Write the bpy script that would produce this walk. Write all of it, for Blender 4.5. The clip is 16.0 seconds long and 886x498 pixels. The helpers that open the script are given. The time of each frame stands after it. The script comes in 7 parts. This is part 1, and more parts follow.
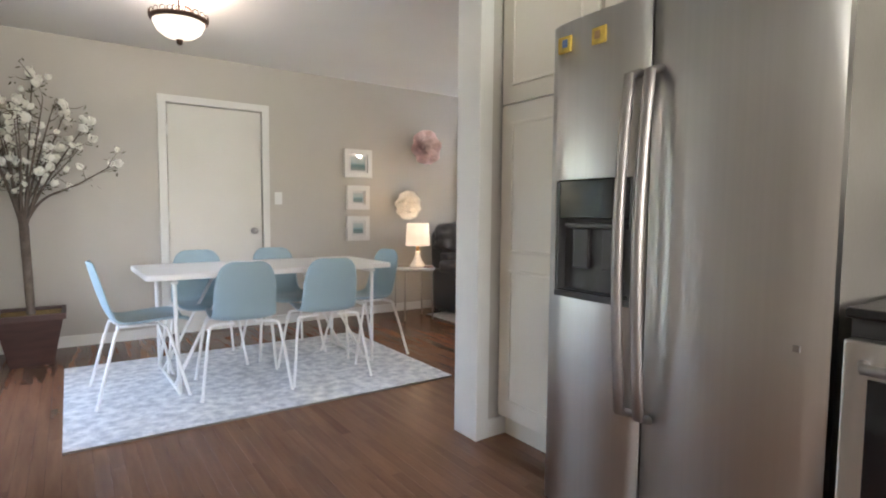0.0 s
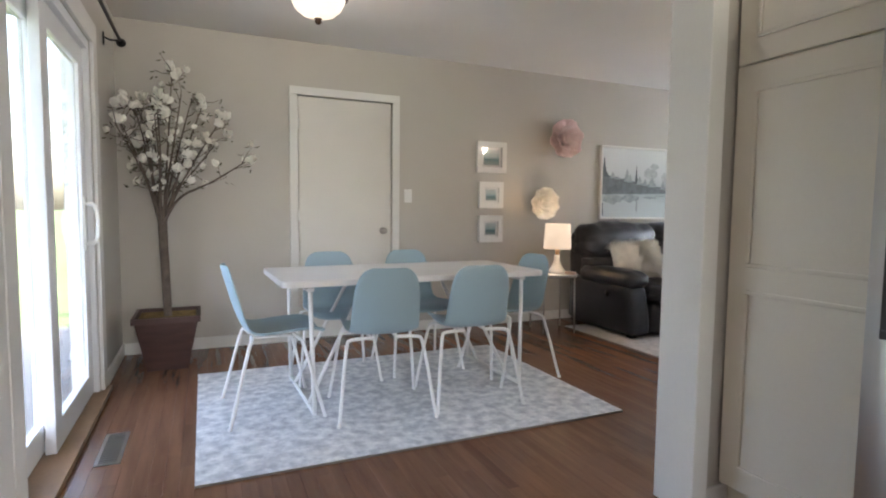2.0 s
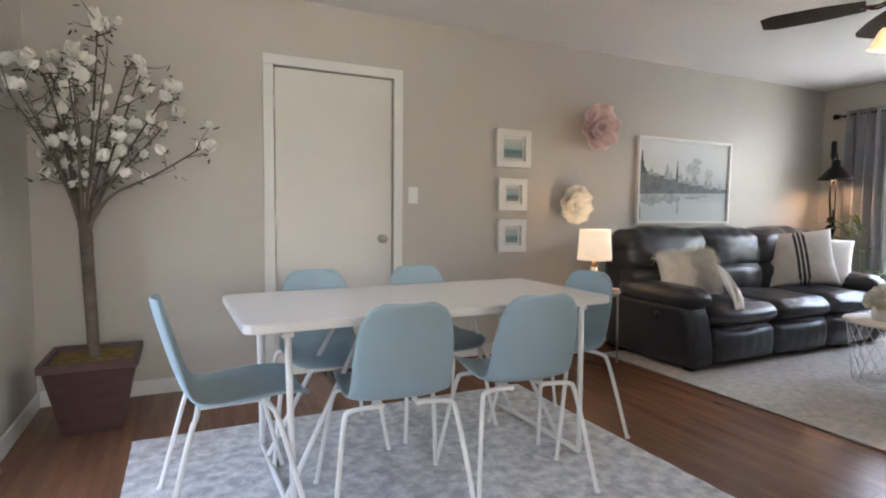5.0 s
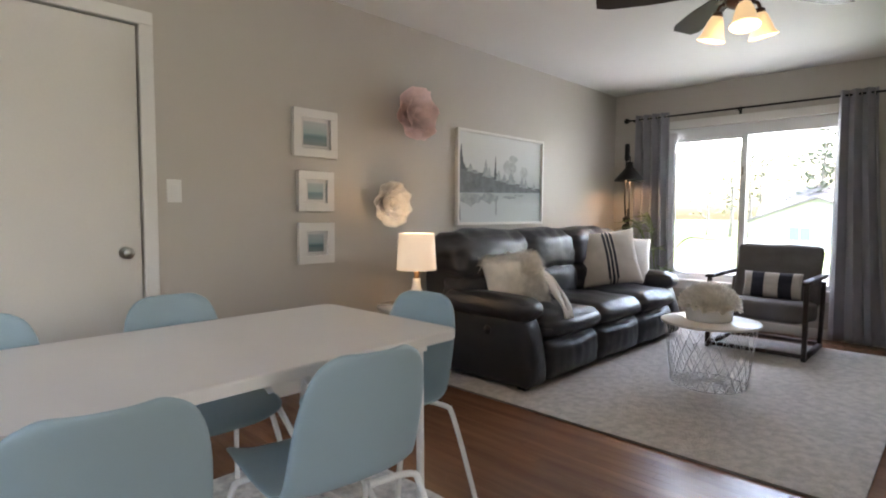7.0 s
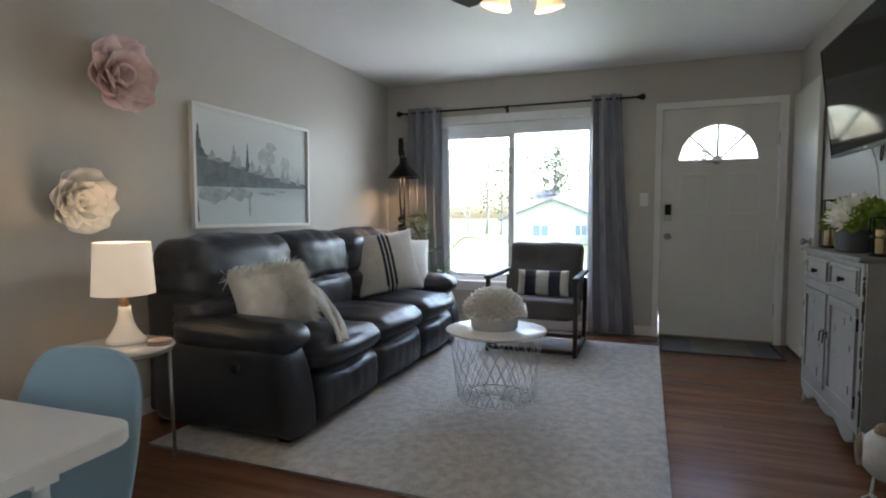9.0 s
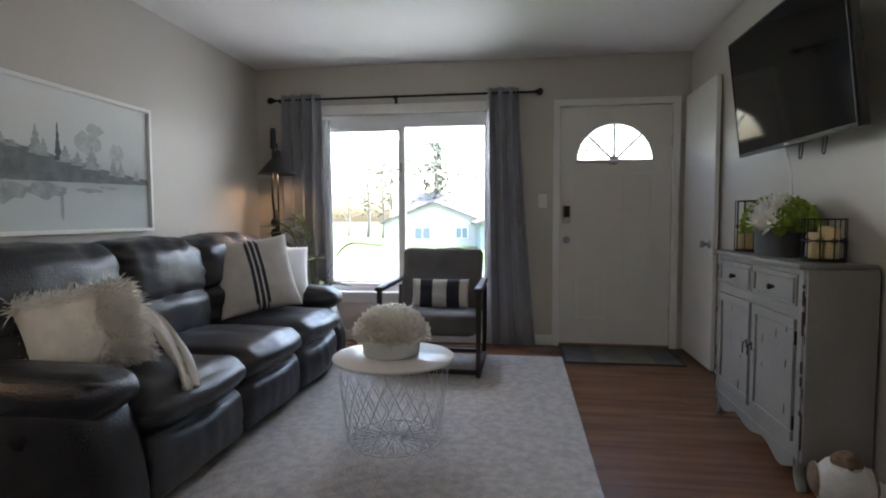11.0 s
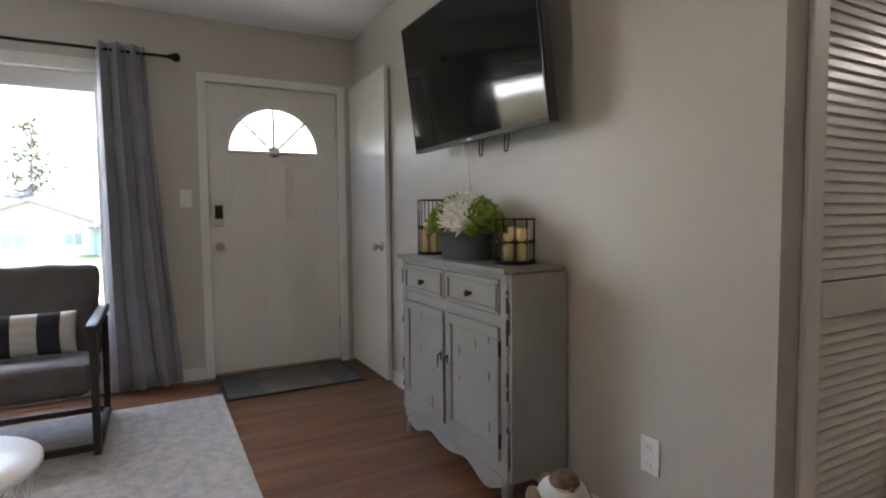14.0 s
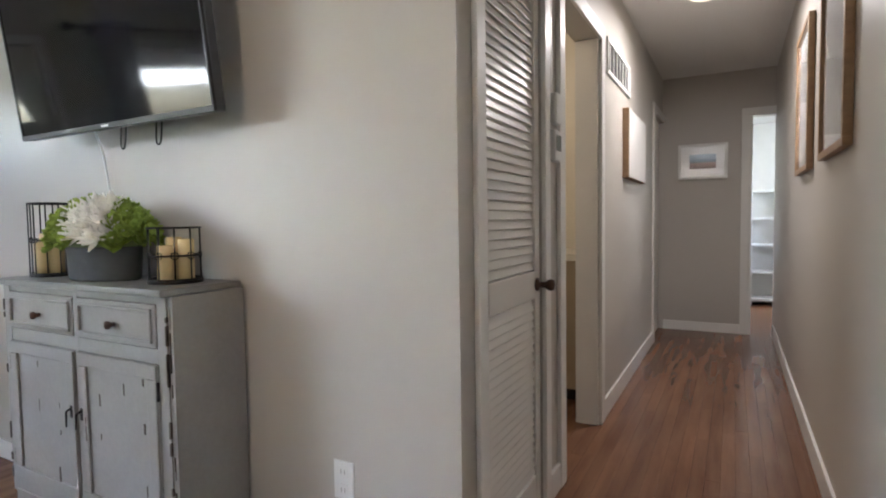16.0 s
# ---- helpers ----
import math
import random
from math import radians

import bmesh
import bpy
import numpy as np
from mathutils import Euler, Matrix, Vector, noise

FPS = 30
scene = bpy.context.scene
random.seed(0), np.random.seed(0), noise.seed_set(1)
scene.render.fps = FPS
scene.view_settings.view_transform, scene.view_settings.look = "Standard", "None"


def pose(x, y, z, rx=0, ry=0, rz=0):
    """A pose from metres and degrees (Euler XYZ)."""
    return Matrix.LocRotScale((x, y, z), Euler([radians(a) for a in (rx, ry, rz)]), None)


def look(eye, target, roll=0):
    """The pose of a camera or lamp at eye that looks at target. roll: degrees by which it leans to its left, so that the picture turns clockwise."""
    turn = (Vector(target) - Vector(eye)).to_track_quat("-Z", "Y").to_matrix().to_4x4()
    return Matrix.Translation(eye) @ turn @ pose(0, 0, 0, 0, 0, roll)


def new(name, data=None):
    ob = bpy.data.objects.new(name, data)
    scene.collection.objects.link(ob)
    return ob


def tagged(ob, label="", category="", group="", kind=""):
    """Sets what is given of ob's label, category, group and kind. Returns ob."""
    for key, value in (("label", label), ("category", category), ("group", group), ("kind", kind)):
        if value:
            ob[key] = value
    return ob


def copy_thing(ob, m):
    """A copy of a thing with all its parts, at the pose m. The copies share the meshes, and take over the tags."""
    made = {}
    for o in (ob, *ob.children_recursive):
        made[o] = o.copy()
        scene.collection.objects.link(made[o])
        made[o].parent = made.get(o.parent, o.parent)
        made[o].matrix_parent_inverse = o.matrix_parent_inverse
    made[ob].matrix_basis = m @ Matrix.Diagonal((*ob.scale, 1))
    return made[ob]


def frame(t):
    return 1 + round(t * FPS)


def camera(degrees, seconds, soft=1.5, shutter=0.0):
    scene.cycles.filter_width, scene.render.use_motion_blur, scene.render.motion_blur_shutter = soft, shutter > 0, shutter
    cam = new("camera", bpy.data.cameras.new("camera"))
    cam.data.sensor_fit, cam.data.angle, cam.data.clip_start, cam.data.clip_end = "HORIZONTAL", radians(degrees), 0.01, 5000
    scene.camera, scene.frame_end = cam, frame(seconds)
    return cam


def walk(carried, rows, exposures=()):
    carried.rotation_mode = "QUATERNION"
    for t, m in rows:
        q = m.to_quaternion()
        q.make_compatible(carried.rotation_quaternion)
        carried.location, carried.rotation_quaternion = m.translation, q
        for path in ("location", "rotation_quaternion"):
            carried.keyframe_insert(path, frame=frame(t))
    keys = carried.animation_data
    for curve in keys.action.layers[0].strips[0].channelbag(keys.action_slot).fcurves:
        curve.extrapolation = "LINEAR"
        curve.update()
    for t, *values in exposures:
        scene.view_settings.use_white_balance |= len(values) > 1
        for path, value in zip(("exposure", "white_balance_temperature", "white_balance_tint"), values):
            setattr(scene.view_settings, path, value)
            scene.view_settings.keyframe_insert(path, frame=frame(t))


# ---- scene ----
cam = camera(78.5, 16.0, soft=2.0)
# seconds, x, y, z, yaw, pitch, roll
ROWS = [
    (0.0, 0.573, -1.474, 1.113, -34.56, -3.91, -0.52),
    (0.5, 0.562, -1.354, 1.115, -28.24, -4.00, -0.69),
    (1.0, 0.528, -1.211, 1.113, -25.82, -4.05, -0.77),
    (1.5, 0.534, -1.050, 1.104, -24.86, -4.09, -0.67),
    (2.0, 0.567, -0.825, 1.109, -23.80, -4.13, -0.62),
    (2.5, 0.584, -0.636, 1.107, -22.45, -4.06, -0.59),
    (3.0, 0.597, -0.456, 1.111, -21.78, -3.98, -0.62),
    (5.5, 0.859, 0.309, 1.114, -29.06, -3.86, -0.52),
    (6.0, 0.988, 0.503, 1.127, -33.61, -3.93, -0.38),
    (6.5, 1.090, 0.667, 1.123, -37.59, -3.84, -0.35),
    (7.0, 1.191, 0.817, 1.123, -45.99, -3.77, -0.34),
    (7.5, 1.365, 0.913, 1.111, -52.75, -3.71, -0.00),
    (8.0, 1.530, 0.988, 1.116, -56.42, -3.72, 0.12),
    (8.5, 1.667, 1.089, 1.115, -61.62, -3.61, 0.03),
    (9.0, 1.819, 1.163, 1.114, -69.40, -3.62, 0.06),
    (11.5, 2.482, 1.408, 1.111, -83.82, -3.32, 0.20),
    (12.0, 2.615, 1.422, 1.117, -87.20, -3.37, 0.22),
    (12.5, 2.745, 1.445, 1.113, -93.48, -3.34, 0.17),
    (13.0, 2.847, 1.474, 1.110, -103.38, -3.27, 0.29),
    (13.5, 2.961, 1.444, 1.108, -111.12, -3.36, 0.48),
    (14.0, 3.047, 1.390, 1.113, -118.06, -3.45, 0.57),
    (14.5, 3.090, 1.336, 1.109, -125.40, -3.20, 0.56),
    (15.0, 3.144, 1.293, 1.107, -134.42, -2.97, 0.54),
    (15.5, 3.204, 1.284, 1.108, -144.55, -2.95, 0.67),
    (16.0, 3.221, 1.259, 1.107, -151.83, -2.94, 0.86),
]
walk(cam, [(t, pose(x, y, z, 90 + pitch, roll, yaw)) for t, x, y, z, yaw, pitch, roll in ROWS],
     exposures=[(0.0, 4.72, 6280, 17), (1.0, 4.42, 6300, 17), (3.0, 4.35, 6350, 17), (5.5, 4.38, 6450, 18), (7.0, 4.11, 6550, 18), (8.0, 3.94, 6350, 16), (9.0, 3.76, 5950, 12), (11.5, 3.58, 6250, 17), (12.5, 3.60, 6400, 18), (13.5, 3.80, 6400, 17), (14.0, 4.18, 6400, 18), (14.5, 4.60, 6300, 17), (15.5, 4.80, 6100, 16), (16.0, 4.97, 6000, 16)])

# ---- world and large lights ----
world = bpy.data.worlds.new("sky")
scene.world = world
world.use_nodes = True
wn = world.node_tree
sky = wn.nodes.new("ShaderNodeTexSky")
sky.sky_type, sky.sun_disc = "NISHITA", False
sky.sun_elevation, sky.sun_rotation = radians(70), radians(180)
sky.air_density, sky.dust_density = 1.6, 4.0
wn.nodes["Background"].inputs["Strength"].default_value = 0.15
wn.links.new(sky.outputs["Color"], wn.nodes["Background"].inputs["Color"])


def lamp_light(name, kind, where, power, color, size=0.1, target=None, parent=None, spot=None):
    data = bpy.data.lights.new(name, kind)
    data.energy, data.color = power, color
    if kind in ("POINT", "SPOT"):
        data.shadow_soft_size = size
    if kind == "SPOT":
        data.spot_size, data.spot_blend = radians(spot), 0.5
    ob = new(name, data)
    ob.matrix_world = look(where, target) if target else Matrix.Translation(where)
    return ob


sun_data = bpy.data.lights.new("sun", "SUN")
sun_data.energy, sun_data.angle, sun_data.color = 1.5, radians(15), (1.0, 0.96, 0.9)
new("sun", sun_data).matrix_world = look((0, 0, 30), (1, 11, 0))

# area lamp added for daylight at the bedroom's window opening, out of view
bed_data = bpy.data.lights.new("bedroom_sky_light", "AREA")
bed_data.shape, bed_data.size, bed_data.size_y = "RECTANGLE", 1.7, 1.1
bed_data.energy, bed_data.color = 1.7, (0.92, 0.96, 1.0)
new("bedroom_sky_light", bed_data).matrix_world = look((1.93, -6.3, 1.5), (4.0, -6.3, 1.3))

# fill lamp added in a made-up kitchen window opening, out of view
kit_data = bpy.data.lights.new("kitchen_fill_light", "AREA")
kit_data.shape, kit_data.size, kit_data.size_y = "RECTANGLE", 1.9, 1.1
kit_data.energy, kit_data.color = 2.6, (1.0, 0.98, 0.94)
new("kitchen_fill_light", kit_data).matrix_world = look((1.22, -3.45, 1.55), (1.3, 0.0, 1.2))

# strip lamp added at the front window's head to strengthen the skylight
win_data = bpy.data.lights.new("window_sky_fill", "AREA")
win_data.shape, win_data.size, win_data.size_y = "RECTANGLE", 1.42, 0.12
win_data.energy, win_data.color = 0.95, (0.92, 0.96, 1.0)
new("window_sky_fill", win_data).matrix_world = look((7.235, 2.44, 1.845), (6.4, 2.44, 1.15))


# ---- materials ----
def material(name, color, rough=0.6, metal=0.0, var=0.12, scale=6.0, fine=60.0, bump=0.05, color2=None, spec=0.5,
             stretch=(1, 1, 1), transmission=0.0, ior=1.45, emit=None, sheen=0.0, random=0.0, coat=0.0, aniso=0.0, translucent=0.0):
    """A surface with broad and fine variation; color2 is blended in by the broad noise."""
    m = bpy.data.materials.new(name)
    m.use_nodes = True
    nt = m.node_tree
    b = nt.nodes["Principled BSDF"]
    b.inputs["Roughness"].default_value, b.inputs["Metallic"].default_value = rough, metal
    b.inputs["IOR"].default_value = ior
    b.inputs["Specular IOR Level"].default_value = spec
    b.inputs["Transmission Weight"].default_value = transmission
    b.inputs["Sheen Weight"].default_value = sheen
    b.inputs["Coat Weight"].default_value = coat
    co = nt.nodes.new("ShaderNodeTexCoord")
    mp = nt.nodes.new("ShaderNodeMapping")
    mp.inputs["Scale"].default_value = stretch
    nt.links.new(co.outputs["Object"], mp.inputs["Vector"])
    broad, grain = nt.nodes.new("ShaderNodeTexNoise"), nt.nodes.new("ShaderNodeTexNoise")
    for n, s, d in ((broad, scale, 4), (grain, fine, 3)):
        n.inputs["Scale"].default_value, n.inputs["Detail"].default_value = s, d
        nt.links.new(mp.outputs["Vector"], n.inputs["Vector"])
    mix = nt.nodes.new("ShaderNodeMix")
    mix.data_type = "RGBA"
    c2 = color2 or tuple(c * (1 - var) for c in color)
    mix.inputs["A"].default_value, mix.inputs["B"].default_value = (*color, 1), (*c2, 1)
    ramp = nt.nodes.new("ShaderNodeMapRange")
    ramp.inputs["From Min"].default_value, ramp.inputs["From Max"].default_value = 0.35, 0.65
    nt.links.new(broad.outputs["Fac"], ramp.inputs["Value"])
    nt.links.new(ramp.outputs["Result"], mix.inputs["Factor"])
    hsv = nt.nodes.new("ShaderNodeHueSaturation")
    add = nt.nodes.new("ShaderNodeMath")
    add.operation, add.use_clamp = "MULTIPLY_ADD", False
    add.inputs[1].default_value, add.inputs[2].default_value = var * 1.2, 1 - var * 0.6
    nt.links.new(grain.outputs["Fac"], add.inputs[0])
    nt.links.new(mix.outputs["Result"], hsv.inputs["Color"])
    last = add.outputs[0]
    if random:
        info = nt.nodes.new("ShaderNodeObjectInfo")
        geo = nt.nodes.new("ShaderNodeNewGeometry")
        both = nt.nodes.new("ShaderNodeMath")
        both.operation = "ADD"
        nt.links.new(info.outputs["Random"], both.inputs[0])
        nt.links.new(geo.outputs["Random Per Island"], both.inputs[1])
        frac = nt.nodes.new("ShaderNodeMath")
        frac.operation = "FRACT"
        nt.links.new(both.outputs[0], frac.inputs[0])
        ma = nt.nodes.new("ShaderNodeMath")
        ma.operation = "MULTIPLY_ADD"
        ma.inputs[1].default_value = random
        nt.links.new(frac.outputs[0], ma.inputs[0])
        nt.links.new(last, ma.inputs[2])
        last = ma.outputs[0]
    nt.links.new(last, hsv.inputs["Value"])
    nt.links.new(hsv.outputs["Color"], b.inputs["Base Color"])
    if bump:
        bp = nt.nodes.new("ShaderNodeBump")
        bp.inputs["Strength"].default_value, bp.inputs["Distance"].default_value = bump, 0.01
        nt.links.new(grain.outputs["Fac"], bp.inputs["Height"])
        nt.links.new(bp.outputs["Normal"], b.inputs["Normal"])
    if aniso:
        b.inputs["Anisotropic"].default_value, b.inputs["Anisotropic Rotation"].default_value = aniso, 0.25
        tg = nt.nodes.new("ShaderNodeTangent")
        tg.direction_type, tg.axis = "RADIAL", "Z"
        nt.links.new(tg.outputs["Tangent"], b.inputs["Tangent"])
    if translucent:
        tr, both_sides = nt.nodes.new("ShaderNodeBsdfTranslucent"), nt.nodes.new("ShaderNodeMixShader")
        both_sides.inputs[0].default_value = translucent
        nt.links.new(hsv.outputs["Color"], tr.inputs["Color"])
        nt.links.new(b.outputs[0], both_sides.inputs[1])
        nt.links.new(tr.outputs[0], both_sides.inputs[2])
        nt.links.new(both_sides.outputs[0], nt.nodes["Material Output"].inputs["Surface"])
    if emit:
        b.inputs["Emission Color"].default_value, b.inputs["Emission Strength"].default_value = (*emit[0], 1), emit[1]
    return m


WALL = material("greige_wall_paint", (0.50, 0.47, 0.425), 0.43, var=0.04, scale=1.2, fine=220, bump=0.04)
CEIL = material("ceiling_paint", (0.74, 0.73, 0.71), 0.65, var=0.04, scale=1.0, fine=120, bump=0.1)
WHITE = material("white_trim_paint", (0.74, 0.73, 0.70), 0.4, var=0.05, scale=2.0, fine=90, bump=0.02)
DOORW = material("white_door_paint", (0.70, 0.675, 0.63), 0.38, var=0.05, scale=1.4, fine=80, bump=0.03)
VINYL = material("white_vinyl", (0.78, 0.79, 0.8), 0.3, var=0.03, bump=0.0)
OAK = material("oak_floor", (0.185, 0.090, 0.050), 0.27, var=0.26, scale=3.0, fine=26, bump=0.04, color2=(0.125, 0.058, 0.032),
               stretch=(6, 0.5, 1), random=0.26, spec=0.55)
OAKBASE = material("floor_joint", (0.09, 0.05, 0.03), 0.6)
# grey tint added to the slider panes only to dim daylight through them
TINTED = material("slider_glass", (0.50, 0.51, 0.51), 0.0, var=0.0, bump=0.0, transmission=1.0, ior=1.1)
GLASS = material("window_glass", (0.945, 0.955, 0.955), 0.0, var=0.0, bump=0.0, transmission=1.0, ior=1.1)
PICGLASS = material("picture_glass", (0.97, 0.97, 0.97), 0.0, var=0.0, bump=0.0, transmission=1.0, ior=1.5)
STEEL = material("brushed_steel", (0.62, 0.61, 0.59), 0.42, 1.0, var=0.04, scale=1.5, fine=40, bump=0.006, stretch=(40, 40, 0.6), aniso=0.8)
STEELH = material("polished_handle_steel", (0.38, 0.355, 0.345), 0.46, 1.0, var=0.05)
NICKEL = material("satin_nickel", (0.45, 0.43, 0.4), 0.3, 1.0, var=0.05)
BRONZE = material("oil_rubbed_bronze", (0.09, 0.05, 0.035), 0.4, 0.7, var=0.3, scale=30)
BLACKM = material("black_metal", (0.018, 0.017, 0.017), 0.45, 0.5, var=0.2)
WHITEM = material("white_powder_coat", (0.8, 0.8, 0.79), 0.35, var=0.03)
BLUE = material("light_blue_plastic", (0.31, 0.42, 0.48), 0.42, var=0.04, scale=3, fine=300, bump=0.03)
TABLETOP = material("white_laminate", (0.78, 0.76, 0.74), 0.28, var=0.02, bump=0.0)
LEATHER = material("black_leather", (0.016, 0.018, 0.025), 0.36, var=0.3, scale=5, fine=110, bump=0.28, color2=(0.022, 0.023, 0.029), spec=0.7)
RUG = material("pale_vintage_rug", (0.72, 0.72, 0.715), 0.95, var=0.46, scale=17, fine=46, bump=0.6, color2=(0.40, 0.41, 0.44), sheen=0.2)
RUG2 = material("cream_woven_rug", (0.49, 0.47, 0.44), 0.95, var=0.36, scale=22, fine=75, bump=0.7, color2=(0.35, 0.335, 0.315), sheen=0.2)
RUGEDGE = material("rug_backing", (0.25, 0.22, 0.2), 0.9)
CURTAIN = material("grey_curtain_cloth", (0.31, 0.31, 0.345), 0.8, var=0.12, scale=4, fine=260, bump=0.15, sheen=0.3, translucent=0.12)
TWEED = material("grey_upholstery", (0.125, 0.118, 0.118), 0.85, var=0.25, scale=6, fine=300, bump=0.4)
DARKWOOD = material("espresso_wood", (0.035, 0.024, 0.02), 0.45, var=0.4, scale=4, fine=60, stretch=(1, 1, 6))
CABGREY = material("distressed_grey_paint", (0.28, 0.265, 0.245), 0.5, var=0.15, scale=3, fine=60, bump=0.1)
CABTOP = material("grey_painted_top", (0.215, 0.205, 0.19), 0.4, var=0.15, scale=3, fine=60)
WORN = material("worn_bare_wood", (0.10, 0.08, 0.065), 0.7, var=0.4, scale=30)
CREAMCAB = material("cream_cabinet_paint", (0.80, 0.75, 0.65), 0.35, var=0.03, scale=2, fine=70)
BLACKGLASS = material("black_glass", (0.008, 0.008, 0.009), 0.08, var=0.0, bump=0.0)
DARKPL = material("dark_grey_plastic", (0.05, 0.05, 0.052), 0.35, var=0.1)
PLASTW = material("white_plastic", (0.75, 0.75, 0.73), 0.35, var=0.02, bump=0)
CERAMIC = material("white_ceramic", (0.8, 0.78, 0.75), 0.18, var=0.02, bump=0)
LINEN = material("linen_fabric", (0.6, 0.57, 0.53), 0.9, var=0.12, scale=8, fine=350, bump=0.35)
NAVY = material("navy_stripe", (0.03, 0.035, 0.055), 0.9, var=0.15, fine=350, bump=0.3)
FUR = material("cream_faux_fur", (0.90, 0.85, 0.77), 0.95, var=0.15, scale=14, fine=200, bump=0.5, sheen=0.5)
TVGLASS = material("television_screen", (0.010, 0.010, 0.011), 0.07, var=0.0, bump=0.0, spec=0.28)
# opaque panes; the sky's reflection is put into the bluish grey
HOUSEGLASS = material("sky_toned_far_glass", (0.16, 0.20, 0.22), 0.2, var=0.1)
SLOT = material("outlet_slot", (0.35, 0.33, 0.30), 0.5, var=0.05)
PINE = material("pale_pine_needles", (0.12, 0.14, 0.10), 0.8, var=0.4, scale=1)
FARBARK = material("grey_bare_bark", (0.23, 0.21, 0.19), 0.9, var=0.3, scale=2)
FARLEAF = material("pale_spring_leaves", (0.16, 0.17, 0.12), 0.7, var=0.3, scale=1)
PETALW = material("white_petals", (0.94, 0.92, 0.86), 0.7, var=0.04, scale=20, random=0.08, translucent=0.35)
PETALPINK = material("pink_paper_petals", (0.88, 0.69, 0.67), 0.75, var=0.1, scale=8, random=0.12, translucent=0.2)
PETALCREAM = material("cream_paper_petals", (0.87, 0.83, 0.77), 0.75, var=0.08, scale=8, random=0.1, translucent=0.2)
LEAF = material("green_leaves", (0.15, 0.19, 0.085), 0.6, var=0.3, scale=12, random=0.4)
HYDR = material("lime_hydrangea", (0.30, 0.40, 0.07), 0.7, var=0.3, scale=14, random=0.5)
BARK = material("grey_brown_bark", (0.16, 0.125, 0.10), 0.85, var=0.35, scale=20, fine=120, bump=0.5)
POTWOOD = material("dark_red_wood_planter", (0.075, 0.034, 0.026), 0.5, var=0.35, scale=5, fine=40, stretch=(1, 1, 5))
MOSS = material("dried_moss", (0.30, 0.20, 0.07), 0.95, var=0.4, scale=30, fine=160, bump=0.8)
GALV = material("galvanised_grey_metal", (0.12, 0.12, 0.125), 0.5, 0.5, var=0.2, scale=12)
WAX = material("ivory_wax", (0.75, 0.58, 0.30), 0.6, var=0.08, scale=8)
OAKFRAME = material("light_oak_frame", (0.32, 0.2, 0.11), 0.5, var=0.25, scale=4, fine=60, stretch=(1, 1, 6))
MIRROR = material("framed_glass", (0.5, 0.5, 0.5), 0.05, var=0.0, bump=0)
PAPER = material("white_paper", (0.72, 0.71, 0.69), 0.7, var=0.04)
MATD = material("door_mat_dark", (0.05, 0.047, 0.046), 0.95, var=0.25, fine=250, bump=0.6)
MATG = material("door_mat_grey", (0.19, 0.18, 0.16), 0.95, var=0.25, fine=250, bump=0.6)
GRASS = material("lawn", (0.10, 0.14, 0.04), 0.9, var=0.35, scale=0.6, fine=20, bump=0.5)
ASPHALT = material("asphalt", (0.09, 0.09, 0.092), 0.85, var=0.2, scale=0.7, fine=60)
SIDING = material("pale_green_siding", (0.21, 0.255, 0.245), 0.7, var=0.08, scale=1.0)
SIDINGW = material("pale_siding", (0.45, 0.45, 0.44), 0.7, var=0.08, scale=1.0)
SHINGLE = material("grey_shingles", (0.16, 0.15, 0.15), 0.9, var=0.3, scale=4)
DECK = material("weathered_deck", (0.17, 0.16, 0.15), 0.8, var=0.25, scale=3, fine=30, stretch=(1, 8, 1), random=0.2)
DECKD = material("dark_rail_paint", (0.06, 0.06, 0.06), 0.6, var=0.2)
SHADE = material("linen_lampshade", (0.85, 0.78, 0.66), 0.8, var=0.04, scale=10, fine=300, emit=((1.0, 0.74, 0.48), 0.032))
GLOW = material("frosted_warm_glass", (0.75, 0.5, 0.25), 0.4, var=0.05, emit=((1.0, 0.72, 0.38), 0.045))
GLOWW = material("frosted_white_glass", (0.9, 0.85, 0.75), 0.4, var=0.05, emit=((1.0, 0.82, 0.58), 0.055))
BULB = material("lamp_bulb", (1, 0.9, 0.7), 0.4, var=0, emit=((1.0, 0.66, 0.32), 1.0))


# ---- mesh helpers ----
def box(bm, x0, x1, y0, y1, z0, z1, bevel=0.0, m=None, seg=2):
    made = bmesh.ops.create_cube(bm, size=1.0)["verts"]
    t = Matrix.Translation(((x0 + x1) / 2, (y0 + y1) / 2, (z0 + z1) / 2)) @ Matrix.Diagonal((x1 - x0, y1 - y0, z1 - z0, 1))
    bmesh.ops.transform(bm, matrix=t, verts=made)
    if bevel:
        edges = list({e for v in made for e in v.link_edges})
        out = bmesh.ops.bevel(bm, geom=edges, offset=bevel, segments=seg, profile=0.5, affect="EDGES")
        made = list({v for f in out["faces"] for v in f.verts} | {v for v in made if v.is_valid})
    if m is not None:
        bmesh.ops.transform(bm, matrix=m, verts=made)
    return made


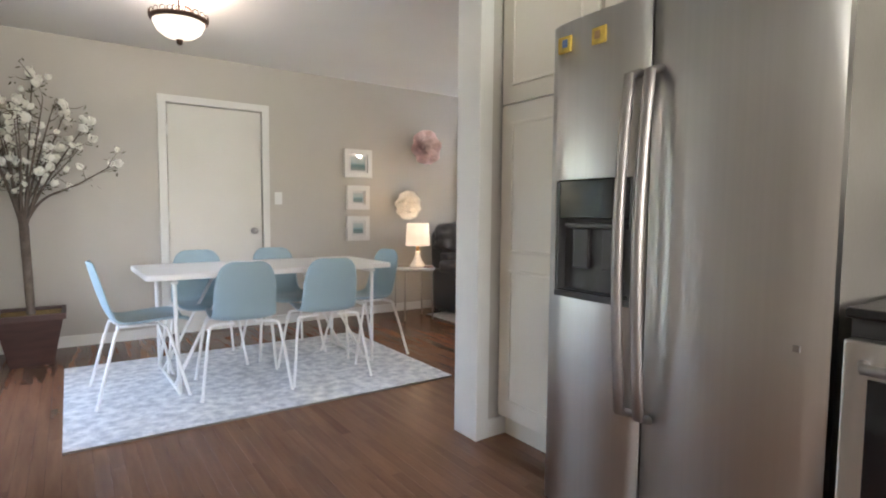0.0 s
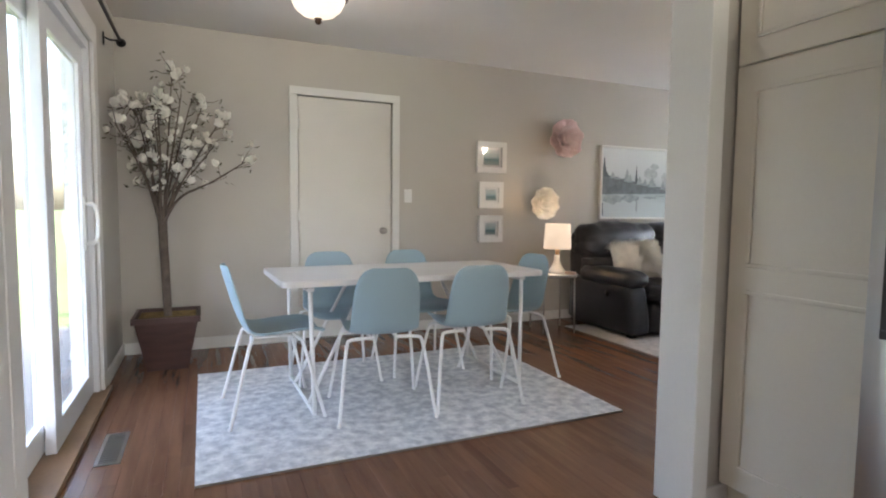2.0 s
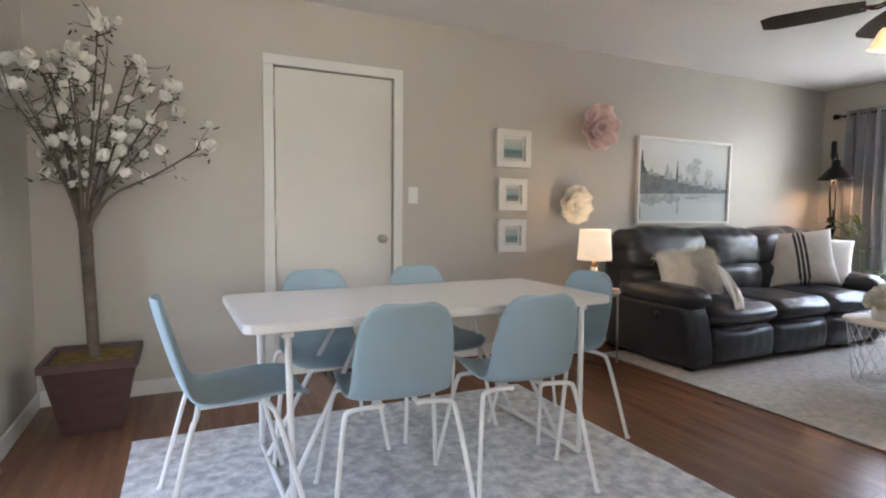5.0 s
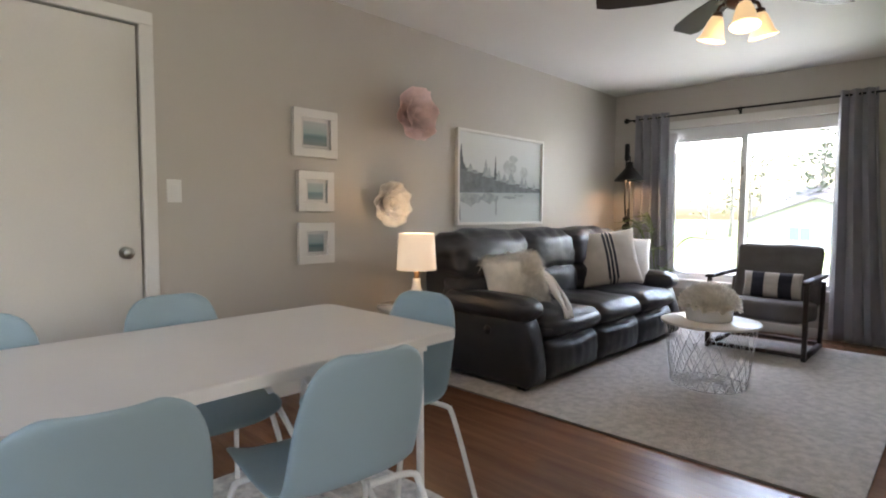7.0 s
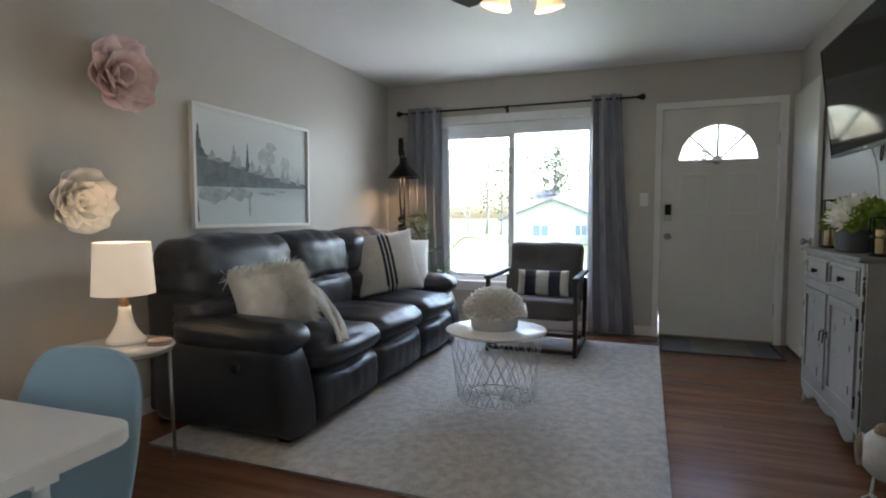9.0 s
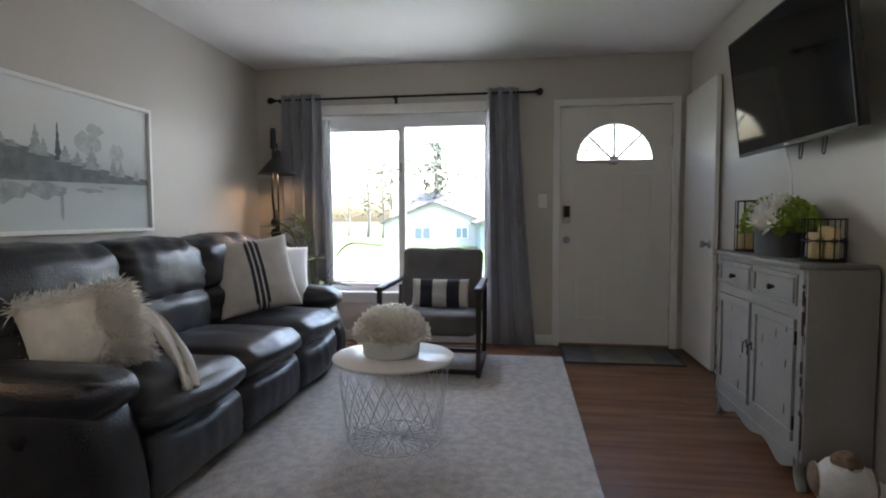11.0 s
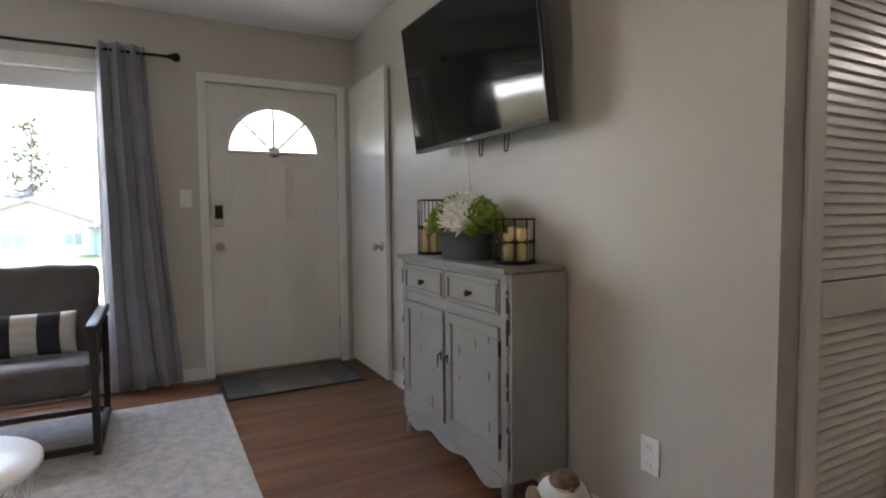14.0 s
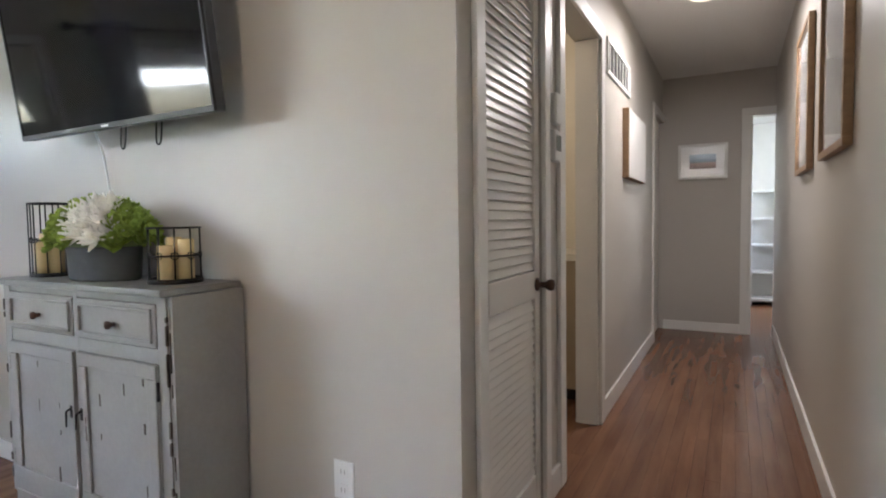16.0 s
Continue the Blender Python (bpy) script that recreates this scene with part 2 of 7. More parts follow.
def tube(bm, points, r, sides=8, closed=False, r_end=None):
    """A round bar along points, swept with a steady frame."""
    pts = [Vector(p) for p in points]
    n = len(pts)
    rings = []
    side = None
    for i, p in enumerate(pts):
        a = pts[(i - 1) % n] if (i or closed) else p
        b = pts[(i + 1) % n] if (i < n - 1 or closed) else p
        d = (b - a).normalized()
        if side is None:
            side = d.orthogonal().normalized()
        side = (side - d * side.dot(d)).normalized()
        up = d.cross(side)
        rad = r if r_end is None else r + (r_end - r) * i / max(1, n - 1)
        rings.append([bm.verts.new(p + rad * (math.cos(6.2832 * k / sides) * side + math.sin(6.2832 * k / sides) * up)) for k in range(sides)])
    last = n if closed else n - 1
    for i in range(last):
        a, b = rings[i], rings[(i + 1) % n]
        for k in range(sides):
            f = bm.faces.new((a[k], a[(k + 1) % sides], b[(k + 1) % sides], b[k]))
            f.smooth = True
    if not closed:
        bm.faces.new(rings[0][::-1])
        bm.faces.new(rings[-1])


def lathe(bm, profile, at=(0, 0, 0), sides=24, squash=(1, 1)):
    """profile: radius, height pairs turned about z."""
    rings = []
    for r, z in profile:
        rings.append([bm.verts.new((at[0] + squash[0] * r * math.cos(6.28319 * k / sides), at[1] + squash[1] * r * math.sin(6.28319 * k / sides), at[2] + z))
                      for k in range(sides)])
    for a, b in zip(rings, rings[1:]):
        for k in range(sides):
            f = bm.faces.new((a[k], a[(k + 1) % sides], b[(k + 1) % sides], b[k]))
            f.smooth = True
    if profile[0][0] > 1e-4:
        bm.faces.new(rings[0][::-1])
    if profile[-1][0] > 1e-4:
        bm.faces.new(rings[-1])


def smooth_pts(points, times=2):
    """Corner cutting of an open line."""
    pts = [Vector(p) for p in points]
    for _ in range(times):
        out = [pts[0]]
        for a, b in zip(pts, pts[1:]):
            out += [a.lerp(b, 0.25), a.lerp(b, 0.75)]
        out.append(pts[-1])
        pts = out
    return pts


def part(name, bm, mat, parent=None, label="", smooth=False, solid=0.0, subdiv=0):
    me = bpy.data.meshes.new(name)
    bmesh.ops.recalc_face_normals(bm, faces=bm.faces)
    if smooth:
        for f in bm.faces:
            f.smooth = True
    bm.to_mesh(me)
    bm.free()
    me.materials.append(mat)
    ob = new(name, me)
    if parent is not None:
        ob.parent = parent
    if label:
        ob["label"] = label
    if solid:
        s = ob.modifiers.new("thickness", "SOLIDIFY")
        s.thickness, s.offset = solid, 0
    if subdiv:
        s = ob.modifiers.new("round", "SUBSURF")
        s.levels = s.render_levels = subdiv
    return ob


def boxes(name, rows, mat, parent=None, label="", bevel=0.0):
    bm = bmesh.new()
    for r in rows:
        box(bm, *r, bevel=bevel)
    return part(name, bm, mat, parent, label)


def thing(name, m, label, category, group="", kind=""):
    ob = new(name)
    ob.empty_display_size = 0.1
    ob.matrix_world = m
    return tagged(ob, label, category, group, kind)


def structure(ob, label, category):
    return tagged(ob, label, category, kind="structure")


def pillow_mesh(w, h, d, n=14, pinch=0.12):
    """A stuffed cushion standing in the xz plane, with pinched corners."""
    bm = bmesh.new()
    for s in (1, -1):
        grid = []
        for i in range(n + 1):
            row = []
            for j in range(n + 1):
                u, v = 2 * i / n - 1, 2 * j / n - 1
                bulge = ((1 - u * u) * (1 - v * v)) ** 0.5
                shrink = 1 - pinch * (1 - abs(u * v)) * (0.5 if abs(u) < 1 and abs(v) < 1 else 1.0)
                wob = 0.006 * noise.noise(Vector((u * 3, v * 3, s * 5)))
                row.append(bm.verts.new((u * w / 2 * (1 - pinch * (1 - v * v) * -0.0) * (1 - pinch * 0.6 * (1 - v * v)) , s * (d / 2 * bulge ** 0.8 + wob * bulge), h / 2 + v * h / 2 * (1 - pinch * 0.6 * (1 - u * u)))))
            grid.append(row)
        for i in range(n):
            for j in range(n):
                f = bm.faces.new((grid[i][j], grid[i + 1][j], grid[i + 1][j + 1], grid[i][j + 1]))
                f.smooth = True
    bmesh.ops.remove_doubles(bm, verts=bm.verts, dist=0.002)
    return bm


def leaf_card(bm, m, length, width, curl=0.15, rows=3):
    """A pointed, folded and curved leaf or petal of a few faces, along +y from the origin of m."""
    prev = None
    for i in range(rows + 1):
        t = i / rows
        w = width * math.sin(math.pi * min(0.97, 0.12 + t * 0.88)) ** 0.8 / 2
        z = curl * length * t * t
        row = [bm.verts.new(m @ Vector((sx * w, t * length, z + abs(sx) * width * 0.18))) for sx in (-1, 0, 1)]
        if prev:
            for k in range(2):
                f = bm.faces.new((prev[k], prev[k + 1], row[k + 1], row[k]))
                f.smooth = True
        prev = row


# ---- structure ----
H = 2.46
NORTH, EAST, HALL_E, HALL_W, HALL_END, KITCH_S = 3.775, 7.10, 3.85, 2.89, -4.54, -3.4

structure(boxes("floor", [(-0.15, 7.3, KITCH_S - 0.15, 3.93, -0.2, -0.012), (2.0, 5.4, -8.0, KITCH_S - 0.15, -0.2, -0.012)], OAKBASE), "dark joints and base under the oak strip floor", "floor")
structure(boxes("ceiling", [(-0.15, 7.3, KITCH_S - 0.15, 3.93, H, H + 0.12), (2.0, 5.4, -8.0, KITCH_S - 0.15, H, H + 0.12)], CEIL), "flat off-white painted ceiling", "ceiling")
# north wall with a door opening
structure(boxes("wall_north", [(-0.15, 1.285, NORTH, NORTH + 0.15, 0, H), (2.10, 7.3, NORTH, NORTH + 0.15, 0, H), (1.285, 2.10, NORTH, NORTH + 0.15, 2.035, H),
                               (1.285, 2.10, NORTH + 0.1, NORTH + 0.15, 0, 2.035)], WALL), "long greige painted wall behind table and sofa", "wall")
# west wall with the sliding door
SL0, SL1, SLH = 1.32, 2.83, 2.03
structure(boxes("wall_west", [(-0.15, 0, KITCH_S - 0.15, SL0, 0, H), (-0.15, 0, SL1, NORTH, 0, H), (-0.15, 0, SL0, SL1, SLH, H)], WALL), "greige wall with the sliding glass door", "wall")
# east wall with window and front door
WY0, WY1, WZ0, WZ1 = 1.62, 3.26, 0.42, 2.03
DY0, DY1, DH = 0.135, 1.05, 2.045
structure(boxes("wall_east", [(EAST, EAST + 0.15, -0.12, DY0, 0, H), (EAST, EAST + 0.15, DY1, WY0, 0, H), (EAST, EAST + 0.15, WY1, NORTH, 0, H),
                              (EAST, EAST + 0.15, DY0, DY1, DH, H), (EAST, EAST + 0.15, WY0, WY1, 0, WZ0), (EAST, EAST + 0.15, WY0, WY1, WZ1, H)], WALL), "greige front wall with picture window and entry door", "wall")
structure(boxes("wall_south", [(HALL_E, EAST + 0.15, -0.12, 0, 0, H)], WALL), "greige wall behind television and cabinet", "wall")
structure(boxes("wall_partition", [(2.19, HALL_W, 0.56, 0.70, 0, H)], WALL), "greige wall between kitchen and living room", "wall")
structure(boxes("wall_hall_west", [(2.77, HALL_W, -4.69, 0.56, 0, H)], WALL), "greige hallway wall hung with wooden frames", "wall")
BD0, BD1 = -1.66, -0.96
structure(boxes("wall_hall_east", [(HALL_E, HALL_E + 0.12, -0.15, -0.12, 0, H), (HALL_E, HALL_E + 0.12, BD1, -0.69, 0, H), (HALL_E, HALL_E + 0.12, -0.69, -0.15, 2.06, H),
                                   (HALL_E, HALL_E + 0.12, -3.85, BD0, 0, H), (HALL_E, HALL_E + 0.12, BD0, BD1, 2.04, H), (HALL_E, HALL_E + 0.12, -4.69, -3.85, 2.04, H)], WALL), "greige hallway wall with closet and doorways", "wall")
structure(boxes("wall_closet", [(HALL_E + 0.6, HALL_E + 0.7, -0.9, -0.12, 0, H), (HALL_E + 0.12, HALL_E + 0.6, -0.9, -0.85, 0, H)], WALL), "plain walls inside the hall closet", "wall")
HD0, HD1 = 2.36, 3.095
structure(boxes("wall_hall_end", [(HD1, 4.2, HALL_END - 0.12, HALL_END, 0, H), (2.0, HD0, HALL_END - 0.12, HALL_END, 0, H), (HD0, HD1, HALL_END - 0.12, HALL_END, 2.035, H)], WALL), "grey end wall of the hallway", "wall")
structure(boxes("wall_bedroom", [(2.0, 5.4, -8.15, -8.0, 0, H), (1.85, 2.0, -8.15, KITCH_S - 0.15, 0, 0.9), (1.85, 2.0, -8.15, KITCH_S - 0.15, 2.1, H), (1.85, 2.0, -5.4, KITCH_S - 0.15, 0.9, 2.1), (1.85, 2.0, -8.15, -7.2, 0.9, 2.1), (5.4, 5.55, -8.15, -0.12, 0, H)], PAPER), "pale walls of the far bedroom", "wall")
# opening made up in this unseen wall to let light in
structure(boxes("wall_kitchen_south", [(-0.15, 0.25, KITCH_S - 0.15, KITCH_S, 0, H), (2.2, 2.77, KITCH_S - 0.15, KITCH_S, 0, H), (0.25, 2.2, KITCH_S - 0.15, KITCH_S, 0, 0.95), (0.25, 2.2, KITCH_S - 0.15, KITCH_S, 2.15, H)], WALL), "plain greige kitchen wall", "wall")
structure(boxes("wall_bathroom", [(4.9, 5.0, -2.6, -0.12, 0, H), (3.985, 4.9, -2.7, -2.6, 0, H), (3.985, 4.9, -0.95, -0.9, 0, H)], CREAMCAB), "cream painted bathroom walls", "wall")

# baseboards
structure(boxes("baseboard", [(0, 1.214, NORTH - 0.014, NORTH, 0, 0.09), (2.17, EAST, NORTH - 0.014, NORTH, 0, 0.09), (0, 0.014, 2.955, NORTH - 0.014, 0, 0.09), (0, 0.014, KITCH_S, 1.015, 0, 0.09),
                              (EAST - 0.014, EAST, 1.085, NORTH - 0.014, 0, 0.09), (HALL_E, 6.36, 0, 0.014, 0, 0.09), (2.25, HALL_W, 0.70, 0.714, 0, 0.09), (2.25, 2.36, 0.546, 0.56, 0, 0.09),
                              (HALL_W, HALL_W + 0.014, HALL_END, 0.70, 0, 0.11), (HALL_E - 0.014, HALL_E, -3.78, -1.735, 0, 0.11), (3.165, HALL_E - 0.014, HALL_END, HALL_END + 0.014, 0, 0.09), (HALL_E - 0.014, HALL_E, -0.885, -0.76, 0, 0.11)], WHITE, bevel=0.004), "white painted wooden baseboards", "baseboard")


def casing(name, axis, wall, a0, a1, top, out, width=0.065, thick=0.018, sides=(1, 1), z0=0.0):
    """Flat trim round an opening, standing out from the wall towards out."""
    w0, w1 = sorted((wall, wall + out * thick))
    rows = [(a0 - width, a1 + width, top, top + width)]
    if sides[0]:
        rows.append((a0 - width, a0, z0, top))
    if sides[1]:
        rows.append((a1, a1 + width, z0, top))
    bm = bmesh.new()
    for p0, p1, q0, q1 in rows:
        if axis == "x":
            box(bm, p0, p1, w0, w1, q0, q1, 0.004)
        else:
            box(bm, w0, w1, p0, p1, q0, q1, 0.004)
    return structure(part(name, bm, WHITE), "white painted door and window trim", "trim")


casing("trim", "x", NORTH, 1.285, 2.10, 2.035, -1)
casing("trim", "y", 0.0, SL0, SL1, SLH, 1, 0.12)
structure(boxes("trim", [(0.0, 0.016, SL0 - 0.30, SL0 - 0.125, 0, SLH + 0.12)], WHITE, bevel=0.003), "wide white side panel beside the sliding door", "trim")
casing("trim", "y", EAST, DY0 + 0.0, DY1, DH, -1, 0.055)
casing("trim", "y", EAST, WY0, WY1, WZ1, -1, 0.08, z0=WZ0)
casing("trim", "y", HALL_E, -0.69, -0.15, 2.06, -1, 0.06)
casing("trim", "y", HALL_E, BD0, BD1, 2.04, -1, 0.075)
casing("trim", "y", HALL_E, -4.5, -3.85, 2.04, -1, 0.07, sides=(0, 1))
casing("trim", "x", HALL_END, HD0, HD1, 2.035, 1, 0.07, sides=(0, 1))
# white jamb that finishes the end of the partition
structure(boxes("trim", [(2.165, 2.19, 0.54, 0.72, 0, H), (2.19, 2.245, 0.543, 0.56, 0, H), (2.19, 2.245, 0.70, 0.717, 0, H)], WHITE, bevel=0.003), "white jamb at the end of the wall", "trim")
# jamb linings of the doorways
structure(boxes("trim", [(HALL_E + 0.001, HALL_E + 0.119, BD0, BD0 + 0.02, 0, 2.04), (HALL_E + 0.001, HALL_E + 0.119, BD1 - 0.02, BD1, 0, 2.04), (HD1 - 0.02, HD1, HALL_END - 0.119, HALL_END - 0.001, 0, 2.03),
                         (EAST + 0.001, EAST + 0.149, WY0, WY0 + 0.02, WZ0 + 0.02, WZ1), (EAST + 0.001, EAST + 0.149, WY1 - 0.02, WY1, WZ0 + 0.02, WZ1), (EAST - 0.04, EAST + 0.149, WY0 - 0.08, WY1 + 0.08, WZ0 - 0.005, WZ0 + 0.02),
                         (EAST - 0.016, EAST, WY0 - 0.06, WY1 + 0.06, WZ0 - 0.08, WZ0 - 0.006)], WHITE, bevel=0.002), "white jambs and window sill", "trim")

# ---- windows and doors ----
def glass_pane(name, parent, x0, x1, y0, y1, z0, z1, mat=None):
    ob = boxes(name, [(x0, x1, y0, y1, z0, z1)], mat or GLASS, parent)
    ob.visible_shadow = False
    return ob


def front_window():
    w = thing("window_1", Matrix.Identity(4), "white vinyl sliding picture window in front wall", "window", kind="structure")
    x0, x1 = EAST + 0.05, EAST + 0.11
    boxes("window_frame", [(x0, x1, WY0 + 0.02, WY0 + 0.075, WZ0 + 0.02, WZ1), (x0, x1, WY1 - 0.075, WY1 - 0.02, WZ0 + 0.02, WZ1), (x0, x1, WY0 + 0.075, WY1 - 0.075, WZ0 + 0.02, WZ0 + 0.06),
                           (x0, x1, WY0 + 0.075, WY1 - 0.075, 1.915, WZ1)], VINYL, w, bevel=0.004)
    boxes("mullion", [(x0 - 0.01, x1 - 0.005, 2.405, 2.465, WZ0 + 0.06, 1.915)], VINYL, w, bevel=0.004)
    boxes("latch", [(x0 - 0.022, x0 - 0.01, 2.43, 2.45, 1.52, 1.60)], NICKEL, w, bevel=0.003)
    boxes("sash_rail", [(x0 + 0.01, x1 - 0.01, 2.465, WY1 - 0.075, 1.885, 1.915), (x0 + 0.01, x1 - 0.01, 2.465, WY1 - 0.075, WZ0 + 0.06, WZ0 + 0.09)], VINYL, w)
    glass_pane("pane", w, x0 + 0.02, x0 + 0.026, 2.465, WY1 - 0.075, WZ0 + 0.09, 1.885)
    glass_pane("pane", w, x0 + 0.034, x0 + 0.04, WY0 + 0.075, 2.405, WZ0 + 0.06, 1.915)


def sliding_door():
    d = thing("door_1", Matrix.Identity(4), "white sliding glass door to the deck", "sliding door", kind="structure")
    boxes("frame", [(-0.14, -0.005, SL0, SL0 + 0.03, 0.03, SLH), (-0.14, -0.005, SL1 - 0.03, SL1, 0.03, SLH), (-0.14, -0.005, SL0 + 0.03, SL1 - 0.03, SLH - 0.05, SLH)], VINYL, d, bevel=0.003)
    boxes("threshold", [(-0.14, 0.045, SL0 - 0.1, SL1 + 0.1, 0.0, 0.03)], OAKFRAME, d, "worn wooden threshold", bevel=0.004)

    def leaf(y0, y1, xa, xb, stile):
        p = boxes("panel", [(xa, xb, y0, y0 + stile, 0.035, SLH - 0.055), (xa, xb, y1 - stile, y1, 0.035, SLH - 0.055), (xa, xb, y0 + stile, y1 - stile, 0.035, 0.16), (xa, xb, y0 + stile, y1 - stile, SLH - 0.16, SLH - 0.055)], VINYL, d, bevel=0.004)
        glass_pane("pane", p, (xa + xb) / 2 - 0.004, (xa + xb) / 2 + 0.004, y0 + stile, y1 - stile, 0.16, SLH - 0.16, TINTED)
        return p

    leaf(SL0 + 0.03, 2.06, -0.125, -0.085, 0.09)
    p = leaf(1.93, SL1 - 0.03, -0.075, -0.032, 0.12)
    bm = bmesh.new()
    tube(bm, smooth_pts([(-0.035, 2.72, 0.9), (0.03, 2.72, 0.9), (0.03, 2.72, 1.12), (-0.035, 2.72, 1.12)], 2), 0.012)
    box(bm, -0.034, -0.024, 2.69, 2.75, 0.86, 1.16, 0.004)
    part("handle", bm, PLASTW, p, "white pull handle")


def interior_door():
    d = thing("door_2", Matrix.Identity(4), "closed plain white flush interior door", "door", kind="structure")
    boxes("slab", [(1.292, 2.093, NORTH + 0.012, NORTH + 0.05, 0.012, 2.028)], DOORW, d, bevel=0.002)
    for z in (0.25, 1.05, 1.8):
        boxes("hinge", [(1.286, 1.300, NORTH - 0.004, NORTH + 0.012, z - 0.045, z + 0.045)], PLASTW, d, bevel=0.002)
    knob(d, (2.02, NORTH + 0.012, 0.92), (0, -1, 0))


def knob(parent, at, out, mat=None, r=0.028):
    bm = bmesh.new()
    lathe(bm, [(r * 1.1, 0), (r * 1.1, 0.008), (0.011, 0.012), (0.011, 0.032), (r * 0.8, 0.04), (r, 0.052), (r * 0.85, 0.064), (0.0, 0.068)], sides=16)
    bm.transform(Matrix.Translation(at) @ Vector((0, 0, 1)).rotation_difference(Vector(out)).to_matrix().to_4x4())
    part("knob", bm, mat or NICKEL, parent, "round satin metal knob")


def front_door():
    d = thing("door_3", Matrix.Identity(4), "closed white panelled front door with fan light", "door", kind="structure")
    x0, x1 = EAST + 0.02, EAST + 0.06
    cy, z0, r = 0.600, 1.582, 0.317
    # slab as a ring of faces round the half-round light
    bm = bmesh.new()
    n = 24
    arc = [(cy + r * math.cos(math.pi * k / n), z0 + r * math.sin(math.pi * k / n)) for k in range(n + 1)]
    y0, y1, zt = DY0 + 0.004, DY1 - 0.004, DH - 0.004
    box(bm, x0, x1, y0, y1, 0.022, z0 - 0.0005)
    for side in (x0, x1):
        low = [bm.verts.new((side, y, z)) for y, z in arc]
        outer = []
        for y, z in arc:
            ty = (y - cy) / r
            tz = (z - z0) / r
            k = min((y1 - cy if ty > 0 else cy - y0) / max(abs(ty), 1e-6), (zt - z0) / max(tz, 1e-6))
            outer.append(bm.verts.new((side, cy + ty * k, z0 + tz * k)))
        for a in range(n):
            bm.faces.new((low[a], low[a + 1], outer[a + 1], outer[a]))
        for corner in ((y1, zt), (y0, zt)):
            near = sorted(outer, key=lambda v: (v.co.y - corner[0]) ** 2 + (v.co.z - corner[1]) ** 2)[:2]
            bm.faces.new((near[0], near[1], bm.verts.new((side, *corner))))
        if side == x0:
            rim = low
        else:
            for a in range(n):
                bm.faces.new((rim[a], rim[a + 1], low[a + 1], low[a]))
    part("slab", bm, DOORW, d)
    # raised mouldings of the panels
    for pa, pb, za, zb in ((0.275, 0.53, 1.10, 1.475), (0.67, 0.925, 1.10, 1.475), (0.275, 0.53, 0.22, 1.0), (0.67, 0.925, 0.22, 1.0)):
        bm = bmesh.new()
        w = 0.03
        for a0, a1, b0, b1 in ((pa, pb, za, za + w), (pa, pb, zb - w, zb), (pa, pa + w, za + w, zb - w), (pb - w, pb, za + w, zb - w)):
            box(bm, x0 - 0.007, x0, a0, a1, b0, b1, 0.003)
        box(bm, x0 - 0.004, x0, pa + 0.055, pb - 0.055, za + 0.055, zb - 0.055, 0.0015)
        part("panel", bm, DOORW, d)
    # fan light
    bm = bmesh.new()
    tube(bm, [(x0 - 0.004, y, z) for y, z in arc] , 0.012, 6)
    tube(bm, [(x0 - 0.004, cy - r, z0), (x0 - 0.004, cy + r, z0)], 0.012, 6)
    for a in (45, 90, 135):
        c, s = math.cos(radians(a)), math.sin(radians(a))
        tube(bm, [(x0 + 0.01, cy, z0), (x0 + 0.01, cy + r * c, z0 + r * s)], 0.011, 6)
    lathe(bm, [(0.001, -0.01), (0.042, -0.01), (0.042, 0.01), (0.001, 0.01)], sides=16)
    bm.verts.ensure_lookup_table()
    hub = bm.verts[-64:]
    bmesh.ops.transform(bm, matrix=Matrix.Translation((x0 + 0.01, cy, z0 + 0.005)) @ Matrix.Rotation(math.pi / 2, 4, "Y"), verts=hub)
    part("fan_light_frame", bm, WHITE, d)
    bm = bmesh.new()
    vs = [bm.verts.new((x0 + 0.02, y, z)) for y, z in arc]
    bm.faces.new(vs)
    out = bmesh.ops.extrude_face_region(bm, geom=bm.faces[:])
    bmesh.ops.translate(bm, vec=(0.005, 0, 0), verts=[g for g in out["geom"] if isinstance(g, bmesh.types.BMVert)])
    part("pane", bm, GLASS, d).visible_shadow = False
    # lock and bolt
    lock = boxes("smart_lock", [(x0 - 0.026, x0, 0.957, 1.022, 1.055, 1.21)], NICKEL, d, "grey keypad lock", bevel=0.01)
    boxes("keypad", [(x0 - 0.031, x0 - 0.026, 0.964, 1.015, 1.11, 1.203)], BLACKGLASS, lock, bevel=0.002)
    knob(d, (x0, 0.987, 0.915), (-1, 0, 0))
    for z in (0.3, 1.75):
        boxes("hinge", [(EAST - 0.001, x0 + 0.004, DY0 - 0.002, DY0 + 0.012, z - 0.05, z + 0.05)], NICKEL, d)
    boxes("threshold", [(EAST + 0.001, EAST + 0.149, DY0, DY1, 0.0, 0.02)], OAKFRAME, d)
    boxes("weatherstrip", [(x0 + 0.004, x1, DY1 - 0.004, DY1 - 0.001, 0.20, DH - 0.01)], NICKEL, d)


def closet_door():
    d = thing("door_4", pose(7.075, 0.012, 0, 0, 0, 0), "plain white flush coat closet door, nearly shut", "door", kind="structure")
    boxes("slab", [(-0.705, 0, 0.002, 0.034, 0.02, 2.09)], DOORW, d, bevel=0.003)
    knob(d, (-0.635, 0.034, 0.915), (0, 1, 0))
    boxes("hinge", [(-0.005, 0.006, 0.01, 0.03, 1.75, 1.84), (-0.005, 0.006, 0.01, 0.03, 0.25, 0.34)], NICKEL, d)


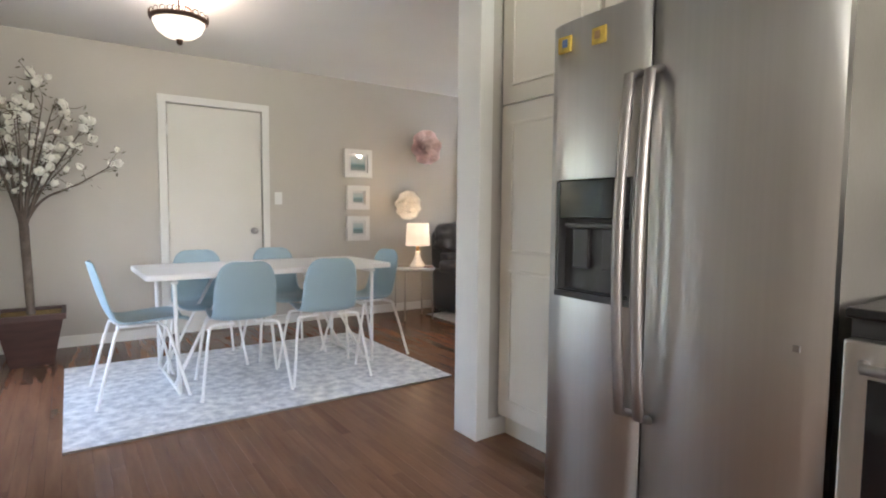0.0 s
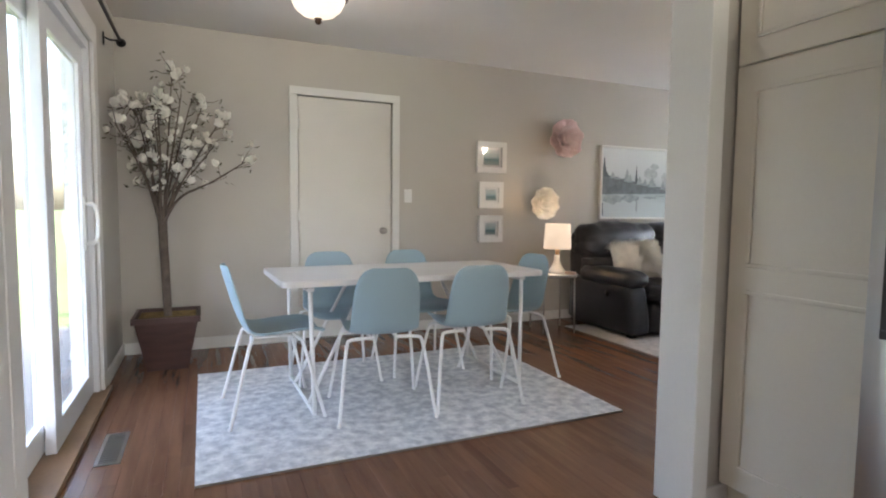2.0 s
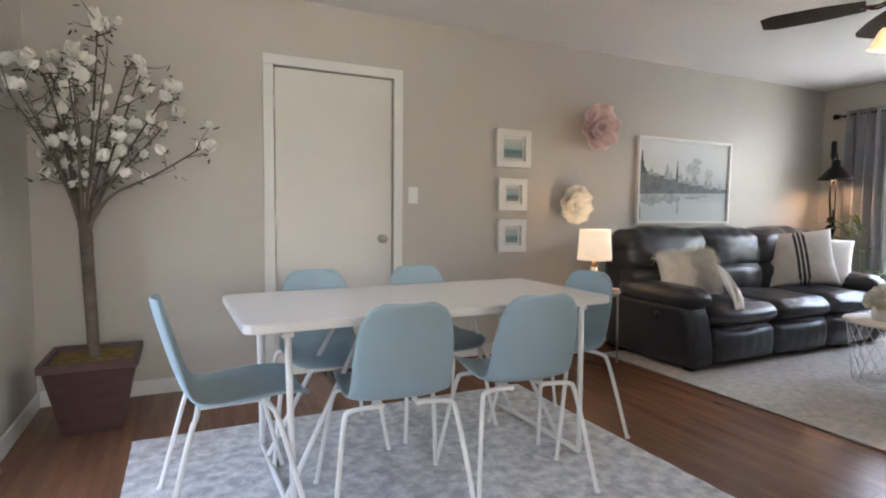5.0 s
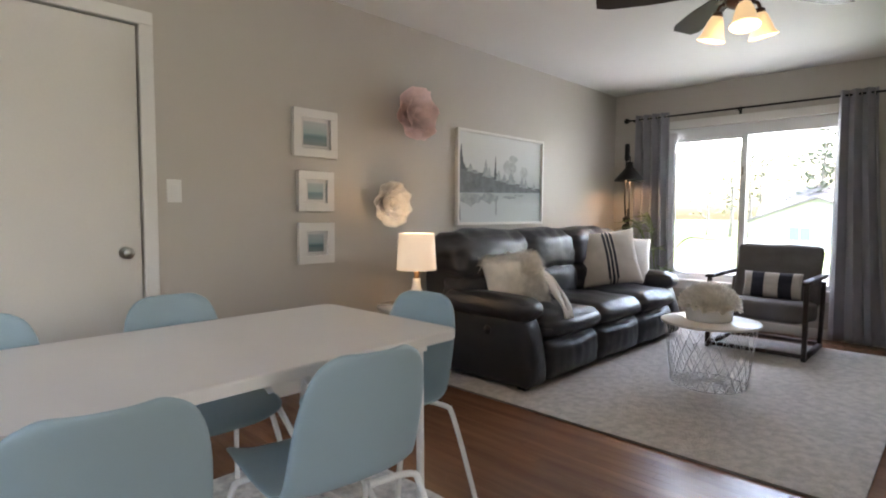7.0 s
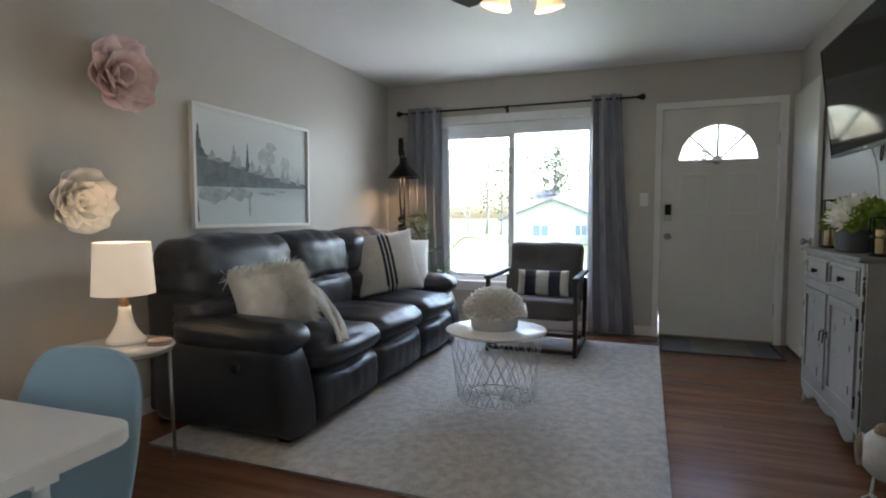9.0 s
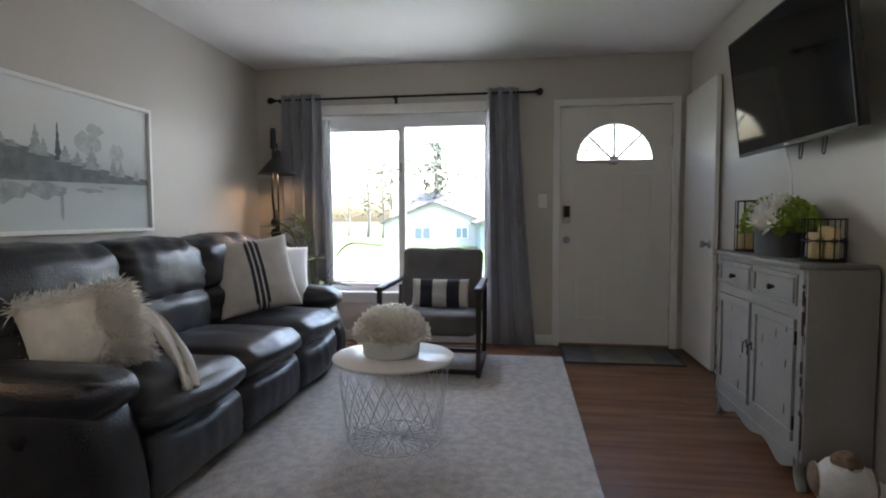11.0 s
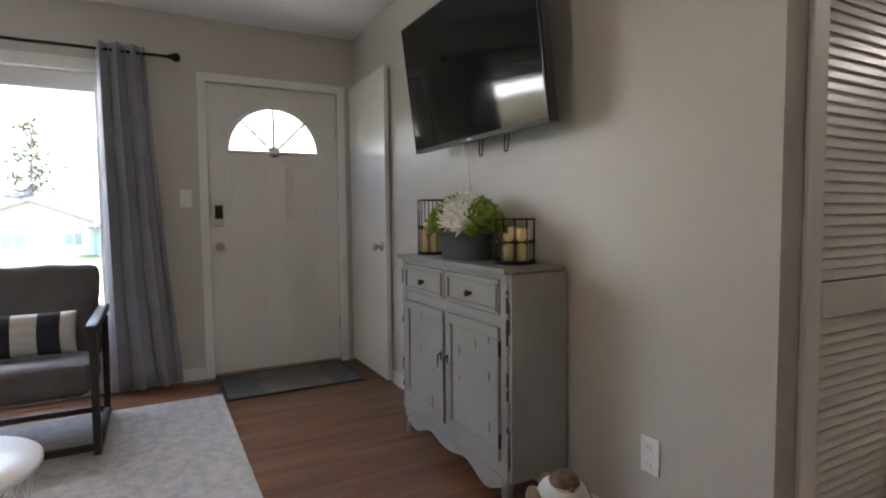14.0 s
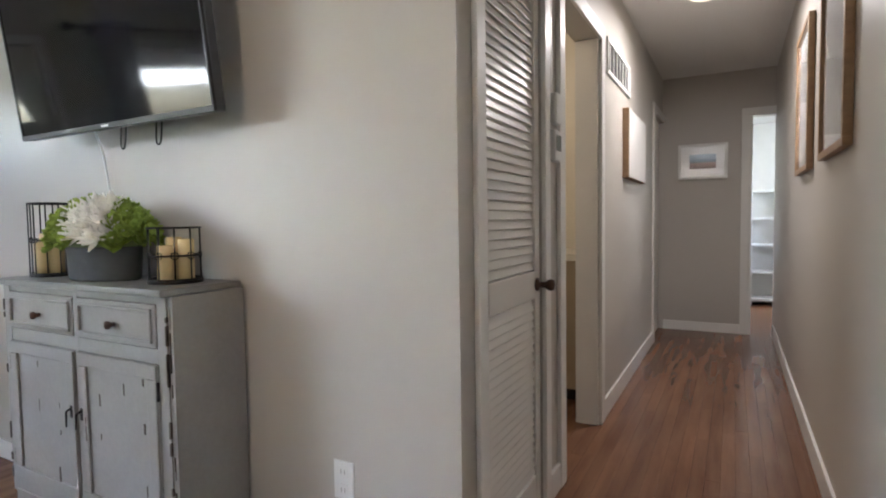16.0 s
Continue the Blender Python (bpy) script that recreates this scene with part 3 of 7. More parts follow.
def louvre_door():
    d = thing("door_5", Matrix.Identity(4), "white louvred closet door with bronze knob", "louvred door", kind="structure")
    x0, x1 = HALL_E + 0.006, HALL_E + 0.036
    a0, a1 = -0.684, -0.156
    s = 0.05
    boxes("frame", [(x0, x1, a0, a0 + s, 0.02, 2.05), (x0, x1, a1 - s, a1, 0.02, 2.05), (x0, x1, a0 + s, a1 - s, 0.02, 0.16), (x0, x1, a0 + s, a1 - s, 1.96, 2.05),
                    (x0, x1, a0 + s, a1 - s, 0.82, 0.92)], DOORW, d, bevel=0.003)
    bm = bmesh.new()
    box(bm, -0.022, 0.022, a0 + s, a1 - s, -0.0035, 0.0035, 0.003)
    bm.transform(Matrix.Rotation(radians(-74), 4, "Y"))
    slat = part("slat", bm, DOORW, d)
    slat.location = ((x0 + x1) / 2, 0, 0.185)
    rows = [0.185 + 0.0305 * k for k in range(1, 21)] + [0.945 + 0.0305 * k for k in range(33)]
    for z in rows:
        o = new("slat", slat.data)
        o.parent, o.location = d, ((x0 + x1) / 2, 0, z)
    knob(d, (x0, a0 + 0.035, 0.87), (-1, 0, 0), BRONZE, 0.022)


front_window()
sliding_door()
interior_door()
front_door()
closet_door()
louvre_door()


# ---- outdoors ----
def outdoors():
    bm = bmesh.new()
    xs = [-400, -60, -20, -8, 0, 7.3, 12, 16, 22, 30, 60, 120, 600]
    zs = [-3, -1.5, -0.8, -0.6, -0.45, -0.45, -0.5, -0.6, -0.75, -1.1, -1.6, -2, -4]
    ys = [-400, -60, -20, 0, 20, 60, 400]
    grid = [[bm.verts.new((x, y, z)) for y in ys] for x, z in zip(xs, zs)]
    for i in range(len(xs) - 1):
        for j in range(len(ys) - 1):
            bm.faces.new((grid[i][j], grid[i + 1][j], grid[i + 1][j + 1], grid[i][j + 1]))
    structure(part("ground", bm, GRASS), "green front and back lawn", "ground")
    bm = bmesh.new()
    a = [(16, -0.55), (22, -0.70)]
    vs = [bm.verts.new((a[0][0], -120, a[0][1])), bm.verts.new((a[1][0], -120, a[1][1])), bm.verts.new((a[1][0], 120, a[1][1])), bm.verts.new((a[0][0], 120, a[0][1]))]
    bm.faces.new(vs)
    structure(part("road", bm, ASPHALT), "pale grey street across the front lawn", "road")
    structure(boxes("pavement", [(7.3, 15.99, -0.4, 2.6, -0.56, -0.42)], SIDINGW), "pale concrete front walk and driveway", "pavement")


def house(m, w, l, h, rise, wall_mat, label, holes):
    """A gabled house, its gable facing local -x; holes are windows on that gable (y, z, width, height)."""
    root = thing("house", m, label, "house")
    bm = bmesh.new()
    box(bm, 0, l, -w / 2, w / 2, 0, h)
    a = [bm.verts.new(p) for p in ((0, -w / 2, h), (0, w / 2, h), (0, 0, h + rise))]
    b = [bm.verts.new(p) for p in ((l, -w / 2, h), (l, w / 2, h), (l, 0, h + rise))]
    bm.faces.new(a)
    bm.faces.new(b[::-1])
    for k in range(int(h / 0.25)):
        box(bm, -0.025, -0.001, -w / 2, w / 2, 0.25 * k, 0.25 * k + 0.22)
    wall = part("wall", bm, wall_mat, root)
    bm = bmesh.new()
    for s in (1, -1):
        q = [bm.verts.new(p) for p in ((-0.4, s * (w / 2 + 0.4), h - 0.22), (l + 0.4, s * (w / 2 + 0.4), h - 0.22), (l + 0.4, 0, h + rise + 0.1), (-0.4, 0, h + rise + 0.1))]
        bm.faces.new(q)
    part("roof", bm, SHINGLE, root, solid=0.16)
    for y, z, ww, hh in holes:
        win = boxes("window", [(-0.09, -0.03, y - ww / 2 - 0.08, y + ww / 2 + 0.08, z - 0.08, z + hh + 0.08)], WHITE, root)
        boxes("pane", [(-0.10, -0.09, y - ww / 2, y - 0.03, z, z + hh), (-0.10, -0.09, y + 0.03, y + ww / 2, z, z + hh)], HOUSEGLASS, win)


def tree(m, height, spread, label, leafy=0.6, conifer=False, seed=1):
    rnd = random.Random(seed)
    root = thing("tree", m, label, "tree")
    bm = bmesh.new()
    tube(bm, [(0.1 * math.sin(k), 0.1 * math.cos(2 * k), height * k / 6) for k in range(7)], height * 0.018, 7, r_end=0.03)
    tips = []
    for k in range(26 if conifer else 18):
        t = 0.25 + 0.72 * k / (26 if conifer else 18)
        a = k * 2.4 + rnd.random()
        reach = spread * ((1.05 - t) if conifer else (0.55 + 0.45 * rnd.random()))
        z = height * t
        rise = -0.05 * height if conifer else 0.18 * height * rnd.random()
        p = [(0, 0, z), (reach * 0.5 * math.cos(a), reach * 0.5 * math.sin(a), z + rise * 0.4), (reach * math.cos(a), reach * math.sin(a), z + rise)]
        tube(bm, p, height * 0.006, 5, r_end=0.01)
        tips.append(p)
    part("trunk", bm, FARBARK, root)
    bm = bmesh.new()
    for p in tips:
        for _ in range(int(60 * leafy)):
            f = rnd.random()
            q = Vector(p[1]).lerp(Vector(p[2]), f) if f > 0.3 else Vector(p[0]).lerp(Vector(p[1]), 0.5 + f)
            q += Vector((rnd.gauss(0, 1), rnd.gauss(0, 1), rnd.gauss(0, 0.6))) * spread * 0.12
            mm = Matrix.Translation(q) @ Euler((rnd.uniform(-1, 1), rnd.uniform(-1, 1), rnd.uniform(0, 6.3))).to_matrix().to_4x4()
            leaf_card(bm, mm, height * 0.05, height * 0.025, 0.2, 2)
    part("crown", bm, PINE if conifer else FARLEAF, root)


outdoors()
house(pose(44, 1.0, -1.35, 0, 0, 8), 6.8, 11, 2.2, 1.15, SIDING, "pale green gabled house across the street", [(0.3, 1.25, 1.0, 0.36)])
house(pose(50, 9.0, -1.6, 0, 0, 0), 9.0, 9, 2.4, 1.6, SIDINGW, "pale single storey house across the street", [(-2.5, 0.9, 1.0, 0.9), (1.0, 0.8, 1.4, 1.0)])
house(pose(62, 2.5, -1.9, 0, 0, 90), 8.0, 12, 3.2, 2.4, SIDINGW, "white house behind with grey roof", [])
tree(pose(61, 10.4, -1.6), 12.0, 3.4, "tall thin pine behind the houses", 0.22, True, 3)
tree(pose(70, 12, -2), 11, 4.5, "bare spring tree beyond the street", 0.25, False, 5)
tree(pose(75, 20, -2), 12, 5, "bare spring tree beyond the street", 0.2, False, 6)
tree(pose(66, -4.5, -2), 11, 4.5, "bare spring tree beyond the street", 0.3, False, 8)
for k in range(9):
    tree(pose(74 + 5 * (k % 3), -9 + 4.6 * k, -2), 9.5 + 1.7 * (k % 4), 3.0, "bare grey spring tree beyond the houses", 0.06, False, 30 + k)
tree(pose(17.5, 7.9, -0.6), 3.5, 0.8, "young yellow-green tree in the front yard", 0.35, False, 9)


def deck():
    d = thing("deck", Matrix.Identity(4), "weathered wooden back deck with railing", "deck", kind="structure")
    me = None
    for k in range(40):
        if me is None:
            bm = bmesh.new()
            box(bm, -3.4, -0.16, 0, 0.135, -0.1, -0.065, 0.004)
            o = part("deck_board", bm, DECK, d)
            me = o.data
        else:
            o = new("deck_board", me)
            o.parent = d
        o.location.y = -0.2 + 0.14 * k
    f = thing("railing", Matrix.Identity(4), "dark painted deck railing with white cap", "railing")
    for y in (0.3, 1.9, 3.5, 5.1):
        boxes("post", [(-3.3, -3.2, y, y + 0.1, -0.065, 0.98)], DECKD, f, bevel=0.005)
    boxes("top_rail", [(-3.32, -3.18, -0.2, 5.3, 0.86, 0.90)], SIDINGW, f)
    boxes("bottom_rail", [(-3.28, -3.22, -0.2, 5.3, 0.06, 0.10)], DECKD, f)
    bm = bmesh.new()
    box(bm, -3.27, -3.23, 0, 0.04, 0.10, 0.86)
    o = part("baluster", bm, DECKD, f)
    for k in range(42):
        if k:
            q = new("baluster", o.data)
            q.parent = f
        else:
            q = o
        q.location.y = -0.15 + 0.13 * k
    boxes("structure_post", [(-1.3, -1.2, 3.3, 3.42, -0.065, 1.05)], DECKD, f)


deck()
# roof slab out of view; its west eave is added to cut skylight
structure(boxes("roof", [(-1.1, 7.4, -8.6, 4.6, H + 0.14, H + 0.34)], SHINGLE, bevel=0.02), "unseen low shingled roof, deep eave added to shade the slider", "roof")
house(pose(-14, 9.0, -0.7, 0, 0, 175), 9, 9, 3.0, 2.2, SIDINGW, "neighbouring white house behind the deck", [(0, 1.0, 1.2, 1.0)])
tree(pose(-16, 3, -1), 9, 3.5, "bare tree beyond the deck", 0.3, False, 12)


# ---- kitchen ----
def fridge():
    f = thing("refrigerator", pose(2.02, -0.50, 0), "stainless steel side-by-side refrigerator with water dispenser", "refrigerator")
    boxes("body", [(0.06, 0.72, -0.455, 0.455, 0.03, 1.76)], material("taupe_enamel", (0.17, 0.155, 0.135), 0.4, var=0.06), f, "taupe enamelled cabinet sides")
    boxes("base_grille", [(0.05, 0.08, -0.45, 0.45, 0.0, 0.03)], DARKPL, f)

    def door(y0, y1, hole=None):
        bm = bmesh.new()
        n = 10
        # gently bowed front, built as vertical strips
        def xf(y):
            u = (y - (y0 + y1) / 2) / ((y1 - y0) / 2)
            return 0.014 * u * u + (0.012 * max(0, abs(u) - 0.9) / 0.1)
        cols = [y0 + (y1 - y0) * k / n for k in range(n + 1)]
        zs = [0.035, 0.815, 1.23, 1.775]
        for a, b in zip(cols, cols[1:]):
            for za, zb in zip(zs, zs[1:]):
                if hole and za == 0.815 and a > hole[0] - 1e-4 and b < hole[1] + 1e-4:
                    continue
                q = [bm.verts.new((xf(y), y, z)) for y, z in ((a, za), (b, za), (b, zb), (a, zb))]
                bm.faces.new(q).smooth = True
            for z in (0.035, 1.775):
                bm.faces.new([bm.verts.new(p) for p in ((xf(a), a, z), (xf(b), b, z), (0.058, b, z), (0.058, a, z))])
        for y in (y0, y1):
            bm.faces.new([bm.verts.new(p) for p in ((xf(y), y, 0.035), (0.058, y, 0.035), (0.058, y, 1.775), (xf(y), y, 1.775))])
        bmesh.ops.remove_doubles(bm, verts=bm.verts, dist=0.0005)
        return part("door", bm, STEEL, f, "brushed steel door")

    right = door(-0.457, 0.047)
    y0, y1 = 0.053, 0.457
    left = door(y0, y1, (y0 + (y1 - y0) * 0.1, y0 + (y1 - y0) * 0.9))
    h0, h1 = y0 + (y1 - y0) * 0.1, y0 + (y1 - y0) * 0.9
    disp = boxes("dispenser", [(0.05, 0.057, h0, h1, 0.82, 1.22)], DARKPL, left, "dark recessed water dispenser")
    for y in (h0, h1 - 0.012):
        boxes("cheek", [(0.012, 0.05, y, y + 0.012, 0.836, 1.225)], DARKPL, disp)
    boxes("sill", [(0.008, 0.05, h0, h1, 0.815, 0.8355)], DARKPL, disp)
    boxes("control_panel", [(0.012, 0.05, h0 + 0.012, h1 - 0.012, 1.095, 1.228)], BLACKGLASS, left, bevel=0.004)
    boxes("paddle", [(0.03, 0.05, (h0 + h1) / 2 - 0.1, (h0 + h1) / 2 - 0.03, 0.92, 1.06), (0.03, 0.05, (h0 + h1) / 2 + 0.03, (h0 + h1) / 2 + 0.1, 0.92, 1.06), (0.02, 0.05, h0 + 0.03, h1 - 0.03, 1.06, 1.08)], DARKPL, left, bevel=0.005)
    boxes("drip_tray", [(0.014, 0.05, h0 + 0.014, h1 - 0.014, 0.836, 0.842)], BLACKM, left)
    for y, par in ((0.015, right), (0.085, left)):
        bm = bmesh.new()
        pts = [(0.012, y, 1.545)] + [(-0.036 - 0.034 * math.sin(math.pi * k / 12), y, 1.53 - 1.04 * k / 12) for k in range(13)] + [(0.012, y, 0.475)]
        tube(bm, pts, 0.014, 10)
        for v in bm.verts:
            v.co.y = y + (v.co.y - y) * 1.35
        part("handle", bm, STEELH, par, "long bowed steel handle", smooth=True)
    boxes("badge", [(0.0, 0.014, -0.40, -0.385, 0.78, 0.795)], STEELH, right)
    for k, (y, z) in enumerate(((0.385, 1.70), (0.235, 1.695))):
        mg = thing("fridge_magnet", pose(2.02, -0.50 + y, z, 0, 0, 0), "small yellow fridge magnet on steel door", "magnet", "fridge magnets")
        bm = bmesh.new()
        box(bm, -0.004, 0.012, -0.03, 0.03, -0.028, 0.028, 0.004)
        part("plate", bm, material("magnet_yellow", (0.6, 0.42, 0.08), 0.5, var=0.4, scale=40), mg)
        boxes("emblem", [(-0.007, -0.004, -0.016 + 0.01 * k, 0.006 + 0.008 * k, -0.012, 0.014)], material("magnet_blue", (0.1, 0.16, 0.3), 0.5) if k == 0 else OAKFRAME, mg)


def pantry():
    p = thing("pantry_cabinet", Matrix.Identity(4), "tall cream painted pantry cabinet beside the refrigerator", "cabinet")
    boxes("body", [(2.325, 2.765, -0.03, 0.555, 0.1, H - 0.003)], CREAMCAB, p)
    boxes("toe_kick", [(2.36, 2.76, -0.03, 0.55, 0.0, 0.1)], CREAMCAB, p)
    for z0, z1, name in ((0.11, 1.617, "door"), (1.625, 2.42, "upper_door")):
        d = boxes(name, [(2.305, 2.324, -0.02, 0.545, z0, z1)], CREAMCAB, p, bevel=0.003)
        ranges = ((z0 + 0.08, 0.84), (0.92, z1 - 0.08)) if name == "door" else ((z0 + 0.08, z1 - 0.08),)
        for a, b in ranges:
            bm = bmesh.new()
            for q in ((0.06, 0.475, a, a + 0.015), (0.06, 0.475, b - 0.015, b), (0.06, 0.075, a + 0.015, b - 0.015), (0.46, 0.475, a + 0.015, b - 0.015)):
                box(bm, 2.297, 2.305, *q, 0.003)
            part("moulding", bm, CREAMCAB, d)


def over_fridge_and_range():
    c = thing("wall_cabinet", Matrix.Identity(4), "cream painted cabinet above the refrigerator", "cabinet")
    boxes("body", [(2.33, 2.76, -0.97, -0.04, 1.86, H - 0.003)], CREAMCAB, c)
    for y in (-0.965, -0.5):
        boxes("door", [(2.31, 2.329, y, y + 0.455, 1.87, 2.42)], CREAMCAB, c, bevel=0.003)
    r = thing("range", pose(2.0, -1.38, 0), "black and stainless electric range with glass cooktop", "range")
    boxes("body", [(0.03, 0.74, -0.38, 0.38, 0.02, 0.885)], DARKPL, r)
    boxes("cooktop", [(-0.01, 0.66, -0.382, 0.382, 0.886, 0.91)], BLACKGLASS, r, bevel=0.006)
    door = boxes("oven_door", [(-0.015, 0.029, -0.38, 0.38, 0.15, 0.84)], STEEL, r, "steel framed oven door", bevel=0.006)
    boxes("oven_glass", [(-0.019, -0.0148, -0.31, 0.33, 0.2, 0.76)], BLACKGLASS, door)
    bm = bmesh.new()
    tube(bm, [(-0.014, -0.34, 0.79), (-0.06, -0.33, 0.79), (-0.06, 0.33, 0.79), (-0.014, 0.34, 0.79)], 0.012, 8)
    part("handle", bm, STEELH, door)
    boxes("drawer", [(-0.01, 0.029, -0.38, 0.38, 0.03, 0.14)], STEEL, r, bevel=0.004)
    boxes("backguard", [(0.66, 0.75, -0.382, 0.382, 0.886, 1.2)], BLACKGLASS, r, bevel=0.01)
    for k in range(4):
        bm = bmesh.new()
        lathe(bm, [(0.022, 0), (0.02, 0.025), (0, 0.025)], sides=14)
        bm.transform(Matrix.Translation((-0.0, -0.27 + 0.18 * k, 0.862)) @ Matrix.Rotation(-math.pi / 2, 4, "Y"))
        part("control_knob", bm, STEELH, r)
    hood = thing("range_hood", pose(2.0, -1.38, 0), "dark cabinet and hood over the range", "range hood")
    boxes("body", [(0.3, 0.765, -0.385, 0.385, 1.55, 1.66)], STEEL, hood, bevel=0.01)
    boxes("cabinet", [(0.42, 0.765, -0.385, 0.385, 1.661, H - 0.003)], CREAMCAB, hood)


fridge()
pantry()
over_fridge_and_range()

# ---- dining area ----
def rug(name, label, x0, x1, y0, y1, z, mat):
    bm = bmesh.new()
    nx, ny = int((x1 - x0) / 0.05), int((y1 - y0) / 0.05)
    grid = [[bm.verts.new((x0 + (x1 - x0) * i / nx + (0.004 * noise.noise(Vector((j * 0.7, i, 3))) if i in (0, nx) else 0),
                           y0 + (y1 - y0) * j / ny + (0.004 * noise.noise(Vector((i * 0.7, j, 7))) if j in (0, ny) else 0),
                           z + 0.0015 * noise.noise(Vector((i * 0.8, j * 0.8, 0))))) for j in range(ny + 1)] for i in range(nx + 1)]
    for i in range(nx):
        for j in range(ny):
            bm.faces.new((grid[i][j], grid[i + 1][j], grid[i + 1][j + 1], grid[i][j + 1]))
    root = thing(name, Matrix.Identity(4), label, "rug")
    part("woven_top", bm, mat, root, smooth=True)
    boxes("binding", [(x0, x1, y0, y0 + 0.012, 0.001, z - 0.002), (x0, x1, y1 - 0.012, y1, 0.001, z - 0.002), (x0, x0 + 0.012, y0 + 0.012, y1 - 0.012, 0.001, z - 0.002), (x1 - 0.012, x1, y0 + 0.012, y1 - 0.012, 0.001, z - 0.002)], RUGEDGE, root)


rug("area_rug", "pale grey distressed vintage rug under the dining table", 0.515, 2.675, 1.455, 3.02, 0.012, RUG)
rug("area_rug", "cream and grey patterned rug under the sofa", 3.715, 6.655, 1.05, 3.40, 0.013, RUG2)


def dining_table():
    t = thing("dining_table", pose(1.722, 2.385, 0.011, 0, 0, 1.7), "white rectangular dining table with white steel legs", "table")
    bm = bmesh.new()
    vs = box(bm, -0.81, 0.81, -0.375, 0.375, 0.690, 0.722)
    upright = [e for e in bm.edges if abs(e.verts[0].co.z - e.verts[1].co.z) > 0.01]
    bmesh.ops.bevel(bm, geom=upright, offset=0.05, segments=6, profile=0.5, affect="EDGES")
    bmesh.ops.bevel(bm, geom=[e for e in bm.edges if abs(e.verts[0].co.z - e.verts[1].co.z) < 1e-5 and len(e.link_faces) == 2 and e.calc_face_angle(0) > 1], offset=0.003, segments=2, affect="EDGES")
    part("tabletop", bm, TABLETOP, t)
    for s in (-1, 1):
        for q in (-1, 1):
            bm = bmesh.new()
            tube(bm, [(s * 0.66, q * 0.325, 0.689), (s * 0.645, q * 0.35, 0.012)], 0.0125, 8)
            part("leg", bm, WHITEM, t)
            bm = bmesh.new()
            tube(bm, [(s * 0.30, q * 0.16, 0.689), (s * 0.645, q * 0.20, 0.02)], 0.011, 8)
            part("brace", bm, WHITEM, t)
        bm = bmesh.new()
        tube(bm, [(s * 0.645, -0.35, 0.012), (s * 0.645, 0.35, 0.012)], 0.012, 8)
        part("foot_bar", bm, WHITEM, t)
        bm = bmesh.new()
        box(bm, s * 0.66 - 0.02, s * 0.66 + 0.02, -0.34, 0.34, 0.664, 0.679)
        part("top_bar", bm, WHITEM, t)
    bm = bmesh.new()
    box(bm, -0.7, 0.7, -0.02, 0.02, 0.666, 0.689)
    part("centre_rail", bm, WHITEM, t)


def dining_chair():
    """A moulded shell on bent steel legs; it faces +y."""
    c = thing("dining_chair", Matrix.Identity(4), "light blue moulded plastic chair with white steel legs", "chair", "chairs round the dining table")
    # profile of the shell from front lip to top of the back: y, z, half width
    prof = [(0.262, 0.420, 0.170), (0.235, 0.440, 0.190), (0.16, 0.447, 0.200), (0.06, 0.440, 0.202), (-0.03, 0.431, 0.200), (-0.10, 0.436, 0.194), (-0.142, 0.462, 0.186), (-0.164, 0.51, 0.184),
            (-0.189, 0.58, 0.182), (-0.211, 0.66, 0.177), (-0.228, 0.72, 0.165), (-0.239, 0.765, 0.147), (-0.245, 0.79, 0.120), (-0.248, 0.802, 0.080)]
    bm = bmesh.new()
    n = 10
    rows = []
    for i, (y, z, w) in enumerate(prof):
        row = []
        back = max(0, min(1, (i - 4) / 4))
        for k in range(n + 1):
            u = 2 * k / n - 1
            cup = u * u * u * u
            row.append(bm.verts.new((u * w, y + 0.026 * back * u * u, z + (1 - back) * 0.028 * cup)))
        rows.append(row)
    for a, b in zip(rows, rows[1:]):
        for k in range(n):
            bm.faces.new((a[k], a[k + 1], b[k + 1], b[k])).smooth = True
    shell = part("seat_shell", bm, BLUE, c, "one-piece light blue seat and back", solid=0.012, subdiv=1)
    for s in (-1, 1):
        for q, (ya, yb) in ((1, (0.12, 0.235)), (-1, (-0.12, -0.235))):
            bm = bmesh.new()
            pts = smooth_pts([(s * 0.06, ya * 0.9, 0.418), (s * 0.185, ya, 0.418), (s * 0.205, ya + 0.015 * q, 0.40), (s * 0.255, yb, 0.0)], 2)
            tube(bm, pts, 0.0095, 8)
            part("leg", bm, WHITEM, c)
            bm = bmesh.new()
            lathe(bm, [(0.011, 0), (0.012, 0.012), (0.0, 0.014)], (s * 0.255, yb, 0.0), 8)
            part("foot_cap", bm, WHITEM, c)
        bm = bmesh.new()
        tube(bm, [(s * 0.07, -0.115, 0.415), (s * 0.07, 0.115, 0.415)], 0.009, 6)
        part("seat_rail", bm, WHITEM, c)
    return c


dining_table()
chair = dining_chair()
chair.matrix_world = pose(1.448, 2.01, 0.011, 0, 0, -6)
for m in (pose(1.982, 2.0, 0.011, 0, 0, -6), pose(0.893, 2.23, 0.011, 0, 0, -88), pose(2.445, 2.315, 0.011, 0, 0, 96), pose(1.345, 2.69, 0.011, 0, 0, 178), pose(1.935, 2.72, 0.011, 0, 0, 182)):
    copy_thing(chair, m)


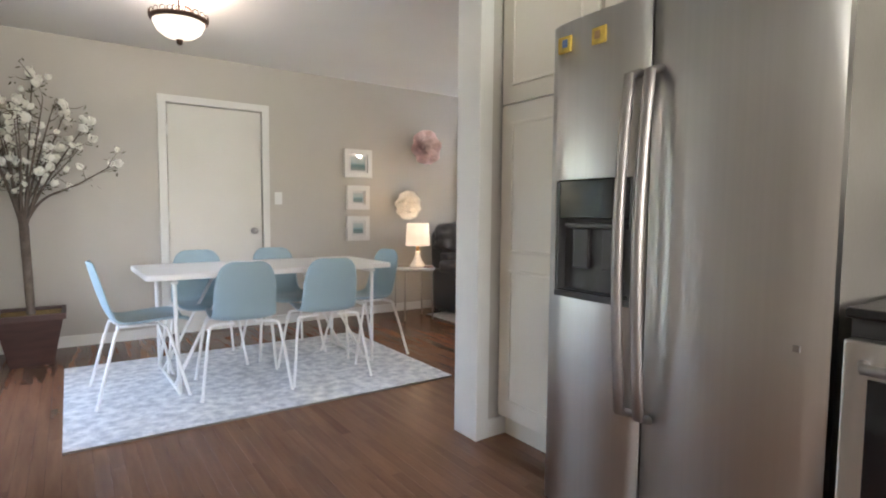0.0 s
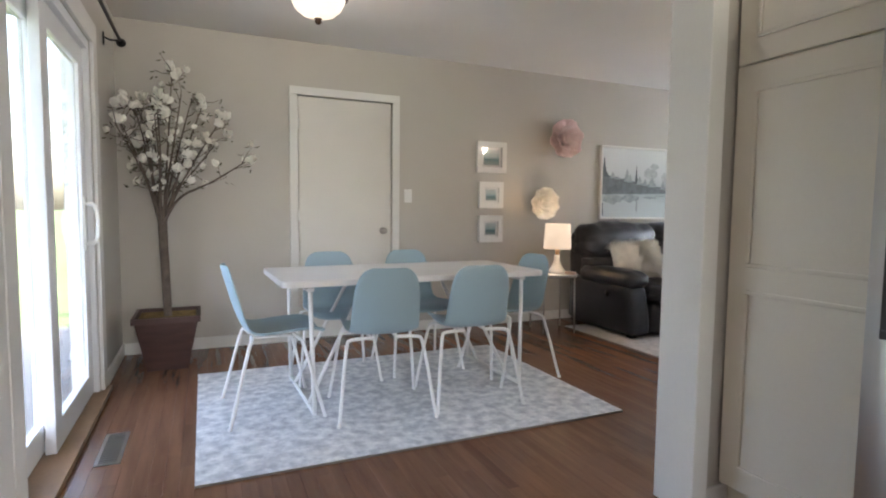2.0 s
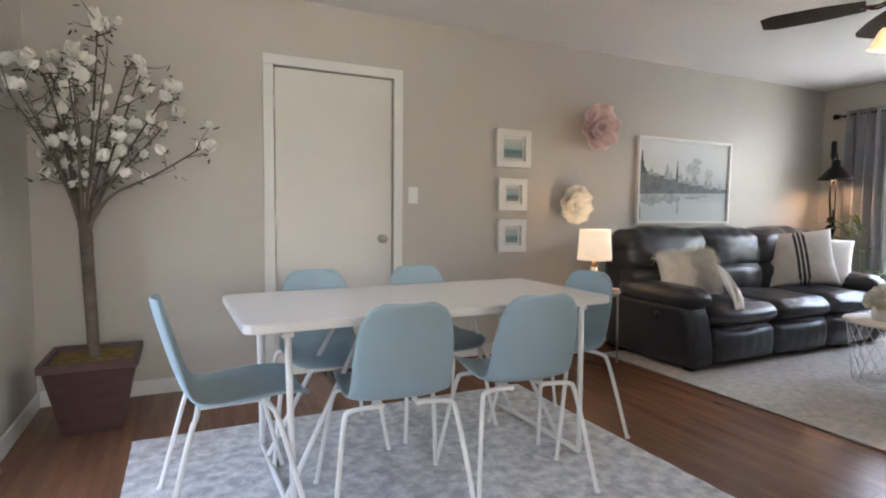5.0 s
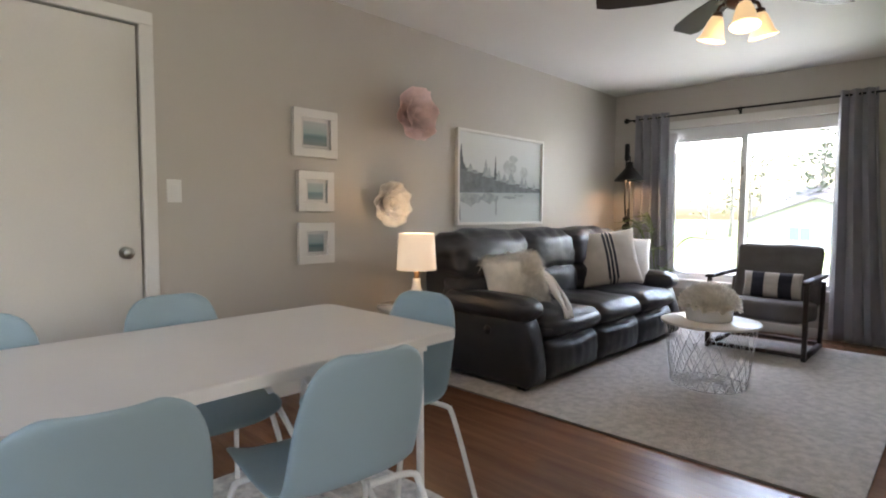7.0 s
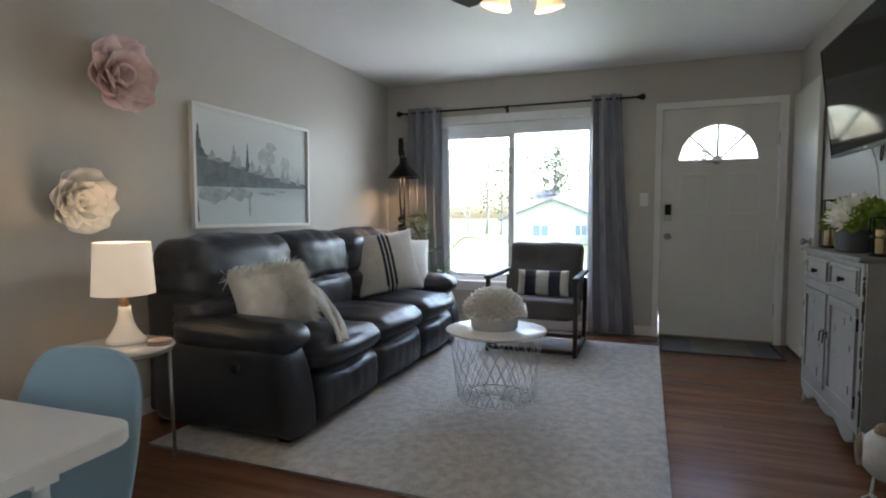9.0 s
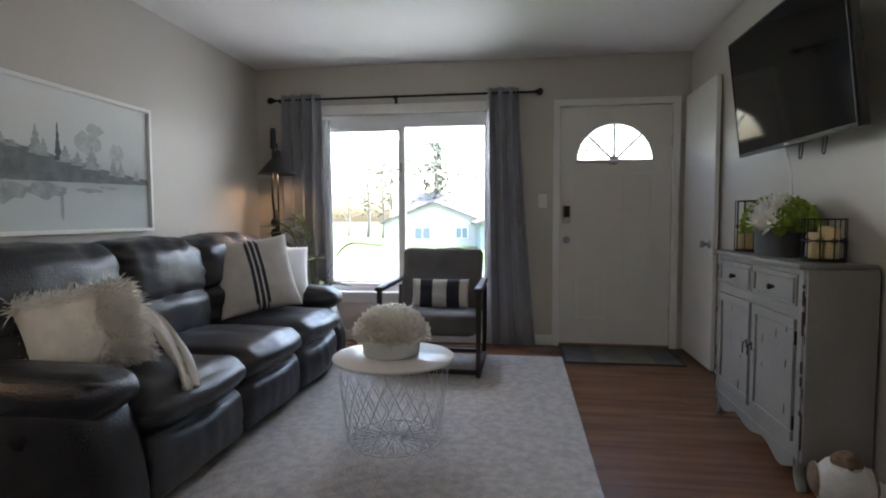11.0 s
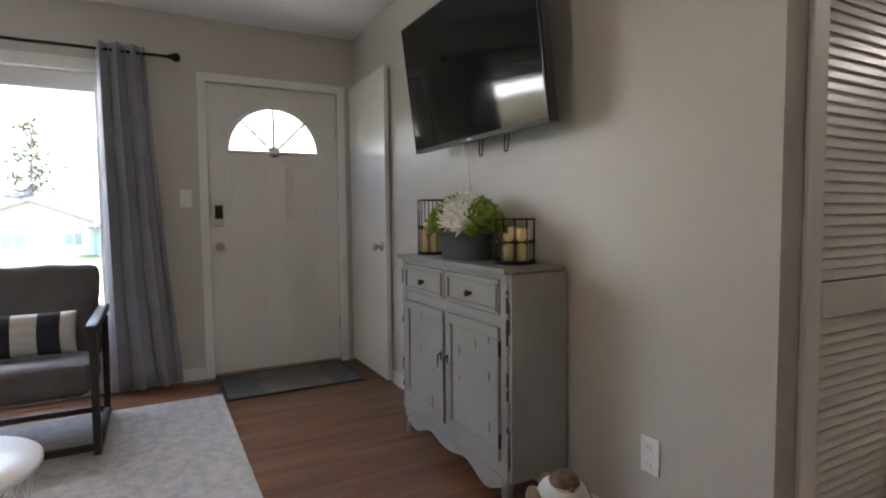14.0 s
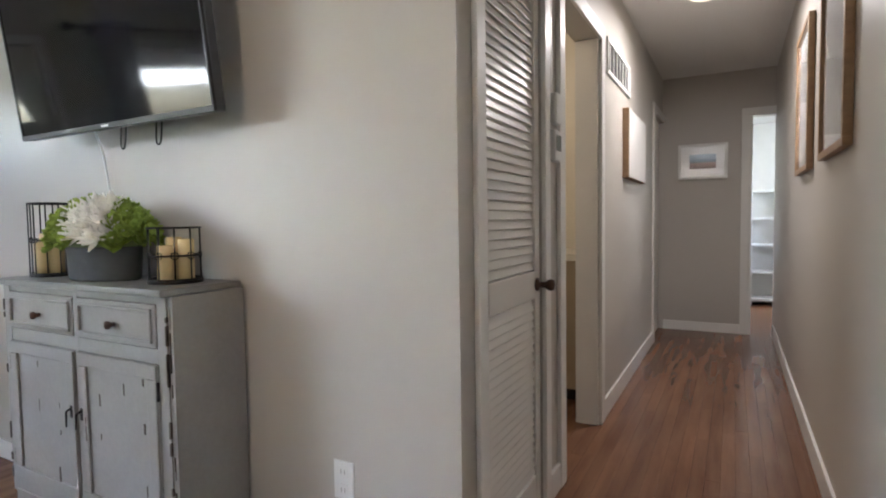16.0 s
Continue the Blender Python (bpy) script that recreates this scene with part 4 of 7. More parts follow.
def planted_tree():
    rnd = random.Random(7)
    p = thing("potted_tree", pose(0.328, 3.37, 0), "artificial white magnolia tree in dark wooden planter", "plant")
    bm = bmesh.new()
    def ring(r, z):
        return [bm.verts.new((sx * r, sy * r, z)) for sx, sy in ((-1, -1), (1, -1), (1, 1), (-1, 1))]
    levels = [ring(0.125, 0.0), ring(0.19, 0.335), ring(0.208, 0.335), ring(0.208, 0.375), ring(0.185, 0.375), ring(0.178, 0.34)]
    bm.faces.new(levels[0][::-1])
    for a, b in zip(levels, levels[1:]):
        for k in range(4):
            bm.faces.new((a[k], a[(k + 1) % 4], b[(k + 1) % 4], b[k]))
    part("planter", bm, POTWOOD, p, "dark red-brown tapered wooden planter")
    bm = bmesh.new()
    g = [[bm.verts.new((-0.178 + 0.356 * i / 12, -0.178 + 0.356 * j / 12, 0.352 + 0.012 * noise.noise(Vector((i, j, 0))))) for j in range(13)] for i in range(13)]
    for i in range(12):
        for j in range(12):
            bm.faces.new((g[i][j], g[i + 1][j], g[i + 1][j + 1], g[i][j + 1]))
    part("moss", bm, MOSS, p, smooth=True)
    bm = bmesh.new()
    tube(bm, smooth_pts([(0, 0, 0.34), (-0.008, 0.004, 0.6), (-0.015, 0, 0.82), (-0.02, 0, 0.99)], 2), 0.027, 9, r_end=0.031)
    tips = []
    n = 17
    for k in range(n):
        leader = k == 0
        a = k * 2.399 + rnd.uniform(-0.3, 0.3)
        reach = 0.05 if leader else rnd.uniform(0.16, 0.50)
        up = 2.03 if leader else 1.88 - 1.15 * (reach - 0.10) + rnd.uniform(-0.1, 0.12)
        ex, ey = max(reach * math.cos(a) * (1.25 if math.cos(a) > 0 else 1.0), -0.25), min(reach * math.sin(a), 0.33)
        z0 = 0.93 + 0.10 * rnd.random()
        pts = smooth_pts([(-0.02 + 0.014 * math.cos(a), 0.014 * math.sin(a), z0), (-0.02 + 0.22 * ex, 0.22 * ey, z0 + 0.18), (0.55 * ex, 0.55 * ey, z0 + 0.62 * (up - z0)), (ex, ey, up)], 3)
        tube(bm, pts, 0.0115, 6, r_end=0.0025)
        tips.append(pts)
        for side in range(12 if leader else 7):
            i = int(len(pts) * (0.42 + 0.55 * side / (11 if leader else 6)))
            q = pts[min(i, len(pts) - 1)]
            e = q + Vector((rnd.gauss(0, 0.075), rnd.gauss(0, 0.075), rnd.uniform(0.01, 0.13)))
            e.x, e.y = max(e.x, -0.31), min(e.y, 0.35)
            bend = q.lerp(e, 0.5) + Vector((rnd.gauss(0, 0.01), rnd.gauss(0, 0.01), -0.01))
            tube(bm, [q, bend, e], 0.004, 4, r_end=0.0015)
            tips.append([q, bend, e])
    part("trunk", bm, BARK, p)
    lf = bmesh.new()
    for pts in tips:
        end = pts[-1]
        spots = [end] + ([pts[len(pts) * 2 // 3]] if rnd.random() < 0.2 else [])
        for s in spots:
            if rnd.random() < 0.72:
                size = 0.030 + 0.026 * rnd.random()
                tilt = Euler((rnd.uniform(-0.9, 0.9), rnd.uniform(-0.9, 0.9), rnd.uniform(0, 6))).to_matrix().to_4x4()
                openness = rnd.uniform(50, 88)
                bm = bmesh.new()
                for k in range(7):
                    mm = Matrix.Translation(s) @ tilt @ Matrix.Rotation(k * 6.283 / 7, 4, "Z") @ Matrix.Rotation(radians(openness - (k % 2) * 20), 4, "X")
                    leaf_card(bm, mm, size * 1.25, size * 1.15, 0.3, 3)
                part("blossom", bm, PETALW, p)
            for _ in range(3):
                q = s + Vector((rnd.gauss(0, 0.02), rnd.gauss(0, 0.02), rnd.gauss(-0.02, 0.02)))
                mm = Matrix.Translation(q) @ Euler((rnd.uniform(-1, 1), rnd.uniform(-1, 1), rnd.uniform(0, 6.3))).to_matrix().to_4x4()
                leaf_card(lf, mm, 0.035, 0.012, 0.2, 2)
    tagged(part("foliage", lf, BARKLEAF, p), kind="stuff")


BARKLEAF = material("dull_olive_leaf", (0.085, 0.075, 0.04), 0.7, var=0.3, scale=20, random=0.3)
planted_tree()


def wall_plate(name, at, out, label, w=0.072, h=0.118, kind="switch"):
    p = thing(name, Matrix.Translation(at) @ Vector((0, 0, 1)).rotation_difference(Vector((0, 0, 1))).to_matrix().to_4x4() @ pose(0, 0, 0, 0, 0, out), label, "switch" if kind == "switch" else "outlet")
    boxes("plate", [(-w / 2, w / 2, -0.007, -0.0005, -h / 2, h / 2)], PLASTW, p, bevel=0.002)
    if kind == "switch":
        boxes("rocker", [(-0.017, 0.017, -0.011, -0.007, -0.033, 0.033)], PLASTW, p, bevel=0.002)
    else:
        for z in (-0.028, 0.028):
            boxes("socket", [(-0.016, 0.016, -0.009, -0.007, z - 0.018, z + 0.018)], PLASTW, p, bevel=0.002)
            boxes("slot", [(-0.008, -0.005, -0.0095, -0.009, z - 0.007, z + 0.007), (0.005, 0.008, -0.0095, -0.009, z - 0.007, z + 0.007)], SLOT, p)


wall_plate("light_switch", (2.25, NORTH, 1.23), 0, "white wall switch beside the interior door")
wall_plate("light_switch", (EAST, 1.193, 1.25), -90, "white wall switch beside the front door")
wall_plate("light_switch", (0, 0.80, 1.22), 90, "white wall switch near the sliding door")
wall_plate("wall_outlet", (4.243, 0, 0.335), 180, "white outlet low on the greige wall", kind="outlet")


def floor_vent():
    v = thing("floor_vent", pose(0.167, 1.99, 0.001), "brown metal floor vent set in the oak", "vent")
    boxes("frame", [(-0.05, 0.05, -0.18, -0.16, 0, 0.004), (-0.05, 0.05, 0.16, 0.18, 0, 0.004), (-0.05, -0.036, -0.16, 0.16, 0, 0.004), (0.036, 0.05, -0.16, 0.16, 0, 0.004)], NICKEL, v)
    # black sheet under the slats in place of a shaded duct
    boxes("backing", [(-0.036, 0.036, -0.16, 0.16, 0, 0.001)], BLACKM, v)
    for k in range(14):
        boxes("slat", [(-0.036, 0.036, -0.152 + 0.0225 * k, -0.142 + 0.0225 * k, 0.001, 0.004)], NICKEL, v)


floor_vent()


def curtain_rod(m, length, label, brackets):
    r = thing("curtain_rod", m, label, "curtain rod")
    bm = bmesh.new()
    tube(bm, [(0, 0, 0), (0, length, 0)], 0.0095, 10)
    part("rod", bm, BLACKM, r)
    for y, s in ((0, -1), (length, 1)):
        bm = bmesh.new()
        lathe(bm, [(0.01, 0), (0.018, 0.006), (0.012, 0.014), (0.026, 0.032), (0.03, 0.05), (0.02, 0.068), (0, 0.074)], sides=14)
        bm.transform(Matrix.Translation((0, y, 0)) @ Matrix.Rotation(-s * math.pi / 2, 4, "X"))
        part("finial", bm, BLACKM, r)
    for y in brackets:
        bm = bmesh.new()
        tube(bm, [(0.085, y, -0.03), (0.085, y, 0.0), (0.05, y, -0.016), (0.0, y, -0.012)], 0.006, 6)
        box(bm, 0.083, 0.089, y - 0.012, y + 0.012, -0.05, 0.03)
        part("bracket", bm, BLACKM, r)


curtain_rod(pose(EAST - 0.09, 1.27, 2.156), 2.285, "black metal curtain rod over the front window", (0.15, 1.2, 2.25))
curtain_rod(pose(0.09, 3.36, 2.19, 0, 0, 180), 2.35, "dark metal curtain rod over the sliding door", (0.05, 1.1, 2.2))


def curtain(y0, y1, yb0, yb1, label, x=EAST - 0.09, folds=5, mat=None, z0=0.02, ztop=2.20, amp=0.035, name="curtain"):
    c = thing(name, pose(x, 0, 0), label, "curtain", "curtains at the front window")
    bm = bmesh.new()
    nu, nv = folds * 10, 26
    rows = []
    for j in range(nv + 1):
        v = j / nv
        z = ztop + (z0 - ztop) * v
        row = []
        for i in range(nu + 1):
            u = i / nu
            ya, yb = y0 + (yb0 - y0) * v ** 1.3, y1 + (yb1 - y1) * v ** 1.3
            a = amp * (1 - 0.25 * v)
            ph = 6.2832 * folds * u + 0.7 * v * math.sin(3 * u)
            row.append(bm.verts.new((a * math.sin(ph) + 0.012 * noise.noise(Vector((u * 4, v * 3, y0))), ya + (yb - ya) * u + 0.01 * math.sin(ph * 2), z + (0.012 * noise.noise(Vector((u * 9, 5, 1))) if j == nv else 0))))
        rows.append(row)
    for a, b in zip(rows, rows[1:]):
        for k in range(nu):
            bm.faces.new((a[k], a[k + 1], b[k + 1], b[k])).smooth = True
    part("cloth", bm, mat or CURTAIN, c, solid=0.003)
    if mat is None:
        for k in range(folds * 2):
            bm = bmesh.new()
            y = y0 + (y1 - y0) * (k + 0.5) / (folds * 2)
            pts = [(0.0 + 0.019 * math.cos(6.283 * i / 12), y, 2.156 + 0.019 * math.sin(6.283 * i / 12)) for i in range(12)]
            tube(bm, pts, 0.004, 5, closed=True)
            part("grommet", bm, NICKEL, c)


curtain(1.40, 1.665, 1.25, 1.66, "grey blackout curtain panel beside the front door", folds=3, amp=0.045)
curtain(3.13, 3.50, 3.09, 3.50, "grey blackout curtain panel in the room corner", folds=4, amp=0.042)

SHEER = material("white_sheer", (0.75, 0.76, 0.78), 0.8, var=0.05, transmission=0.35)
curtain(3.06, 3.15, 3.05, 3.14, "white sheer curtain edge at the window", EAST - 0.05, 3, SHEER, 0.30, 1.98, 0.010, "sheer_curtain")


# ---- wall decoration on the north wall ----
def picture(m, w, h, border, mat_frame, label, inner=None, depth=0.025, mount=0.0, glazed=True):
    """A frame on a wall: x across, z up, the face towards -y."""
    p = thing("picture_frame", m, label, "picture frame")
    bm = bmesh.new()
    for q in ((-w / 2, w / 2, h / 2 - border, h / 2), (-w / 2, w / 2, -h / 2, -h / 2 + border), (-w / 2, -w / 2 + border, -h / 2 + border, h / 2 - border), (w / 2 - border, w / 2, -h / 2 + border, h / 2 - border)):
        box(bm, q[0], q[1], -depth, -0.001, q[2], q[3], 0.002)
    part("frame", bm, mat_frame, p)
    iw, ih = w / 2 - border, h / 2 - border
    if mount:
        boxes("mount", [(-iw, iw, -0.012, -0.006, -ih, ih)], PAPER, p)
        iw, ih = iw - mount, ih - mount
    bm = bmesh.new()
    box(bm, -iw, iw, -0.0145, -0.0125, -ih, ih)
    part("print", bm, inner or PAPER, p)
    if glazed:
        boxes("glass", [(-w / 2 + border, w / 2 - border, -0.020, -0.018, -h / 2 + border, h / 2 - border)], PICGLASS, p).visible_shadow = False
    return p


def print_material(name, stops, gloss=0.15):
    """Bands of colour across the height, broken up by noise."""
    m = material(name, (0.5, 0.5, 0.5), gloss, var=0.0, bump=0)
    nt = m.node_tree
    b = nt.nodes["Principled BSDF"]
    co = nt.nodes.new("ShaderNodeTexCoord")
    sep = nt.nodes.new("ShaderNodeSeparateXYZ")
    nz = nt.nodes.new("ShaderNodeTexNoise")
    nz.inputs["Scale"].default_value, nz.inputs["Detail"].default_value = 5, 6
    nt.links.new(co.outputs["Generated"], sep.inputs[0])
    nt.links.new(co.outputs["Generated"], nz.inputs["Vector"])
    ma = nt.nodes.new("ShaderNodeMath")
    ma.operation = "MULTIPLY_ADD"
    ma.inputs[1].default_value = 0.16
    nt.links.new(nz.outputs["Fac"], ma.inputs[0])
    nt.links.new(sep.outputs["Z"], ma.inputs[2])
    ramp = nt.nodes.new("ShaderNodeValToRGB")
    el = ramp.color_ramp.elements
    while len(el) < len(stops):
        el.new(0.5)
    for e, (pos, col) in zip(el, stops):
        e.position, e.color = pos, (*col, 1)
    nt.links.new(ma.outputs[0], ramp.inputs[0])
    nt.links.new(ramp.outputs[0], b.inputs["Base Color"])
    return m


SEA = print_material("small_sea_print", [(0.0, (0.30, 0.33, 0.32)), (0.45, (0.12, 0.22, 0.24)), (0.6, (0.35, 0.46, 0.48)), (1.0, (0.5, 0.55, 0.56))])
for z0, z1, w in ((1.465, 1.757, 0.315), (1.130, 1.379, 0.258), (0.803, 1.060, 0.258)):
    picture(pose(3.09, NORTH, (z0 + z1) / 2), w, z1 - z0, 0.052, WHITE, "small white frame with a blue sea print", SEA, 0.03, 0.022)

LAKE = print_material("misty_lake_canvas", [(0.0, (0.52, 0.57, 0.57)), (0.30, (0.50, 0.55, 0.56)), (0.46, (0.36, 0.41, 0.43)), (0.56, (0.46, 0.50, 0.51)), (0.70, (0.58, 0.615, 0.62)), (0.85, (0.62, 0.645, 0.65)), (1.0, (0.66, 0.68, 0.68))], 0.7)
LAKETREE = material("painted_far_trees", (0.13, 0.15, 0.165), 0.75, var=0.3, scale=20)
LAKEMIST = material("painted_misty_trees", (0.37, 0.41, 0.43), 0.75, var=0.25, scale=20)
LAKEFOG = material("painted_fog", (0.49, 0.53, 0.54), 0.75, var=0.2, scale=20)
LAKEDARK = material("painted_shore", (0.19, 0.215, 0.23), 0.75, var=0.3, scale=12)


def lake_picture():
    w, h = 1.205, 0.775
    p = picture(pose(4.988, NORTH, 1.416), w, h, 0.022, WHITE, "wide grey watercolour of misty lake and pines in white frame", LAKE, 0.035, 0.0, False)
    p.name = "painting"
    rnd = random.Random(4)

    def pine(bm, x, z, hh, ww):
        n = 9
        y = -0.0152
        left, right = [], []
        for k in range(n + 1):
            t = k / n
            half = ww * (1 - t) * (1.0 if k % 2 == 0 else 0.55) * (0.8 + 0.4 * rnd.random()) + 0.0015
            left.append(bm.verts.new((x - half, y, z + hh * t)))
            right.append(bm.verts.new((x + half * (0.8 + 0.4 * rnd.random()), y, z + hh * t)))
        for k in range(n):
            bm.faces.new((left[k], right[k], right[k + 1], left[k + 1]))
    # height of the shore along the canvas, then pines: x, tip, half width, dark
    def shore(x):
        u = (x + 0.58) / 1.16
        return 0.155 * (1 - u) ** 1.3 - 0.06
    pines = [(-0.545, 0.265, 0.045, True), (-0.515, 0.12, 0.05, True), (-0.43, 0.115, 0.06, False), (-0.36, 0.07, 0.05, False), (-0.235, 0.165, 0.055, False), (-0.19, 0.10, 0.05, False),
             (-0.105, 0.195, 0.028, True), (-0.06, 0.08, 0.05, False), (0.02, 0.06, 0.05, False), (0.12, 0.10, 0.07, False), (0.28, 0.05, 0.05, False), (0.34, 0.03, 0.05, False), (0.47, 0.0, 0.04, False)]
    for k, (x, tip, half, dark) in enumerate(pines):
        bm = bmesh.new()
        pine(bm, x, shore(x) - 0.02, tip - shore(x) + 0.02, half)
        bm.transform(Matrix.Translation((0, -0.00015 * k, 0)))
        part("pine", bm, LAKETREE if dark else LAKEMIST, p)
    for x, z, a, b in ((0.10, 0.11, 0.10, 0.06), (0.15, 0.19, 0.06, 0.035), (0.31, 0.07, 0.06, 0.06), (-0.42, -0.17, 0.14, 0.05), (-0.18, -0.16, 0.12, 0.04), (-0.09, -0.24, 0.012, 0.08), (0.10, -0.15, 0.10, 0.012), (0.24, -0.13, 0.07, 0.01)):
        bm = bmesh.new()
        rim = [bm.verts.new((x + a * (1 + 0.3 * noise.noise(Vector((q, x * 9, 0)))) * math.cos(q * 0.3927), -0.01465, z + b * (1 + 0.5 * noise.noise(Vector((q * 0.9, z * 9, 4)))) * math.sin(q * 0.3927))) for q in range(16)]
        bm.faces.new(rim)
        part("wash", bm, LAKEFOG if z > -0.1 else LAKEMIST, p)
    bm = bmesh.new()
    rim = [bm.verts.new(q) for q in ((-0.575, -0.01475, -0.20), (-0.555, -0.01475, -0.22), (-0.545, -0.01475, -0.35), (-0.565, -0.01475, -0.33), (-0.578, -0.01475, -0.30))]
    bm.faces.new(rim)
    part("reflection", bm, LAKETREE, p)
    bm = bmesh.new()
    n = 40
    top = [bm.verts.new((-0.575 + 1.15 * k / n, -0.0150, shore(-0.58 + 1.16 * k / n) + 0.010 * noise.noise(Vector((k * 0.5, 0, 0))))) for k in range(n + 1)]
    low = [bm.verts.new((-0.575 + 1.15 * k / n, -0.0150, -0.095 - 0.03 * (1 - k / n) + 0.006 * noise.noise(Vector((k * 0.9, 4, 0))))) for k in range(n + 1)]
    for k in range(n):
        bm.faces.new((top[k], top[k + 1], low[k + 1], low[k]))
    part("shoreline", bm, LAKEDARK, p)


lake_picture()


def paper_flower(at, r, mat, label, seed, ruffle):
    rnd = random.Random(seed)
    f = thing("paper_flower", Matrix.Translation(at), label, "wall flower", "large paper wall flowers")
    layers = ((9, 1.0, 22), (8, 0.8, 40), (7, 0.6, 55), (6, 0.42, 68), (5, 0.26, 78)) if ruffle else ((7, 1.0, 15), (6, 0.82, 35), (5, 0.55, 55))
    k0 = 0
    for count, size, lift in layers:
        for k in range(count):
            bm = bmesh.new()
            n = 6
            L, W = r * size, r * size * (0.95 if ruffle else 1.05)
            g = []
            for i in range(n + 1):
                t = i / n
                half = W / 2 * (0.35 + 0.65 * math.sin(math.pi * min(1, t * 0.62 + 0.12)))
                if t > 0.85:
                    half *= 0.8
                g.append([bm.verts.new(((2 * j / n - 1) * half, t * L, 0.22 * L * ((2 * j / n - 1) ** 2) + 0.12 * L * t * t + 0.03 * L * math.sin(5 * j + k) * t * rnd.uniform(0.4, 1.0))) for j in range(n + 1)])
            for i in range(n):
                for j in range(n):
                    bm.faces.new((g[i][j], g[i + 1][j], g[i + 1][j + 1], g[i][j + 1])).smooth = True
            turn = Matrix.Rotation(math.pi / 2, 4, "X") @ Matrix.Rotation(k * 6.283 / count + k0 * 0.4 + rnd.uniform(-0.1, 0.1), 4, "Z") @ Matrix.Rotation(radians(lift), 4, "X")
            bm.transform(Matrix.Translation((0, -0.012, 0)) @ turn)
            part("petal", bm, mat, f, solid=0.003)
        k0 += 1
    bm = bmesh.new()
    lathe(bm, [(r * 0.2, 0), (r * 0.22, r * 0.1), (r * 0.16, r * 0.22), (0, r * 0.26)], sides=14)
    bm.transform(Matrix.Translation((0, -0.004, 0)) @ Matrix.Rotation(math.pi / 2, 4, "X"))
    part("centre", bm, mat, f, smooth=True)


paper_flower((3.885, NORTH - 0.004, 1.828), 0.205, PETALPINK, "large pink paper peony on the wall", 3, False)
paper_flower((3.645, NORTH - 0.004, 1.182), 0.182, PETALCREAM, "large cream paper rose on the wall", 5, True)


# ---- ceiling lights ----
def bowl_light(at, label):
    c = thing("ceiling_light", Matrix.Translation(at), label, "ceiling light")
    bm = bmesh.new()
    lathe(bm, [(0.065, 0.05), (0.07, 0.038), (0.055, 0.022), (0.02, 0.01), (0.0, 0.008)], sides=24)
    part("canopy", bm, BRONZE, c, smooth=True)
    for k in range(3):
        a = k * 2.0944
        bm = bmesh.new()
        tube(bm, smooth_pts([(0.03 * math.cos(a), 0.03 * math.sin(a), -0.03), (0.09 * math.cos(a), 0.09 * math.sin(a), -0.06), (0.075 * math.cos(a), 0.075 * math.sin(a), -0.10), (0.15 * math.cos(a), 0.15 * math.sin(a), -0.128)], 2), 0.006, 6)
        part("arm", bm, BRONZE, c)
    bm = bmesh.new()
    lathe(bm, [(0.150, -0.138), (0.166, -0.132), (0.172, -0.12), (0.166, -0.112), (0.150, -0.118)], sides=32)
    part("rim", bm, BRONZE, c, "pierced bronze rim", smooth=True)
    for k in range(22):
        a = k * 6.2832 / 22
        bm = bmesh.new()
        pts = [(0.166 * math.cos(a) + 0.0, 0.166 * math.sin(a), -0.125 + 0.014 * math.cos(6.283 * i / 8)) for i in range(8)]
        pts = [((0.168) * math.cos(a + 0.11 * math.sin(6.283 * i / 8)), 0.168 * math.sin(a + 0.11 * math.sin(6.283 * i / 8)), -0.105 + 0.016 * math.cos(6.283 * i / 8)) for i in range(8)]
        tube(bm, pts, 0.003, 4, closed=True)
        part("scroll", bm, BRONZE, c)
    bm = bmesh.new()
    lathe(bm, [(0.152, -0.128), (0.148, -0.15), (0.128, -0.19), (0.09, -0.222), (0.04, -0.24), (0.0, -0.243)], sides=32)
    part("bowl", bm, GLOWW, c, "frosted white glass bowl", smooth=True)
    bm = bmesh.new()
    lathe(bm, [(0.0, -0.236), (0.022, -0.244), (0.016, -0.252), (0.02, -0.262), (0.01, -0.274), (0, -0.278)], sides=14)
    part("finial", bm, BRONZE, c, smooth=True)
    tube_bm = bmesh.new()
    tube(tube_bm, [(0, 0, 0.03), (0, 0, -0.24)], 0.006, 6)
    part("stem", tube_bm, BRONZE, c)


bowl_light((1.175, 2.31, H - 0.05), "bronze semi-flush ceiling light with frosted bowl")
lamp_light("ceiling_lamp_light", "POINT", (1.175, 2.31, H - 0.14), 1.15, (1.0, 0.86, 0.68), 0.05)


def hall_light():
    c = thing("ceiling_light", pose(3.376, -2.25, H), "flush white glass hallway ceiling light", "ceiling light")
    bm = bmesh.new()
    lathe(bm, [(0.13, 0), (0.135, -0.02), (0.12, -0.03)], sides=24)
    part("base", bm, NICKEL, c, smooth=True)
    bm = bmesh.new()
    lathe(bm, [(0.122, -0.028), (0.12, -0.06), (0.09, -0.09), (0.04, -0.105), (0.0, -0.107)], sides=24)
    part("bowl", bm, GLOWW, c, smooth=True)


hall_light()
lamp_light("hall_lamp_light", "AREA", (3.376, -2.25, H - 0.112), 0.68, (1.0, 0.93, 0.83), target=(3.376, -2.251, 0)).data.size = 0.2


DROP = 0.06


